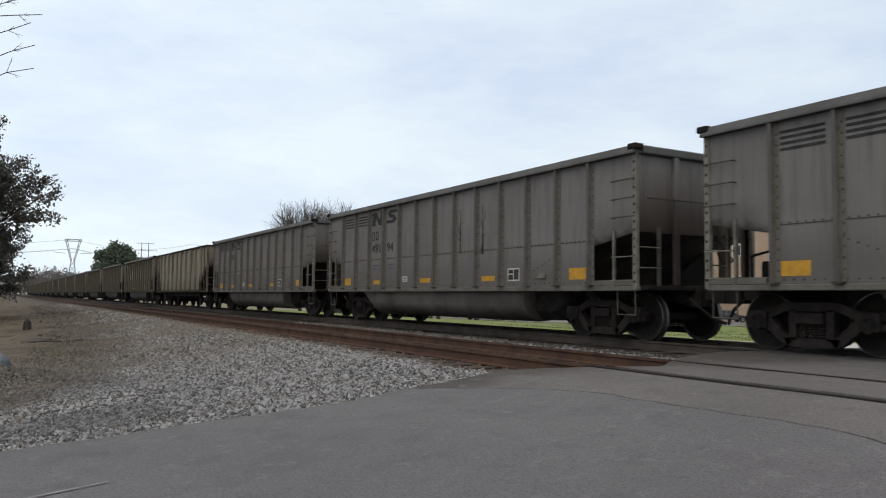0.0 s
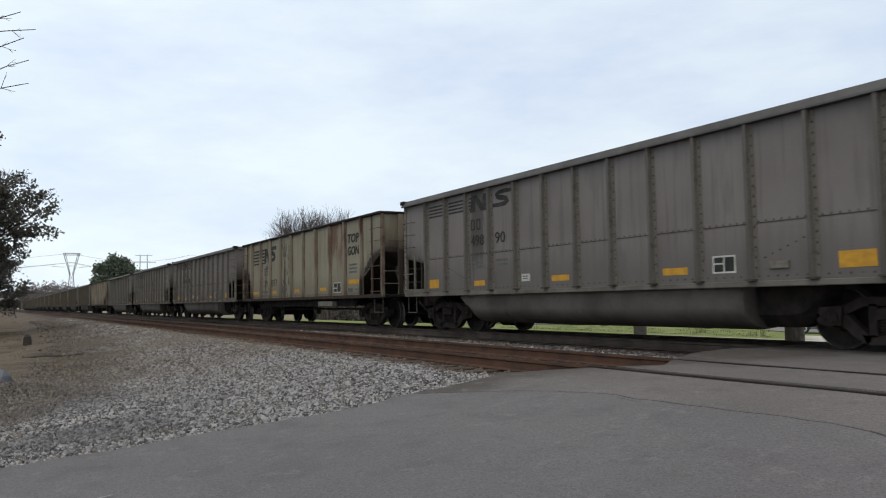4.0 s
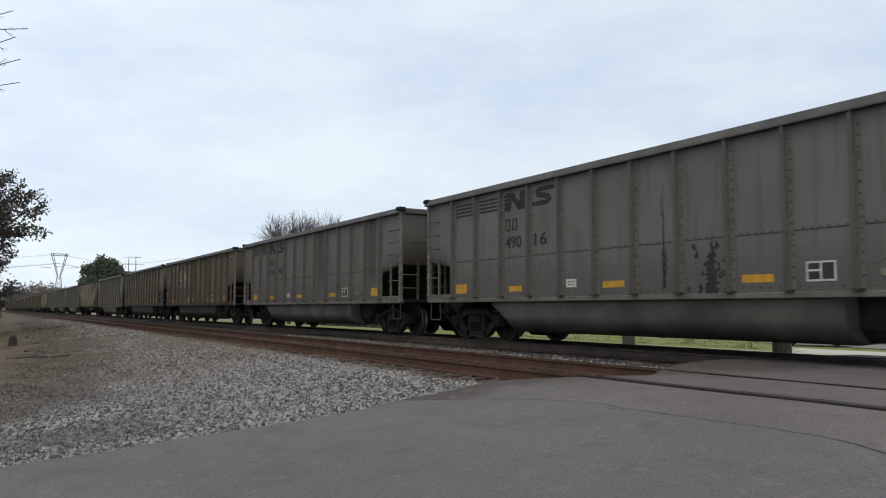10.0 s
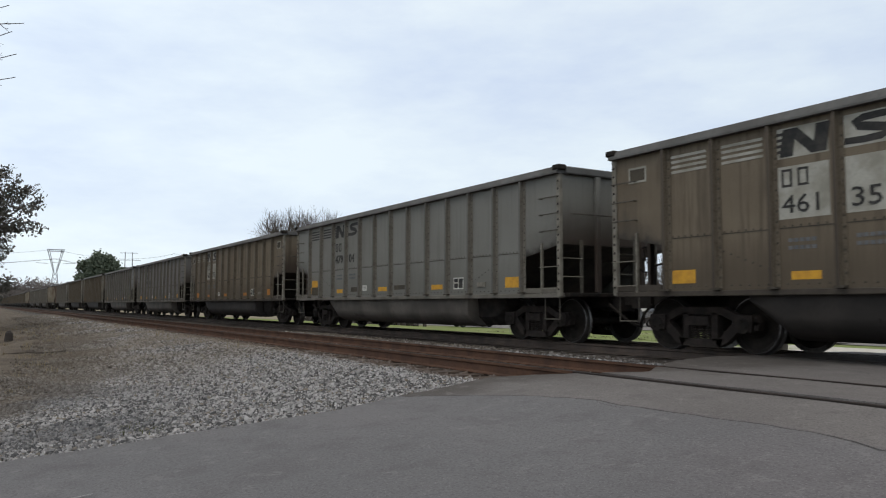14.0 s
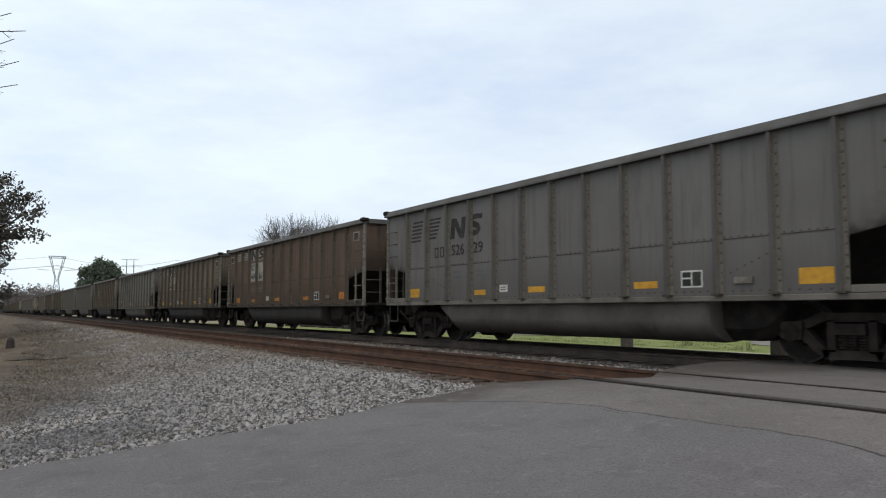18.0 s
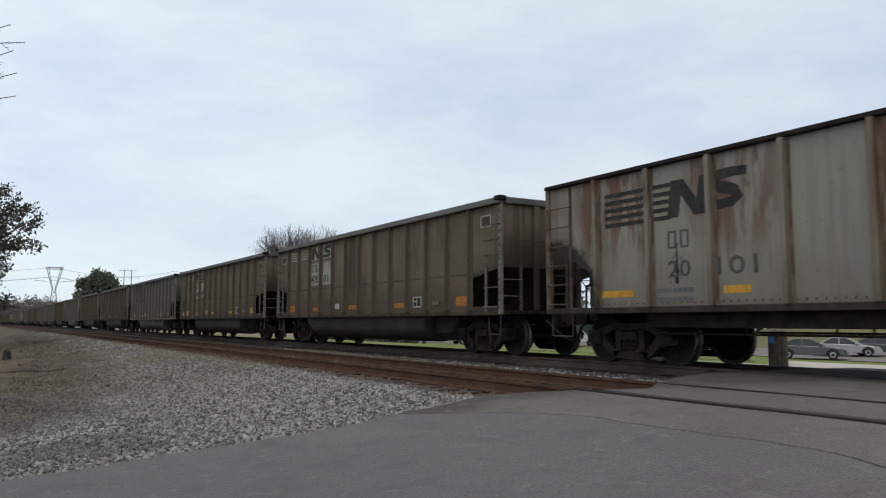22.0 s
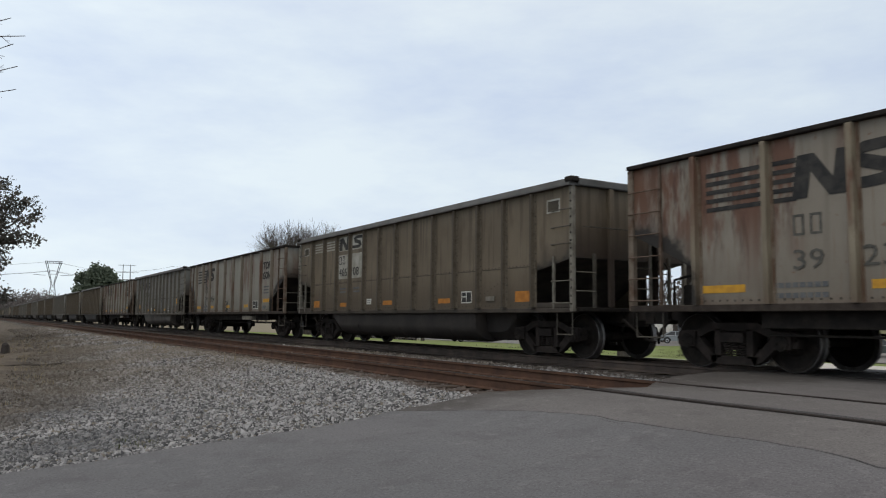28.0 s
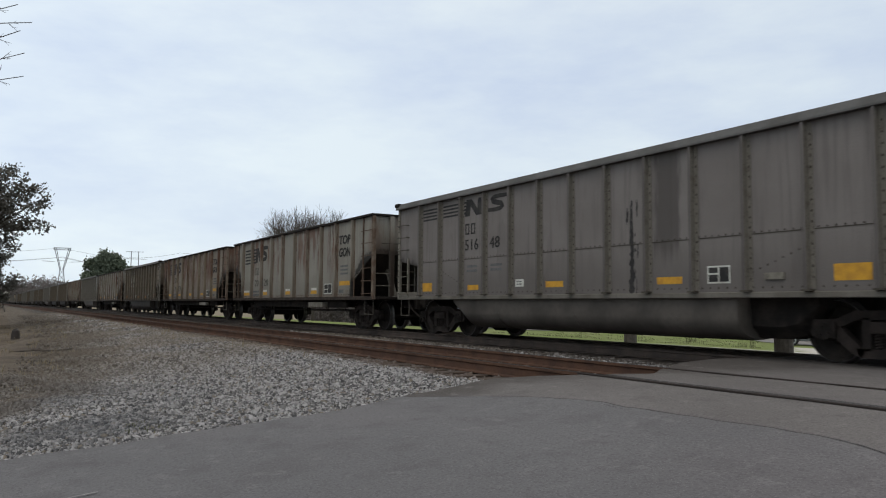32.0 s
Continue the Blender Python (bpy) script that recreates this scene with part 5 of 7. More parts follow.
def emblem2(car, x0, x1, z0, z1, ink):
    """The second half of the mark: one thick slanted curve."""
    w, h = x1 - x0, z1 - z0
    path = ((0.97, 0.86), (0.62, 0.88), (0.30, 0.86), (0.16, 0.74), (0.24, 0.60), (0.5, 0.5), (0.74, 0.41), (0.82, 0.27), (0.68, 0.14), (0.38, 0.11), (0.0, 0.14))
    thick = (0.11, 0.12, 0.125, 0.14, 0.15, 0.15, 0.15, 0.14, 0.125, 0.12, 0.11)
    up, down = [], []
    for k, (u, v) in enumerate(path):
        (a, b), (c, d) = path[max(0, k - 1)], path[min(len(path) - 1, k + 1)]
        run, rise = (c - a) * w, (d - b) * h
        long = math.hypot(run, rise)
        ox, oz = -rise / long * thick[k] * h, run / long * thick[k] * h
        px, pz = x0 + u * w + 0.14 * (v - 0.5) * h - HALF, z0 + v * h
        up.append((px + ox, pz + oz))
        down.append((px - ox, pz - oz))
    bm = bmesh.new()
    rows = [[bm.verts.new((a, y, b)) for a, b in line] for line, y in ((up, FACE - 0.003), (down, FACE - 0.003), (down, FACE + 0.003), (up, FACE + 0.003))]
    for p, q in zip(rows, rows[1:] + rows[:1]):
        for k in range(len(path) - 1):
            bm.faces.new((p[k], p[k + 1], q[k + 1], q[k]))
    for k in (0, -1):
        bm.faces.new([r[k] for r in rows])
    part("emblem_block", bm, ink, car)


def initials(car, x0, x1, z0, z1, ink):
    """Two small letters of the owner's mark, as hollow bars of their size."""
    bm = bmesh.new()
    w, t = (x1 - x0) * 0.4, 0.035
    for a in (x0 - HALF, x1 - w - HALF):
        for b in ((a, a + t, z0, z1), (a + w - t, a + w, z0, z1), (a + t, a + w - t, z1 - t, z1), (a + t, a + w - t, z0, z0 + t)):
            box(bm, b[0], b[1], FACE - 0.003, FACE + 0.003, b[2], b[3])
    part("stencil", bm, ink, car)


def stripes(car, x0, x1, z0, z1, n, ink, lean=0.0):
    bm = bmesh.new()
    h = (z1 - z0) / (2 * n - 1)
    for k in range(n):
        z, sh = z0 + 2 * k * h, lean * k / n
        box(bm, x0 + sh - HALF, x1 + sh - HALF, FACE - 0.003, FACE + 0.003, z, z + h)
    part("emblem_stripe", bm, ink, car)


def bars(car, x0, x1, z0, z1, rows, cols, ink):
    """Small lettering too faint to read, as plain bars."""
    bm = bmesh.new()
    dz, dx = (z1 - z0) / (2 * rows - 1), (x1 - x0) / cols
    for r in range(rows):
        for c in range(cols):
            box(bm, x0 + c * dx - HALF, x0 + c * dx + 0.75 * dx - HALF, FACE - 0.003, FACE + 0.003, z0 + 2 * r * dz, z0 + (2 * r + 1) * dz)
    part("stencil", bm, ink, car)


def tub_marks(car, style, left, right, orange=False):
    """style: plain (dark marks), panel (white fields behind them), stripe (large striped emblem)."""
    mark = M_ORANGE if orange else M_YELLOW
    ink = M_INK if style != "faint" else M_GREYINK
    if style in ("plain", "panel", "faint"):
        bar = M_DIM if style == "panel" else ink
        stripes(car, 1.36, 2.08, 2.98, 3.28, 4, bar)
        stripes(car, 2.38, 3.12, 2.98, 3.28, 4, bar)
        if style == "panel":
            decal(car, "white_field", M_DIM, 3.34, 4.15, 2.9, 3.34, up=0.0)
            decal(car, "white_field", M_DIM, 4.36, 5.18, 2.9, 3.34, up=0.0)
            decal(car, "white_field", M_DIM, 3.34, 4.15, 2.02, 2.78, up=0.0)
            decal(car, "white_field", M_DIM, 4.36, 5.18, 2.02, 2.78, up=0.0)
            for a in (0.34, 13.8):
                decal(car, "dark_field", M_DIRT, a + 0.03, a + 0.45, 2.94, 3.22)
                hollow(car, a + 0.03, a + 0.45, 2.94, 3.22, 0.036)
        emblem(car, 3.40, 4.12, 2.92, 3.32, ink)
        emblem2(car, 4.40, 5.12, 2.93, 3.32, ink)
        initials(car, 3.42, 3.84, 2.48, 2.74, ink)
        stripes(car, 3.36, 3.47, 2.98, 3.28, 4, ink)
        if left:
            words(car, left, ink, 3.42, 3.42 + 0.19 * len(left), 2.1, 2.36)
        if right:
            words(car, right, ink, 4.46, 4.46 + 0.2 * len(right), 2.1, 2.36)
    if style == "stripe":
        stripes(car, 1.36, 1.88, 2.6, 3.14, 6, ink, 0.14)
        stripes(car, 2.1, 2.68, 2.62, 3.14, 6, ink, 0.3)
        emblem(car, 3.36, 4.0, 2.54, 3.04, ink)
        emblem2(car, 4.16, 4.76, 2.56, 3.06, ink)
        initials(car, 2.62, 3.06, 2.12, 2.38, ink)
        words(car, left, ink, 3.44, 4.0, 2.14, 2.4)
        words(car, right, ink, 4.4, 4.8, 2.14, 2.4)
    for a in (3.5, 4.5):
        bars(car, a, a + 0.45, 1.58, 1.74, 2, 5, M_GREYINK)
    decal(car, "reflector", mark, 1.34, 1.82, 1.14, 1.36)
    a = 4.44 if style == "stripe" else 3.53
    decal(car, "reflector", mark, a, a + 0.46, 1.15, 1.27)
    decal(car, "reflector", mark, 6.5, 7.05, 1.17, 1.29)
    decal(car, "reflector", mark, 9.55, 10.1, 1.17, 1.29)
    decal(car, "reflector", mark, 12.75, 13.28, 1.16, 1.39)
    decal(car, "white_tag", M_WHITE, 5.45, 5.75, 1.2, 1.36)
    bars(car, 5.5, 5.7, 1.24, 1.32, 2, 2, M_GREYINK)
    grid_box(car, 10.62, 11.06, 1.16, 1.44, M_WHITE, M_INK)
    decal(car, "routing_box", M_RUNG, 11.68, 12.0, 1.2, 1.3, up=0.03)


def flat_marks(car, first, second, name=True, white=False):
    stripes(car, 1.62, 3.2, 2.5, 3.12, 5, M_INK)
    emblem(car, 3.12, 3.95, 2.52, 3.14, M_INK)
    emblem2(car, 3.93, 4.7, 2.55, 3.18, M_INK)
    initials(car, 3.12, 3.56, 2.0, 2.3, M_OLDINK)
    words(car, first, M_OLDINK, 3.12, 3.12 + 0.23 * len(first), 1.52, 1.80)
    words(car, second, M_OLDINK, 4.12, 4.12 + 0.24 * len(second), 1.52, 1.80)
    bars(car, 2.75, 3.65, 1.12, 1.34, 2, 8, M_GREYINK)
    for a, b in ((1.35, 2.3), (4.22, 4.72), (6.95, 7.45), (9.6, 10.15)):
        low = 1.15 if white else 1.22
        decal(car, "reflector", M_YELLOW, a, b, low, low + 0.12)
        if white:
            decal(car, "reflector_white", M_WHITE, a, b, low + 0.125, low + 0.21)
    decal(car, "reflector", M_YELLOW, 12.12, 13.08, 1.40, 1.54)
    bars(car, 12.1, 12.5, 1.15, 1.27, 1, 4, M_GREYINK)
    decal(car, "routing_box", M_RUNG, 12.7, 13.0, 1.13, 1.25, up=0.03)
    grid_box(car, 10.84, 11.5, 1.14, 1.48, M_WHITE, M_INK)
    if name:
        words(car, "TOP", M_INK, 12.08, 13.0, 2.72, 3.02, "slanted black word on the side", 0.15)
        words(car, "GON", M_INK, 12.08, 13.0, 2.32, 2.62, "slanted black word on the side", 0.15)
    bars(car, 12.2, 12.8, 1.75, 2.05, 3, 6, M_GREYINK)
    decal(car, "sill_plate", M_RUNG, 9.4, 10.7, 0.70, 0.86, up=-0.19)


def streak(car, x, w, z0, z1, seed, drips=9, mat=None):
    """Tar or soot that ran down the side: a bundle of narrow drips of uneven length, in one stain."""
    bm = bmesh.new()
    r = random.Random(seed)

    def run(mid, half, low, top, steps, k):
        left, right = [], []
        for j in range(steps + 1):
            f = j / steps
            wide = half * (0.2 if f in (0.0, 1.0) else (1.15 - 0.75 * f) * r.uniform(0.45, 1.25))
            sway = half * 0.35 * r.uniform(-1, 1)
            z = low + (top - low) * f
            left.append((mid + sway - wide - HALF, z))
            right.append((mid + sway + wide - HALF, z))
        prism(bm, left + right[::-1], "y", FACE + 0.001 - 0.0002 * k, FACE + 0.003)

    tall = z1 - z0
    run(x, w * 0.33, z0, z0 + tall * 0.78, 22, 0)
    run(x + 0.06 * w, w * 0.16, z0 + tall * 0.3, z1, 16, 1)
    for k in range(drips * 2):
        off = r.gauss(0, w * 0.55)
        low = z0 + tall * r.random() ** 1.3 * 0.9
        run(x + off, w * r.uniform(0.04, 0.13), low, min(z1, low + tall * r.uniform(0.04, 0.2)), 6, 2 + k % 9)
    part("tar_stain", bm, mat or M_TAR, car, "black tar run down the side")


def smear(car, x, colour="grey"):
    """One sheet stained darker than its neighbours; x lies on that sheet."""
    for c in car.children:
        if c.name.startswith("side_panel") and abs(c.matrix_basis.translation.x - (x - HALF)) < 0.5 and c.matrix_basis.translation.x:
            c.material_slots[0].link = "OBJECT"
            c.material_slots[0].material = STAINED[colour]
            tagged(c, "sheet stained by a dark run of coal dust")


M_SMEAR = simple("grime_smear", (0.07, 0.062, 0.05), (0.115, 0.10, 0.08), 2.2, 0.8)

PITCH = 16.18
LEFT_AT_START = -24.84
LOOKS = {
    "grey": "grey-green painted steel coal gondola, dusty, with rounded tubs",
    "slate": "dark slate-grey steel coal gondola, grimy, with rounded tubs",
    "pale": "pale grey steel coal gondola with dark lettering and rounded tubs",
    "olive": "olive-brown dusty steel coal gondola with white number panels",
    "brown": "brown dirt-caked steel coal gondola with white number panels",
    "red": "reddish-brown dirt-caked steel coal gondola with white number panels",
    "cream": "cream coal gondola with dark smears, wide posts and sloped ends",
    "rusty": "cream coal gondola with heavy rust runs and sloped ends",
    "ivory": "off-white coal gondola with rusty posts and sooty sloped ends",
}
# order along the train: index, kind, paint, style, first digits, last digits
CONSIST = (
    (0, "tub", "grey", "plain", "491", "94"), (1, "tub", "grey", "plain", "503", "80"), (2, "flat", "cream", "", "39", "977"),
    (3, "tub", "grey", "plain", "498", "90"), (4, "tub", "olive", "panel", "47", "97"), (5, "tub", "brown", "panel", "467", "77"),
    (6, "tub", "slate", "plain", "516", "40"), (7, "tub", "slate", "plain", "490", "16"), (8, "tub", "brown", "panel", "465", "75"),
    (9, "tub", "pale", "plain", "479", "04"), (10, "tub", "brown", "panel", "461", "35"), (11, "tub", "red", "panel", "464", "66"),
    (12, "tub", "slate", "stripe", "526", "29"), (13, "tub", "brown", "panel", "465", "99"), (14, "tub", "brown", "panel", "470", "01"),
    (15, "flat", "ivory", "", "20", "101"), (16, "tub", "pale", "stripe", "513", "23"), (17, "flat", "ivory", "", "39", "984"),
    (18, "tub", "brown", "panel", "466", "08"), (19, "flat", "rusty", "", "39", "234"), (20, "flat", "ivory", "", "20", "120"),
    (21, "tub", "grey", "plain", "516", "48"), (22, "tub", "grey", "plain", "", ""), (23, "tub", "brown", "panel", "", ""),
)
AHEAD = ("grey", "cream", "brown", "olive", "olive", "brown", "olive", "brown", "brown", "grey", "olive", "brown", "olive", "brown", "brown", "olive", "red", "brown")
# play in the couplings, wagon by wagon
SLACK = (0.013, 0.046, -0.047, -0.063, -0.005, 0.031, 0.035, 0.022, 0.026, -0.003, -0.021, -0.055, -0.04, -0.049, 0.027, 0.169, 0.036, -0.069, -0.002, 0.043, -0.115, 0.02)
MASTER, WAGONS = {}, []


def wagon(kind, colour, detail, index):
    x = LEFT_AT_START + HALF + index * PITCH + (SLACK[index] if 0 <= index < len(SLACK) else 0.0)
    m = pose(x, FAR_TRACK, 0)
    if (kind, detail) in MASTER:
        car = copy_thing(MASTER[kind, detail], m)
    else:
        car = MASTER[kind, detail] = (tub_wagon if kind == "tub" else flat_wagon)(detail)
        car.matrix_basis = m
    for c in car.children_recursive:
        put_paint(c, colour)
    tagged(car, LOOKS[colour], "freight wagon", "wagons of the coal train")
    WAGONS.append((car, x))
    return car


# every wagon first, then the stencils, so that the copies start clean
NEAR_CARS = {}
for index, kind, colour, style, left, right in CONSIST:
    NEAR_CARS[index] = wagon(kind, colour, True, index)
for k, colour in enumerate(AHEAD):
    NEAR_CARS[-1 - k] = wagon("flat" if colour == "cream" else "tub", colour, k < 3, -1 - k)
for index, kind, colour, style, left, right in CONSIST:
    if kind == "tub":
        tub_marks(NEAR_CARS[index], style, left, right, colour in ("brown", "red") and index not in (10, 13))
    else:
        flat_marks(NEAR_CARS[index], left, right, True, index == 20)
tub_marks(NEAR_CARS[-1], "plain", "", "")
tub_marks(NEAR_CARS[-3], "panel", "", "", True)
streak(NEAR_CARS[21], 8.95, 0.2, 1.0, 2.7, 3)
smear(NEAR_CARS[21], 10.12)
smear(NEAR_CARS[3], 3.55)
streak(NEAR_CARS[16], 3.2, 0.10, 1.0, 2.9, 5)
streak(NEAR_CARS[16], 8.88, 0.3, 1.0, 2.75, 6, 14)
streak(NEAR_CARS[17], 3.25, 0.16, 1.0, 2.7, 7, 10)
streak(NEAR_CARS[17], 0.24, 0.08, 2.15, 2.95, 17, 4)
streak(NEAR_CARS[17], 7.0, 0.5, 1.0, 1.55, 8, 16)
streak(NEAR_CARS[20], 0.42, 0.09, 2.3, 3.2, 9, 6)
streak(NEAR_CARS[7], 8.98, 0.42, 1.0, 1.85, 10, 14)
streak(NEAR_CARS[7], 8.0, 0.08, 1.1, 2.9, 11, 6)
streak(NEAR_CARS[6], 4.9, 0.06, 1.9, 2.8, 12, 4)
streak(NEAR_CARS[0], 8.57, 0.09, 1.85, 3.0, 23, 5)
streak(NEAR_CARS[0], 9.58, 0.11, 1.8, 2.95, 24, 7)
streak(NEAR_CARS[1], 4.8, 0.05, 1.9, 2.9, 13, 4)
smear(NEAR_CARS[6], 8.72, "slate")
smear(NEAR_CARS[6], 12.77, "slate")
smear(NEAR_CARS[5], 9.70, "brown")
smear(NEAR_CARS[5], 6.67, "brown")
smear(NEAR_CARS[14], 6.75, "brown")
streak(NEAR_CARS[14], 2.6, 0.1, 1.5, 2.0, 15, 5, M_SMEAR)
streak(NEAR_CARS[15], 3.3, 0.12, 1.4, 2.1, 16, 5)
streak(NEAR_CARS[2], 5.75, 0.4, 1.0, 3.3, 18, 16, M_SMEAR)
streak(NEAR_CARS[2], 6.3, 0.16, 1.5, 3.3, 28, 10, M_SMEAR)
streak(NEAR_CARS[2], 3.3, 0.3, 1.2, 2.4, 19, 8, M_SMEAR)
decal(NEAR_CARS[16], "dark_field", M_DIRT, 1.38, 1.92, 1.1, 1.37, up=0.002)
decal(NEAR_CARS[16], "reflector", M_YELLOW, 1.40, 1.90, 1.372, 1.6)
decal(NEAR_CARS[16], "red_tag", M_RED, 1.9, 2.08, 1.28, 1.42)
decal(NEAR_CARS[16], "dark_field", M_DIRT, 6.4, 7.14, 1.1, 1.38, up=-0.001)
decal(NEAR_CARS[16], "dark_field", M_DIRT, 12.68, 13.34, 1.06, 1.44, up=0.002)
decal(NEAR_CARS[16], "red_tag", M_RED, 12.32, 12.5, 1.12, 1.24)
for z in (1.52, 1.68):
    part("reflector", prismed([(12.7 - HALF, z), (13.3 - HALF, z + 0.15), (13.3 - HALF, z + 0.27), (12.7 - HALF, z + 0.12)], "y", FACE - 0.003, FACE + 0.003), M_YELLOW, NEAR_CARS[16])
decal(NEAR_CARS[9], "dark_field", M_DIRT, 1.38, 1.92, 1.1, 1.37, up=0.002)
decal(NEAR_CARS[9], "reflector", M_YELLOW, 1.40, 1.90, 1.372, 1.6)
decal(NEAR_CARS[9], "dark_field", M_DIRT, 4.62, 5.1, 1.18, 1.32)
decal(NEAR_CARS[9], "dark_field", M_DIRT, 7.5, 8.15, 1.2, 1.32)
decal(NEAR_CARS[13], "white_tag", M_WHITE, 0.62, 0.82, 1.1, 1.32)
decal(NEAR_CARS[13], "red_tag", M_RED, 1.84, 1.96, 1.4, 1.52)


# ---- behind the train ----
def timber_post(x, y, h, label):
    post = thing("timber_post", label, "post", "posts beside the road", pose(x, y, ground_height(x, y)))
    bm = bmesh.new()
    prev = None
    for z, r in ((-0.3, 0.2), (0.1, 0.2), (h - 0.12, 0.195), (h - 0.03, 0.17), (h, 0.10)):
        ring = [bm.verts.new((r * math.cos(a) * 1.02, r * math.sin(a), z + 0.01 * math.sin(3 * a))) for a in [2 * math.pi * k / 14 for k in range(14)]]
        if prev:
            for i in range(14):
                bm.faces.new((prev[i], prev[(i + 1) % 14], ring[(i + 1) % 14], ring[i]))
        prev = ring
    bm.faces.new(prev)
    part("shaft", bm, M_POST, post)
    return post


timber_post(-18.1, 17.8, 0.78, "thick weathered timber post with a rounded top, in the grass")
p2 = timber_post(-10.7, 15.1, 0.98, "thick weathered timber post with a small blue marker, by the crossing")
part("marker", boxed(-0.07, 0.06, -0.212, -0.2, 0.7, 0.88), simple("marker_blue", (0.08, 0.2, 0.5), (0.06, 0.16, 0.42), 5), p2, "small blue marker plate")


# parking lot and street, one layer on the grass
def lot_height(x, y):
    return ground_z(x, y) + 0.05


def lot_front(x):
    """The near edge of the lot: a tongue of grass reaches into it."""
    return float(np.interp(x, (-140, -100, -67, -60, -56, -50, -44, -39, -30, 40), (52, 49, 51, 57, 65, 66, 58, 51.5, 50, 48))) + 0.5 * noise.noise((x * 0.3, 0, 2))


lot_x, deep = [-140 + 2 * i for i in range(91)], 14
lot_verts = [(x, lot_front(x) + (104 - lot_front(x)) * j / deep, lot_height(x, lot_front(x) + (104 - lot_front(x)) * j / deep)) for j in range(deep + 1) for x in lot_x]
lot_faces = [(j * 91 + i, j * 91 + i + 1, (j + 1) * 91 + i + 1, (j + 1) * 91 + i) for j in range(deep) for i in range(90)]
tagged(new("pavement", mesh_from("pavement", lot_verts, lot_faces, M_LOT)), "pale grey asphalt street and parking lot", "pavement", kind="structure")


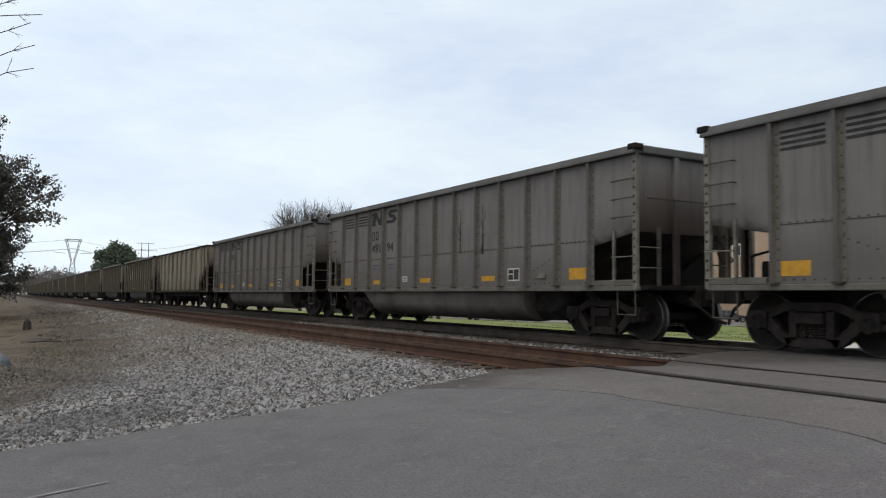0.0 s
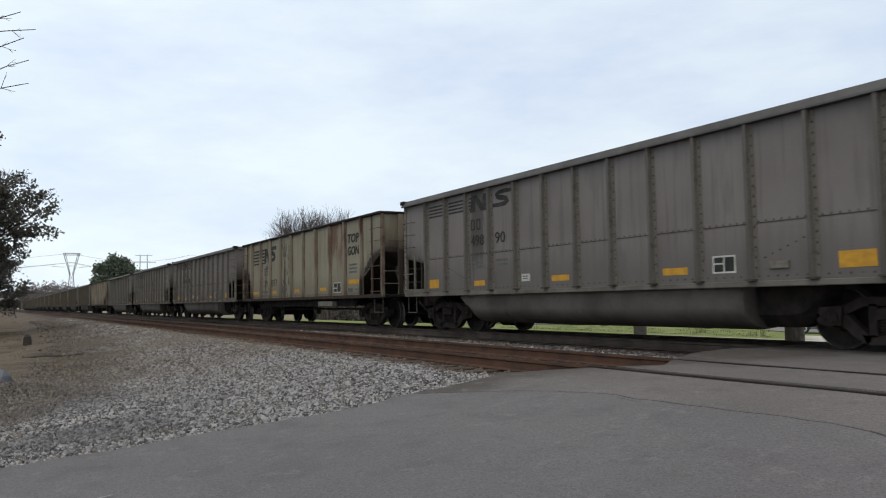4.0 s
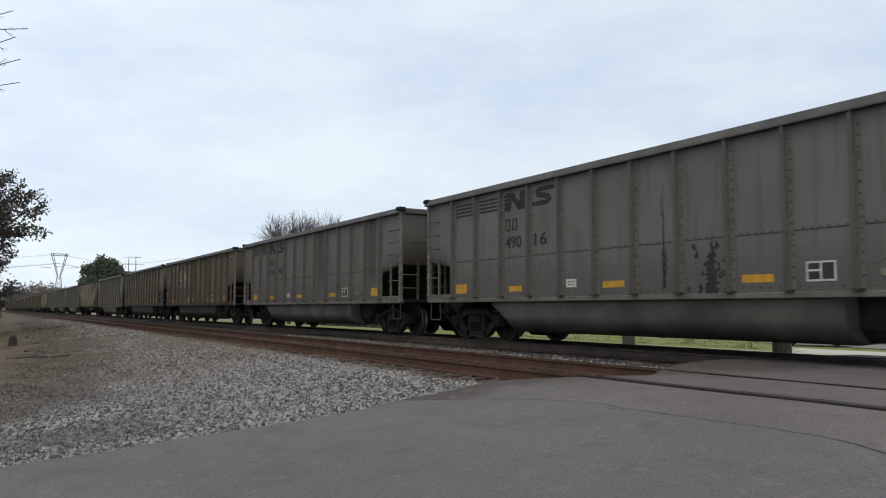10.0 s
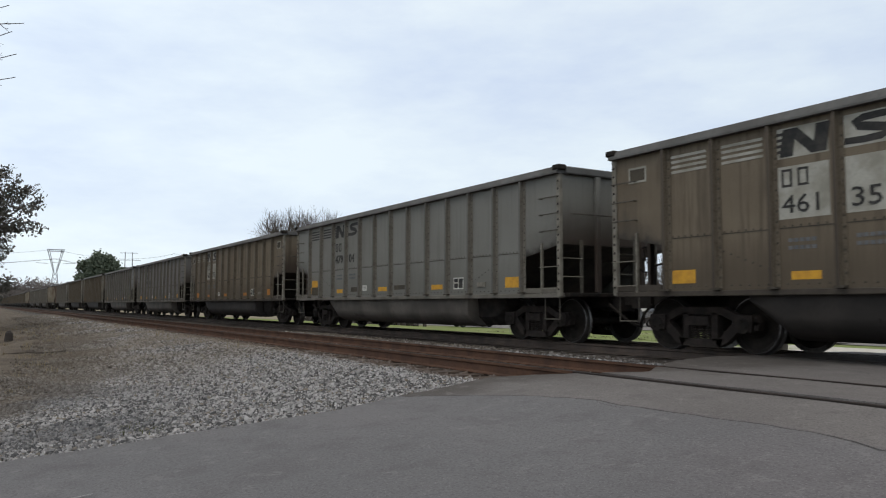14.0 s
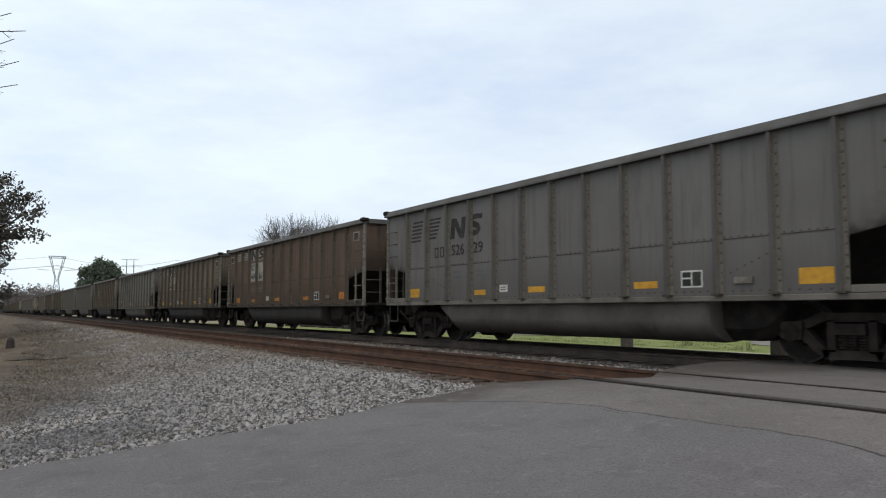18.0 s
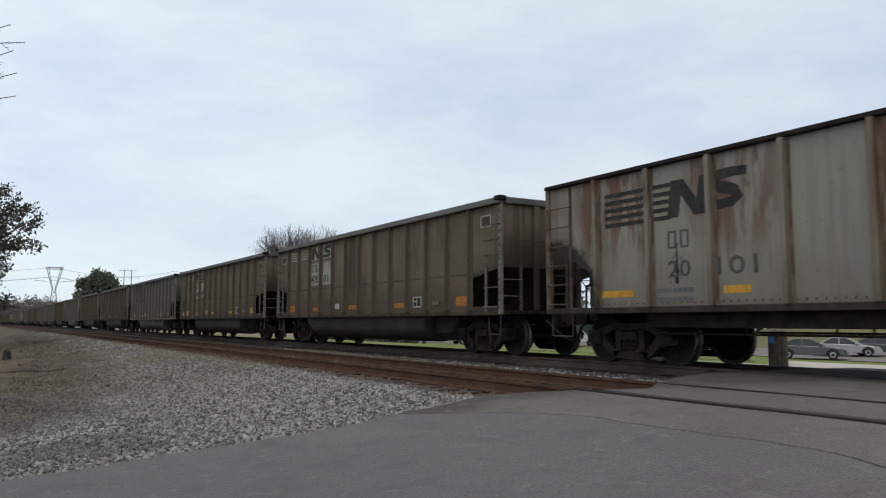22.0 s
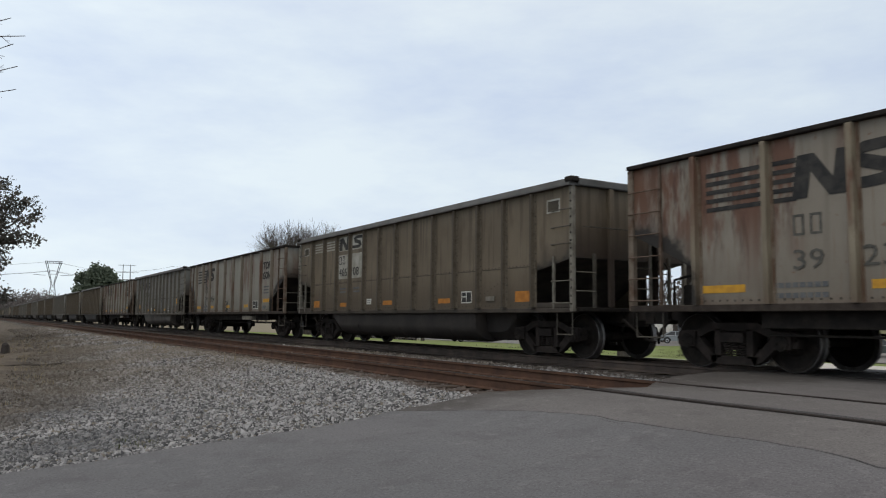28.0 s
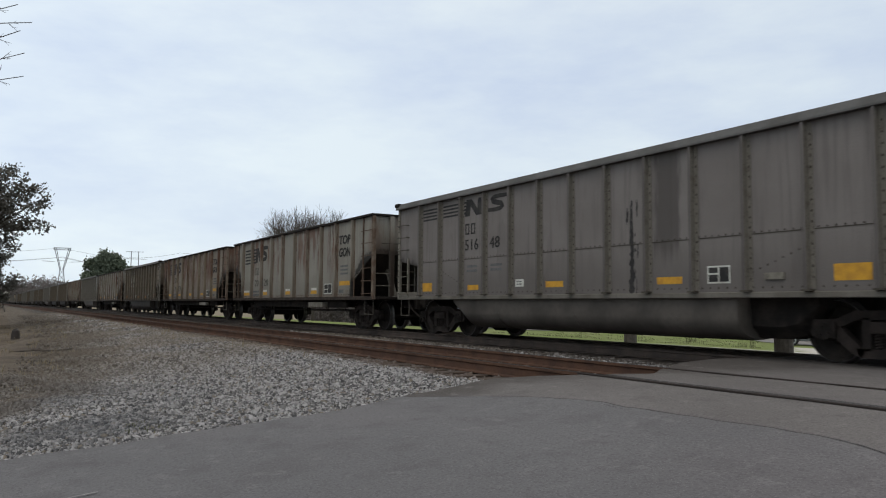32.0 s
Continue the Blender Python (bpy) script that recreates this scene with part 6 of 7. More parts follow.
def vehicle(kind, name, label, colour, m):
    """A parked car or pickup, nose to -x: body shell by stations, glass, wheels, lamps and bumpers."""
    car = thing(name, label, "vehicle", "parked vehicles", m)
    n = Nodes("car_paint_" + name, 0.3, 0.1)
    body_mat = n.done(n.mix(n.noise(3, 3), colour, tuple(v * 0.9 for v in colour)))
    body_mat.node_tree.nodes["Principled BSDF"].inputs["Coat Weight"].default_value = 0.4
    L, W = {"pickup": (5.7, 0.98), "small_pickup": (5.0, 0.88), "sedan": (4.7, 0.9)}[kind]
    prof = {"pickup": [(-0.5, 0.45), (-0.5, 0.95), (-0.47, 1.10), (-0.20, 1.20), (-0.20, 1.2), (0.12, 1.22), (0.48, 1.2), (0.5, 1.1), (0.5, 0.5)],
            "small_pickup": [(-0.5, 0.4), (-0.5, 0.8), (-0.46, 0.95), (-0.20, 1.03), (-0.2, 1.03), (0.12, 1.05), (0.48, 1.04), (0.5, 0.95), (0.5, 0.45)],
            "sedan": [(-0.48, 0.28), (-0.5, 0.55), (-0.47, 0.70), (-0.36, 0.80), (-0.2, 0.89), (0.25, 0.95), (0.43, 0.97), (0.5, 0.86), (0.49, 0.34)]}[kind]
    bm = bmesh.new()
    rings = []
    for y, inset in ((-W, 0.06), (-W * 0.97, 0.0), (W * 0.97, 0.0), (W, 0.06)):
        rings.append([bm.verts.new((u * (L - inset), y, v - (inset * 0.6 if v > 0.7 else -inset * 0.4))) for u, v in prof])
    for a, b in zip(rings[:-1], rings[1:]):
        for i in range(len(prof)):
            j = (i + 1) % len(prof)
            if (a[i].co - a[j].co).length > 1e-5:
                bm.faces.new((a[i], a[j], b[j], b[i]))
    bm.faces.new(rings[0][::-1])
    bm.faces.new(rings[-1])
    part("body", bm, body_mat, car)
    z0 = prof[4][1]
    roof = {"pickup": 1.88, "small_pickup": 1.62, "sedan": 1.42}[kind]
    a, b, c, d = {"pickup": (-0.20, -0.08, 0.10, 0.13), "small_pickup": (-0.20, -0.07, 0.08, 0.11), "sedan": (-0.22, -0.02, 0.2, 0.4)}[kind]
    bm = bmesh.new()
    lo = [bm.verts.new((u * L, s * W * 0.94, z0 - 0.02)) for s in (-1, 1) for u in (a, d)]
    hi = [bm.verts.new((u * L, s * W * 0.78, roof - 0.06)) for s in (-1, 1) for u in (b, c)]
    for q in ((lo[0], lo[1], hi[1], hi[0]), (lo[3], lo[2], hi[2], hi[3]), (lo[2], lo[0], hi[0], hi[2]), (lo[1], lo[3], hi[3], hi[1])):
        bm.faces.new(q)
    bm.faces.new((hi[0], hi[1], hi[3], hi[2]))
    part("glass_house", bm, M_GLASS, car, "dark window glass")
    bm = boxed(b * L - 0.05, c * L + 0.05, -W * 0.8, W * 0.8, roof - 0.07, roof, bevel=0.03)
    for s in (-1, 1):
        for u, v in ((a, b), (d, c), ((a + d) / 2, (b + c) / 2)):
            part("pillar", rod(bmesh.new(), (u * L, s * W * 0.945, z0 - 0.02), (v * L, s * W * 0.79, roof - 0.04), 0.05, 5), body_mat, car)
    part("roof", bm, body_mat, car)
    r = {"pickup": 0.40, "small_pickup": 0.35, "sedan": 0.33}[kind]
    for u in (-0.31, 0.29):
        for s in (-1, 1):
            bm = bmesh.new()
            lathe(bm, [(r * 0.62, -0.11), (r * 0.95, -0.11), (r, -0.07), (r, 0.07), (r * 0.95, 0.11), (r * 0.62, 0.11)], 20)
            w = part("wheel", bm, M_TYRE, car, "black tyre on a bright rim")
            w.matrix_basis = pose(u * L, s * (W - 0.08), r)
            part("rim", lathe(bmesh.new(), [(r * 0.2, s * 0.10), (r * 0.5, s * 0.125), (r * 0.6, s * 0.115), (r * 0.6, -s * 0.05)], 14), M_RIM, w)
            bm = bmesh.new()
            pts = [(u * L + (r + 0.1) * math.cos(t), (r + 0.1) * math.sin(t) + r) for t in [math.pi * k / 8 for k in range(9)]]
            prism(bm, pts, "y", *sorted((s * (W - 0.2), s * (W + 0.004))))
            part("wheel_arch", bm, M_TYRE, car)
    for s in (-1, 1):
        zl = prof[1][1] - 0.08
        part("headlight", boxed(-0.5 * L - 0.01, -0.5 * L + 0.15, *sorted((s * W * 0.55, s * W * 0.93)), zl - 0.09, zl + 0.06, bevel=0.02), M_LAMP, car)
        part("tail_light", boxed(0.5 * L - 0.1, 0.5 * L + 0.01, *sorted((s * W * 0.75, s * W * 0.95)), zl - 0.1, zl + 0.2, bevel=0.02), M_TAIL, car)
        part("mirror", boxed(a * L + 0.25, a * L + 0.4, *sorted((s * W, s * (W + 0.18))), z0 + 0.03, z0 + 0.2, bevel=0.03), body_mat, car)
    part("grille", boxed(-0.5 * L - 0.015, -0.5 * L + 0.1, -W * 0.5, W * 0.5, prof[1][1] - 0.22, prof[1][1] - 0.03, bevel=0.01), M_TYRE, car)
    for e in (-1, 1):
        part("bumper", boxed(*sorted((e * 0.46 * L, e * (0.5 * L + 0.06))), -W * 0.97, W * 0.97, prof[0][1] - 0.05, prof[0][1] + 0.17, bevel=0.03), M_RIM if kind == "pickup" else body_mat, car)
    return car


def parked(kind, name, label, colour, x, y, turn):
    return vehicle(kind, name, label, colour, pose(x, y, lot_height(x, y) if y > 47 else ground_height(x, y), 0, 0, turn))


def polar(turn, far):
    """A place at a bearing from the +y axis and a distance from the standing point."""
    return far * math.sin(radians(turn)), far * math.cos(radians(turn))


parked("pickup", "pickup_truck", "silver pickup truck parked on the street", (0.36, 0.35, 0.34), *polar(-56.5, 91), 82)
parked("pickup", "pickup_truck", "white full-size pickup truck parked on the lot", (0.7, 0.7, 0.7), *polar(-49.2, 84), -78)
parked("small_pickup", "pickup_truck", "small white pickup truck facing the line", (0.72, 0.72, 0.72), *polar(-46.2, 84), 66)
parked("pickup", "pickup_truck", "dark pickup truck parked behind the white ones", (0.03, 0.03, 0.032), *polar(-43.7, 100), 100)
parked("sedan", "sedan_car", "grey-blue sedan parked broadside on the lot", (0.2, 0.22, 0.235), *polar(-41.6, 95), 222)
parked("sedan", "sedan_car", "dark sedan parked behind the grey-blue one", (0.05, 0.05, 0.055), *polar(-39.5, 99), 240)
parked("sedan", "sedan_car", "dark grey sedan parked broadside beside the grass", (0.085, 0.088, 0.098), *polar(-33.4, 60), 213)
parked("sedan", "sedan_car", "silver sedan parked behind the dark grey one", (0.36, 0.36, 0.37), *polar(-31.2, 66), 209)
parked("sedan", "sedan_car", "dark green-grey sedan parked at the end of the row", (0.05, 0.062, 0.06), *polar(-29.2, 68), 213)


def yard_sign(x, y, turn, field, ink, label):
    sign = thing("yard_sign", label, "sign", "yard signs in the grass", pose(x, y, ground_height(x, y), 0, 0, turn))
    part("panel", boxed(-0.31, 0.31, -0.008, 0.008, 0.45, 0.92), field, sign)
    bm = bmesh.new()
    for k, (a, b, z0, z1) in enumerate(((-0.24, -0.14, 0.6, 0.76), (-0.11, -0.01, 0.6, 0.76), (0.02, 0.12, 0.6, 0.76), (0.15, 0.25, 0.6, 0.76), (-0.2, 0.2, 0.5, 0.54))):
        box(bm, a, b, -0.014, -0.0085, z0, z1)
    part("printing", bm, ink, sign)
    for x0 in (-0.2, 0.2):
        part("stake", rod(bmesh.new(), (x0, 0.015, -0.3), (x0, 0.015, 0.85), 0.006, 5), M_STEEL, sign)


M_BLUE = simple("sign_blue", (0.03, 0.12, 0.30), (0.03, 0.1, 0.26), 4)
yard_sign(*polar(-54.15, 38), 52, M_WHITE, M_GREYINK, "white yard sign with grey printing")
yard_sign(*polar(-53.2, 38), 50, M_BLUE, M_WHITE, "blue yard sign with white printing")


# grass bank at the foot of the building
M_BANK = leafage("bank_grass", (0.15, 0.15, 0.085), (0.20, 0.185, 0.115))


def bank_rise(x, y):
    f = min(1.0, max(0.0, (y - 68.0) / 5.0)) * min(1.0, max(0.0, (x + 57.0) / 4.0))
    return ground_z(x, y) + 0.03 + 1.9 * f * f * (3 - 2 * f) + 0.18 * noise.noise((x * 0.4, y * 0.7, 5)) * f


tagged(sheet("grass_bank", [-58 + 1.2 * i for i in range(75)], [68.0 + 0.5 * j for j in range(21)], bank_rise, M_BANK), "dull brown-green grass bank below the brick building", "grass", kind="structure")

# brick building beyond the lot
BX0, BX1, BY = -71.0, 34.0, 82.0
bz = ground_z(0, BY)
shop = thing("brick_building", "long tan brick building with a white gabled entrance bay", "building", m=pose(0, BY, bz))
part("wall", boxed(BX0, BX1, 0, 14, -0.3, 11.45), M_BRICK, shop)
part("coping", boxed(BX0 - 0.15, BX1 + 0.15, -0.15, 14.15, 11.45, 11.75, bevel=0.03), M_BRICK, shop, "brick parapet")
part("roof", boxed(BX0 + 0.3, BX1 - 0.3, 0.3, 13.7, 11.45, 11.55), M_CONC, shop)
bay = part("entrance_bay", prismed([(-60.2, -0.2), (-55.4, -0.2), (-55.4, 8.7), (-57.8, 9.9), (-60.2, 8.7)], "y", -1.6, -0.005), M_FASCIA, shop, "white gabled entrance bay")
for z in (1.2, 3.6, 6.0):
    for x in (-59.3, -57.8, -56.3):
        part("bay_window", boxed(x - 0.45, x + 0.45, -1.66, -1.59, z, z + 1.5), M_GLASS, bay)
part("downpipe", boxed(BX0 + 0.7, BX0 + 1.15, -0.14, -0.005, 0, 11.4, bevel=0.03), M_FASCIA, shop, "white downpipe")
for x in (-66.0, -51.6, -43.0, -34.0, -25.0, -16.0, -7.0, 2.0):
    for z in (4.4, 8.4):
        win = part("window", boxed(x - 0.55, x + 0.55, -0.05, 0.06, z, z + 1.3), M_GLASS, shop, "small white-framed window")
        bm = bmesh.new()
        for a, b, c, d in ((x - 0.67, x - 0.55, z - 0.12, z + 1.42), (x + 0.55, x + 0.67, z - 0.12, z + 1.42), (x - 0.55, x + 0.55, z + 1.3, z + 1.42), (x - 0.55, x + 0.55, z - 0.12, z)):
            box(bm, a, b, -0.09, 0.06, c, d)
        part("frame", bm, M_FASCIA, win)
hall = thing("white_hall", "long low white metal-clad hall beside the brick building", "building", m=pose(0, 106, ground_z(0, 106)))
part("wall", boxed(-118, -80.5, 0, 12, -0.3, 5.0), M_FASCIA, hall)
part("roof", boxed(-118.3, -80.2, -0.3, 12.3, 5.0, 5.25, bevel=0.03), M_STEEL, hall)
for x in (-115, -108, -101, -94, -87):
    part("door", boxed(x - 1.1, x + 1.1, -0.06, 0.03, 0.0, 3.2), M_STEEL, hall)
shed = thing("metal_shed", "low dark green metal building behind the street", "building", m=pose(-95, 62, ground_z(0, 62), 0, 0, 12))
part("wall", boxed(-16, 16, 0, 9, -0.3, 3.6), M_GREENWALL, shed)
part("roof", prismed([(-0.4, 3.6), (9.4, 3.6), (4.5, 5.0)], "x", -16.4, 16.4), M_STEEL, shed)
for x in (-11, -4, 3, 10):
    part("door", boxed(x - 1.5, x + 1.5, -0.06, 0.02, 0, 2.8), M_STEEL, shed)


# ---- trees ----
def branch(bm, twigs, p, d, length, r, depth, rnd, leaf, spread_by=0.75):
    """Grows limbs; thin ends go to the twig mesh, leaf places to the list."""
    n = 3
    q = p
    for k in range(n):
        d = (d + Vector((rnd.gauss(0, 0.12), rnd.gauss(0, 0.12), rnd.gauss(0.03, 0.08)))).normalized()
        q2 = q + d * (length / n)
        rod(twigs if r < 0.03 else bm, q, q2, r * (1 - 0.2 * k / n), 5 if r > 0.05 else 3, r * (1 - 0.2 * (k + 1) / n))
        q = q2
        if depth > 0 and k > 0:
            for _ in range(2 if depth > 2 else 1):
                side = Vector((rnd.gauss(0, 1), rnd.gauss(0, 1), rnd.gauss(0.25, 0.6))).normalized()
                branch(bm, twigs, q, (d * (1 - spread_by * 0.6) + side * spread_by).normalized(), length * rnd.uniform(0.55, 0.78), r * rnd.uniform(0.45, 0.6), depth - 1, rnd, leaf, spread_by)
        if depth == 0:
            leaf.append(q)
    if depth > 0:
        branch(bm, twigs, q, d, length * 0.75, r * 0.68, depth - 1, rnd, leaf, spread_by)


def leaf_mesh(name, spots, each, scatter, size, mat, seed, shape=1.0):
    r = np.random.default_rng(seed)
    c = np.repeat(np.array([tuple(s) for s in spots]), each, 0) + r.normal(0, scatter, (len(spots) * each, 3))
    n = len(c)
    u = r.normal(0, 1, (n, 3))
    u /= np.linalg.norm(u, axis=1)[:, None]
    v = np.cross(u, r.normal(0, 1, (n, 3)))
    v /= np.linalg.norm(v, axis=1)[:, None]
    s = size * r.uniform(0.6, 1.3, n)[:, None]
    pts = np.stack([c - u * s, c - v * s * 0.55 * shape, c + u * s, c + v * s * 0.55 * shape], 1).reshape(-1, 3)
    return mesh_from(name, [tuple(p) for p in pts], [(4 * i, 4 * i + 1, 4 * i + 2, 4 * i + 3) for i in range(n)], mat)


def tree(x, y, h, label, seed, depth=5, leaves=None, r=None, spread_by=0.75, trunk_share=0.3, lean=(0, 0)):
    rnd = random.Random(seed)
    t = thing("tree", label, "tree", m=pose(x, y, ground_height(x, y) - 0.1))
    bm, twigs, spots = bmesh.new(), bmesh.new(), []
    r = r or h * 0.022
    foot = Vector((0, 0, 0))
    up = Vector((lean[0] * h * trunk_share, lean[1] * h * trunk_share, h * trunk_share))
    rod(bm, foot, up, r * 1.25, 10, r)
    for k in range(4):
        d = Vector((rnd.gauss(lean[0], 0.5), rnd.gauss(lean[1], 0.5), 1)).normalized()
        branch(bm, twigs, up * rnd.uniform(0.85, 1.0), d, h * (1 - trunk_share) * 0.32, r * 0.6, depth - 1, rnd, spots, spread_by)
    part("trunk", bm, M_BARK, t)
    part("twig_crown", twigs, M_TWIG, t, "bare brown twigs")
    if leaves is not None:
        each, scatter, size, mat = leaves
        put_part("crown", leaf_mesh("crown", spots, each, scatter, size, mat, seed), t, "uneven leafy crown")
    return t


BARE, LEAFY = "leafless winter tree with a fine spread of twigs", "tree with sparse clumps of dry brown-green leaves"
for turn, far, h, seed, depth in ((-70.3, 85, 12.7, 3, 6), (-68.7, 88, 13.3, 4, 6), (-66.9, 104, 15.0, 5, 5), (-65.6, 110, 14.6, 6, 5)):
    tree(*polar(turn, far), h, BARE, seed, depth, spread_by=0.52, r=0.17)
tree(*polar(-93.6, 47), 6.6, LEAFY, 15, 6, (9, 0.12, 0.085, M_LEAF_DRY), trunk_share=0.05, spread_by=0.95)
tree(*polar(-95.7, 44), 12.8, LEAFY, 11, 6, (12, 0.14, 0.10, M_LEAF_DRY), trunk_share=0.08, spread_by=0.8)
tree(*polar(-93.0, 62), 15.5, BARE, 12, 6)
tree(*polar(-42.6, 100), 9.5, BARE, 8, 5, spread_by=0.6, r=0.16)
tree(*polar(-44.6, 104), 10.5, BARE, 9, 5, spread_by=0.6, r=0.16)
tree(*polar(-35.6, 90), 7.0, BARE, 10, 5, spread_by=0.7, r=0.1)


def bough(twigs, start, end, rnd, r, droop):
    """One long limb that thins towards its tip, with forked side twigs."""
    a, b = Vector(start), Vector(end)
    n, pts = 14, []
    for k in range(n + 1):
        f = k / n
        pts.append(a.lerp(b, f) + Vector((0, rnd.gauss(0, 0.05), droop * math.sin(math.pi * f) + rnd.gauss(0, 0.05))))
    for k in range(n):
        f = k / n
        rod(twigs, pts[k], pts[k + 1], r * (1 - 0.72 * f), 4, r * (1 - 0.72 * (k + 1) / n))
        if k > 2:
            ahead = (pts[k + 1] - pts[k]).normalized()
            for side in ((1, -1) if k % 2 else (1,)):
                d = (ahead * 0.8 + Vector((rnd.gauss(0, 0.2), rnd.gauss(0, 0.4), side * rnd.uniform(0.25, 0.8)))).normalized()
                long = rnd.uniform(0.35, 0.95) * (1.15 - 0.6 * f)
                mid = pts[k] + d * long * 0.5
                tip = mid + (d + Vector((rnd.gauss(0, 0.2), 0, rnd.gauss(0.1, 0.25)))).normalized() * long * 0.5
                rod(twigs, pts[k], mid, 0.011, 3, 0.008)
                rod(twigs, mid, tip, 0.008, 3, 0.005)
                rod(twigs, mid, mid + (d + Vector((0, rnd.gauss(0, 0.3), rnd.choice((-0.7, 0.7))))).normalized() * long * 0.35, 0.007, 3, 0.004)


oak = thing("tree", "leafless winter tree whose thin boughs hang over the bank", "tree", m=pose(*polar(-108, 26), ground_height(*polar(-108, 26)) - 0.1))
rnd = random.Random(14)
oak_bark, oak_twigs, ends = bmesh.new(), bmesh.new(), []
rod(oak_bark, (0, 0, 0), (0.2, 0.1, 6.0), 0.34, 12, 0.25)
for k in range(4):
    branch(oak_bark, oak_twigs, Vector((0.2, 0.1, 5.8)), Vector((rnd.gauss(0, 0.5), -abs(rnd.gauss(0.5, 0.3)), 1)).normalized(), 2.6, 0.13, 4, rnd, ends)
foot = Vector((*polar(-108, 26), ground_height(*polar(-108, 26)) - 0.1))
for turn, lift, root, bend in ((-87.95, 18.25, 5.4, 0.5), (-88.6, 17.5, 5.2, -0.2), (-88.9, 18.9, 5.7, 0.3), (-88.25, 16.2, 4.8, -0.35), (-88.6, 14.6, 4.4, -0.2), (-90.2, 10.8, 3.9, 0.2)):
    tip = Vector((*polar(turn, 25.5), EYE_Z + 25.5 * math.tan(radians(lift))))
    bough(oak_twigs, (0.15, 0.1, root), tip - foot, rnd, 0.045, bend)
part("trunk", oak_bark, M_BARK, oak)
part("twig_crown", oak_twigs, M_TWIG, oak, "bare brown twigs")

# round evergreen far down the line
rx, ry = polar(-82.9, 250)
rnd = random.Random(21)
t = thing("tree", "dense dark green round-headed evergreen tree", "tree", m=pose(rx, ry, -2))
bm = bmesh.new()
rod(bm, (0, 0, 0), (0, 0, 9), 0.5, 9, 0.3)
for k in range(12):
    a = k * 2.4
    rod(bm, (0, 0, 4.5 + 0.35 * k), (4.2 * math.cos(a), 4.2 * math.sin(a), 8.5 + 0.35 * k), 0.16, 5, 0.05)
part("trunk", bm, M_BARK, t)
spots = []
for k in range(520):
    d = Vector((rnd.gauss(0, 1), rnd.gauss(0, 1), rnd.gauss(0, 1))).normalized()
    lump = 1 + 0.22 * noise.noise(d * 2.2)
    cx, cz, w, h = ((0.4, 13.6, 3.7, 4.2), (-2.7, 11.8, 3.6, 3.9), (3.4, 11.4, 3.4, 3.4), (2.0, 13.4, 3.4, 3.2), (-0.8, 9.8, 4.8, 3.0))[k % 5]
    spots.append(Vector((0.4 * cx, cx, cz)) + Vector((d.x * w, d.y * w, d.z * h)) * lump * rnd.uniform(0.5, 1.0) ** 0.5)
put_part("crown", leaf_mesh("crown", spots, 30, 0.6, 0.36, M_LEAF_DARK, 5, 1.6), t, "dense dark green crown")

# far woods: one mass of bare crowns along the horizon
def woods(name, x0, x1, y0, y1, n, h, seed):
    r = random.Random(seed)
    spots, bm = [], bmesh.new()
    for k in range(n):
        x, y, hh = r.uniform(x0, x1), r.uniform(y0, y1), h * r.uniform(0.6, 1.1)
        rod(bm, (x, y, -2), (x, y, hh * 0.6), 0.25, 4, 0.1)
        for j in range(16):
            spots.append((x + r.gauss(0, hh * 0.16), y + r.gauss(0, hh * 0.16), hh * r.uniform(0.25, 1.0) - 2))
    stand = tagged(part(name, bm, M_TWIG, None), "grey-brown leafless woods on the horizon", "woods", kind="stuff")
    put_part("crowns", leaf_mesh("crowns", spots, 14, h * 0.055, h * 0.03, M_WOODS, seed, 1.3), stand)


woods("far_woods", -1000, -750, -70, 80, 300, 19, 31)
woods("far_woods", -760, -560, 18, 56, 60, 19, 32)
woods("far_woods", -420, -120, 110, 170, 120, 11, 33)
woods("far_woods", -120, 120, 90, 140, 90, 10, 34)
woods("brush", -96, -73, 36, 43, 140, 3.6, 36)
woods("far_woods", -330, -60, -90, -14, 130, 12, 35)


# ---- pylons and their lines ----
def strut(bm, p, q, r=0.16):
    rod(bm, p, q, r * 1.5, 4)


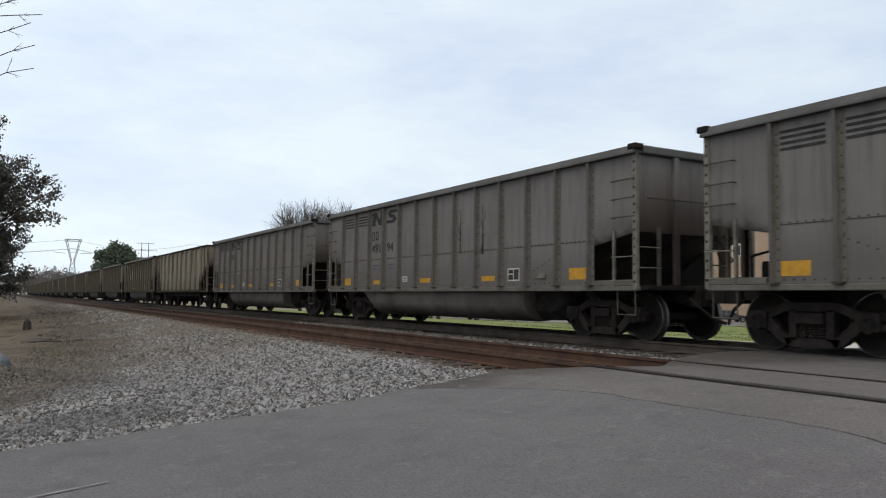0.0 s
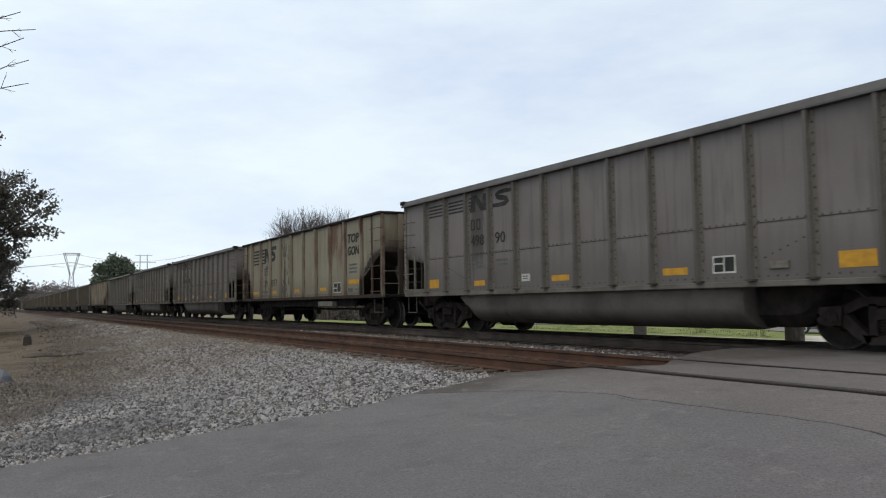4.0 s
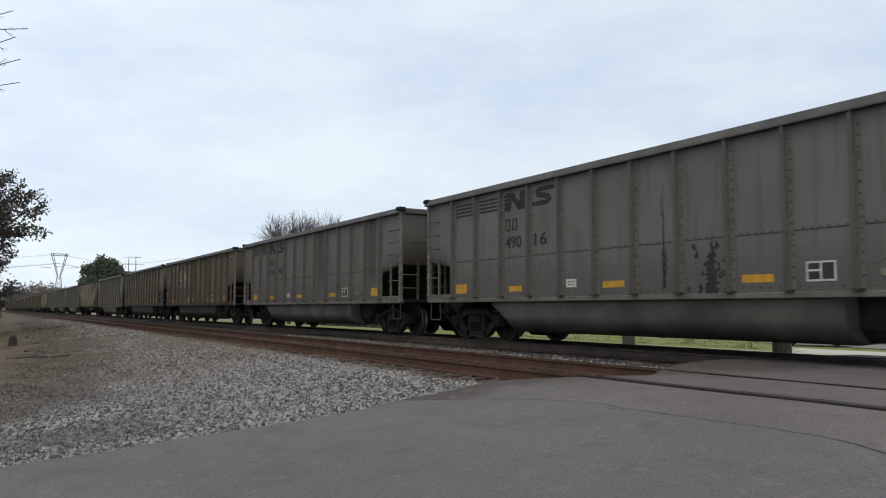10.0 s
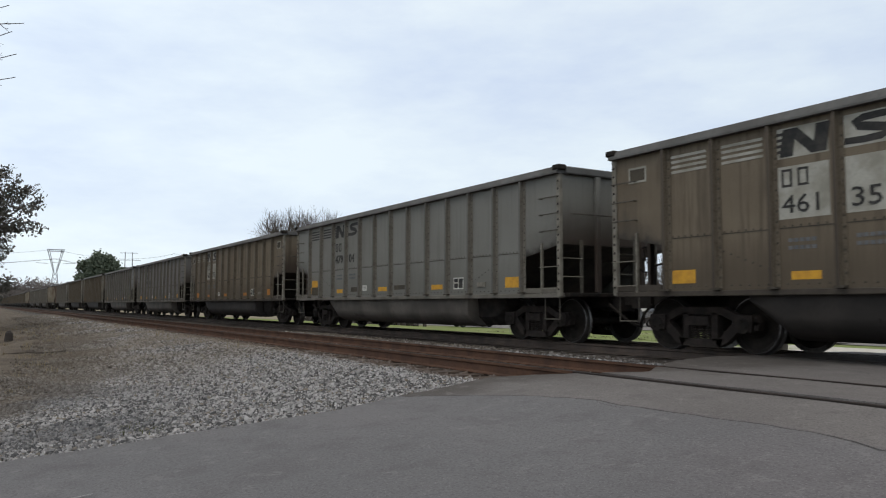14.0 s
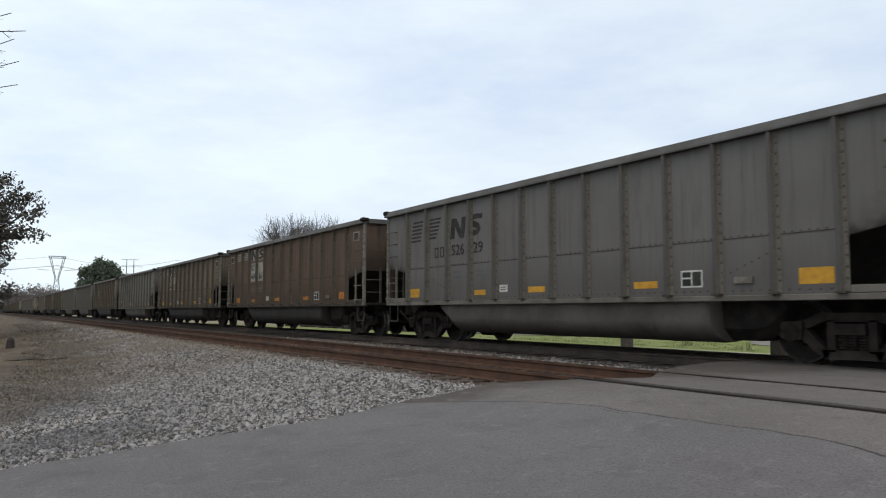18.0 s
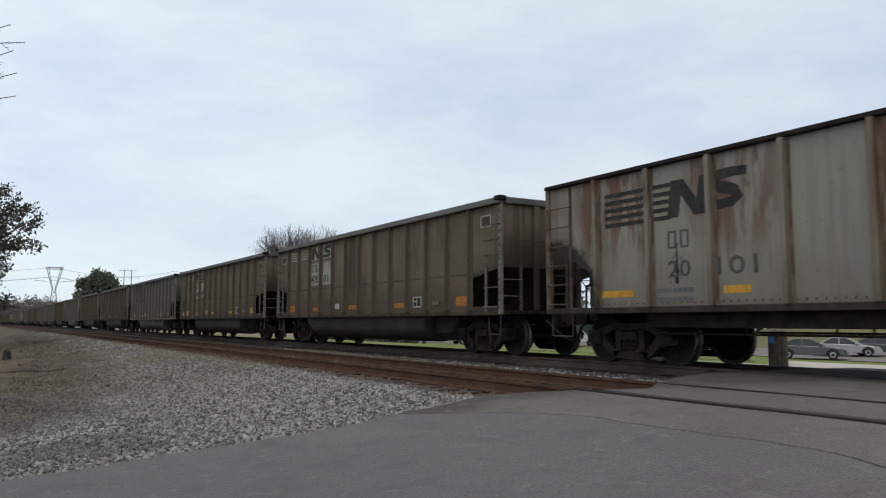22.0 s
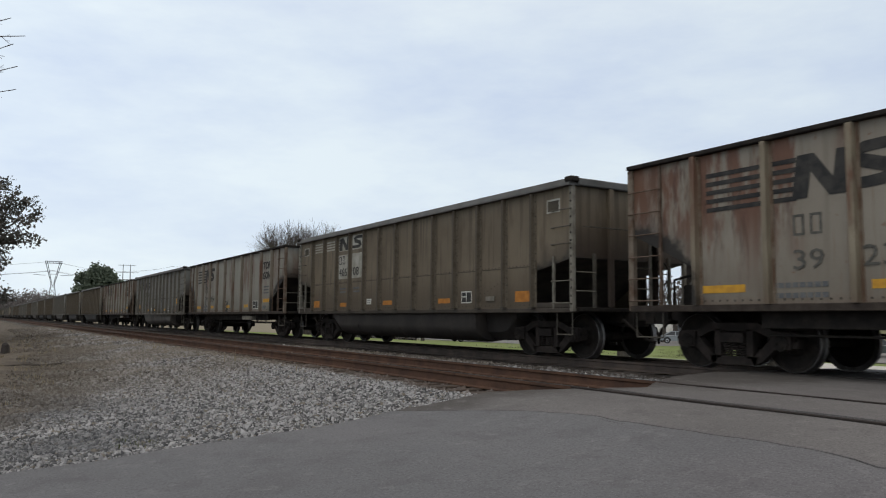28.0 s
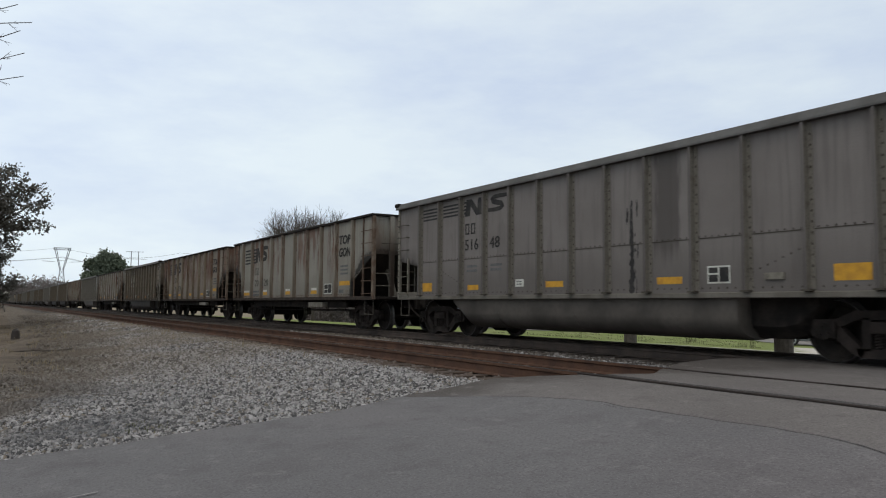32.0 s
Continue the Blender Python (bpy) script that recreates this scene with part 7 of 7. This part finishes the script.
def pylon(x, y, h, turn):
    """A lattice tower: narrow waist, V-shaped head and a wide bridge with hanging arms."""
    tower = thing("power_pylon", "grey steel lattice power pylon with a V-shaped head", "pylon", "power pylons", pose(x, y, -2, 0, 0, turn))
    w, hw = h * 0.16, h * 0.62
    bm = bmesh.new()
    for sx in (-1, 1):
        for sy in (-1, 1):
            strut(bm, (sx * w * 0.6, sy * w * 0.6, 0), (sx * 1.2, sy * 1.2, hw), 0.22)
    n = 7
    for k in range(n):
        f, g = k / n, (k + 1) / n
        a, b = w * 0.6 * (1 - f) + 1.2 * f, w * 0.6 * (1 - g) + 1.2 * g
        for s in (-1, 1):
            strut(bm, (-a, s * a, hw * f), (b, s * b, hw * g), 0.12)
            strut(bm, (a, s * a, hw * f), (-b, s * b, hw * g), 0.12)
            strut(bm, (s * a, -a, hw * f), (s * b, b, hw * g), 0.12)
    part("mast", bm, M_STEEL, tower)
    bm = bmesh.new()
    for s in (-1, 1):
        strut(bm, (s * 1.2, -0.8, hw), (s * 5.6, -0.6, h), 0.22)
        strut(bm, (s * 0.6, 0.8, hw), (s * 4.2, 0.6, h), 0.2)
        for k in range(5):
            f = k / 5
            strut(bm, (s * (1.2 + 4.4 * f), -0.6, hw + (h - hw) * f), (s * (0.6 + 3.6 * (f + 0.2)), 0.6, hw + (h - hw) * (f + 0.2)), 0.1)
    strut(bm, (-3.2, 0, hw + (h - hw) * 0.42), (3.2, 0, hw + (h - hw) * 0.42), 0.14)
    part("head", bm, M_STEEL, tower)
    bm = bmesh.new()
    for z in (h, h - 1.4):
        strut(bm, (-5.9, 0, z), (5.9, 0, z), 0.2)
    for k in range(9):
        strut(bm, (-5.9 + 1.3 * k, 0, h), (-5.25 + 1.3 * k, 0, h - 1.4), 0.1)
    for s in (-1, 1):
        strut(bm, (s * 5, 0, hw + 6), (s * 13, 0, hw + 6.5), 0.14)
    part("crossbeam", bm, M_STEEL, tower)
    return tower


def h_frame(x, y, h, turn):
    tower = thing("power_pylon", "grey two-legged transmission tower with three crossarms", "pylon", "power pylons", pose(x, y, -2, 0, 0, turn))
    for s in (-1, 1):
        bm = bmesh.new()
        strut(bm, (s * 3.0, -0.5, 0), (s * 3.0, -0.4, h), 0.25)
        strut(bm, (s * 3.0 + s * 1.2, 0.5, 0), (s * 3.0, 0.4, h), 0.22)
        for k in range(12):
            strut(bm, (s * 3.0, -0.5, h * k / 12), (s * (3.0 + 1.2 * (1 - (k + 1) / 12)), 0.5, h * (k + 1) / 12), 0.09)
        part("leg", bm, M_STEEL, tower)
    for z, w in ((h * 0.99, 7.5), (h * 0.86, 10.5), (h * 0.72, 9.0)):
        part("crossarm", boxed(-w, w, -0.2, 0.2, z - 0.35, z, bevel=0.05), M_STEEL, tower)
    return tower


PY1 = (*polar(-85.57, 640), 41.5)
PY2 = (*polar(-81.05, 760), 48.5)
pylon(*PY1[:2], PY1[2] + 2, 86)
h_frame(*PY2[:2], PY2[2] + 2, 80)


def power_line(a, b, sag, label):
    pts = [Vector(a).lerp(Vector(b), k / 24) - Vector((0, 0, sag * 4 * (k / 24) * (1 - k / 24))) for k in range(25)]
    ob = new("power_line", bm_mesh("power_line", bent(pts, 0.11, 4), M_UNDER))
    tagged(ob, label, "cable", "power lines")


for dz, dx in ((0, 0), (-7, 4), (-7, -4)):
    power_line((PY1[0] + dx, PY1[1], PY1[2] + dz), (PY2[0] + dx, PY2[1] + 40, PY2[2] + dz), 6, "thin dark overhead power line")
    power_line((PY1[0] + dx, PY1[1], PY1[2] + dz), (PY1[0] - 180, PY1[1] - 300, PY1[2] + dz), 8, "thin dark overhead power line")
    power_line((PY2[0] + dx, PY2[1] + 40, PY2[2] + dz), (PY2[0] + 160, PY2[1] + 420, PY2[2] + dz), 8, "thin dark overhead power line")

# ---- overpass far down the line ----
deck_x = -720
over = thing("overpass", "low concrete road overpass across the tracks", "bridge", m=pose(deck_x, 0, 0), kind="structure")
part("deck", boxed(-5, 5, -90, 90, 7.2, 8.6, bevel=0.05), M_CONC, over)
for e in (-4.8, 4.8):
    part("parapet", boxed(e - 0.15, e + 0.15, -90, 90, 8.6, 9.4), M_CONC, over)
for y in (-60, -30, -2, 20, 48):
    part("pier", boxed(-4, 4, y - 0.6, y + 0.6, -2, 7.2, bevel=0.1), M_CONC, over)

# ---- small things by the gravel ----
sx, sy = polar(-88.09, 31)
stump = thing("tree_stump", "small dark rotten stump on the soil bank", "stump", m=pose(sx, sy, ground_height(sx, sy)))
bm = bmesh.new()
lathe(bm, [(0.16, -0.1), (0.14, 0.15), (0.12, 0.34), (0.05, 0.42)], 9)
bmesh.ops.rotate(bm, verts=bm.verts, matrix=Euler((radians(90), 0, 0)).to_matrix())
part("bole", bm, M_DARKSHEET, stump)
sx, sy = polar(-86.6, 22)
stick = thing("fallen_branch", "dry fallen branch on the soil bank", "branch", m=pose(sx, sy, ground_height(sx, sy) + 0.03, 0, 0, 70))
part("stem", bent([(-0.7, 0, 0.02), (-0.2, 0.06, 0.06), (0.3, 0.02, 0.05), (0.75, -0.08, 0.1)], 0.022, 5), M_BARK, stick)


def boulder(x, y, r, label, seed):
    bm = bmesh.new()
    bmesh.ops.create_icosphere(bm, subdivisions=2, radius=r)
    for v in bm.verts:
        v.co *= 1 + 0.35 * noise.noise(v.co * (1.6 / r) + Vector((seed, 0, 0)))
        v.co.z *= 0.7
    ob = part("boulder", bm, simple("boulder_stone", (0.13, 0.14, 0.155), (0.085, 0.09, 0.10), 3.0, 0.9), None)
    ob.matrix_basis = pose(x, y, ground_height(x, y) + 0.1 * r)
    tagged(ob, label, "rock")


boulder(-14.4, 0.0, 0.28, "blue-grey boulder at the edge of the soil bank", 4)


def tufts(name, spots, mat, label, seed):
    r = np.random.default_rng(seed)
    verts, faces = [], []
    for x, y, n, h in spots:
        z = max(ground_height(x, y), bed_height(x, y)) - 0.01
        for k in range(n):
            a, l = r.uniform(0, 6.28), h * r.uniform(0.4, 1.0)
            px, py = x + r.normal(0, 0.07), y + r.normal(0, 0.07)
            lean = r.uniform(0.1, 0.7) * l
            dx, dy, w = math.cos(a), math.sin(a), 0.006
            i = len(verts)
            verts += [(px - dy * w, py + dx * w, z), (px + dy * w, py - dx * w, z), (px + dx * lean * 0.4 + dy * w * 0.7, py + dy * lean * 0.4 - dx * w * 0.7, z + l * 0.6), (px + dx * lean * 0.4 - dy * w * 0.7, py + dy * lean * 0.4 + dx * w * 0.7, z + l * 0.6), (px + dx * lean, py + dy * lean, z + l)]
            faces += [(i, i + 1, i + 2, i + 3), (i + 3, i + 2, i + 4)]
    tagged(new(name, mesh_from(name, verts, faces, mat)), label, "weeds", kind="stuff")


M_STRAW = leafage("dry_straw", (0.20, 0.16, 0.10), (0.30, 0.25, 0.17))
M_WEED = leafage("green_weed", (0.10, 0.11, 0.05), (0.16, 0.16, 0.085))
M_FIELD = leafage("winter_grass", (0.15, 0.16, 0.08), (0.20, 0.205, 0.115))
rw = random.Random(77)
tufts("green_weeds", [(-8.25 + rw.gauss(0, 0.15), 1.43 + rw.gauss(0, 0.12), 9, 0.07) for k in range(9)], M_WEED, "small green weeds among the stones by the road", 3)
dry = []
for k in range(420):
    x = -rw.uniform(10, 48)
    y = gravel_edge(x) - rw.uniform(0.2, 6.0)
    dry.append((x, y, 10, rw.uniform(0.05, 0.2)))
for k in range(50):
    dry.append((-rw.uniform(12, 60), 4.9 + rw.uniform(-0.3, 0.4), 4, rw.uniform(0.1, 0.35)))
tufts("dry_weeds", dry, M_STRAW, "dry straw-coloured weeds on the soil bank", 4)
field = []
for k in range(900):
    x, y = -rw.uniform(6, 30), rw.uniform(18.6, 27.0)
    if x + 0.70 * y < -1.0 and y > 20.0:
        field.append((x, y, 8, rw.uniform(0.04, 0.11)))
for turn, far, h in ((-41.4, 30, 0.4), (-41.2, 30, 0.36), (-37.4, 27, 0.5), (-37.9, 27, 0.3)):
    field.append((*polar(turn, far), 26, h))
tufts("field_grass", field, M_FIELD, "short yellow-green winter grass behind the line", 5)


# ---- movement ----
# metres rolled, by powers of t / 32
TRAVEL = (-0.0567, 345.3882, -31.0881, 30.2556, -10.5543)


def travelled(t):
    """Metres that the train has rolled since the start."""
    return sum(c * (t / 32.0) ** k for k, c in enumerate(TRAVEL))


def motions():
    for car, x in WAGONS:
        walk(car, [(t, pose(x - travelled(t), FAR_TRACK, 0)) for t in range(33)])
    # the wheels roll without slipping, all alike
    wheels = [o for car, x in WAGONS for o in car.children_recursive if o.name.startswith("wheelset")]
    turn = math.degrees(1 / 0.457)
    walk(wheels[0], [(k / FPS, pose(0, 0, 0, 0, -turn * travelled(k / FPS), 0)) for k in range(32 * FPS + 1)])
    spin = wheels[0].animation_data
    for w in wheels[1:]:
        w.rotation_mode = "QUATERNION"
        own = w.animation_data_create()
        own.action, own.action_slot = spin.action, spin.action_slot


motions()
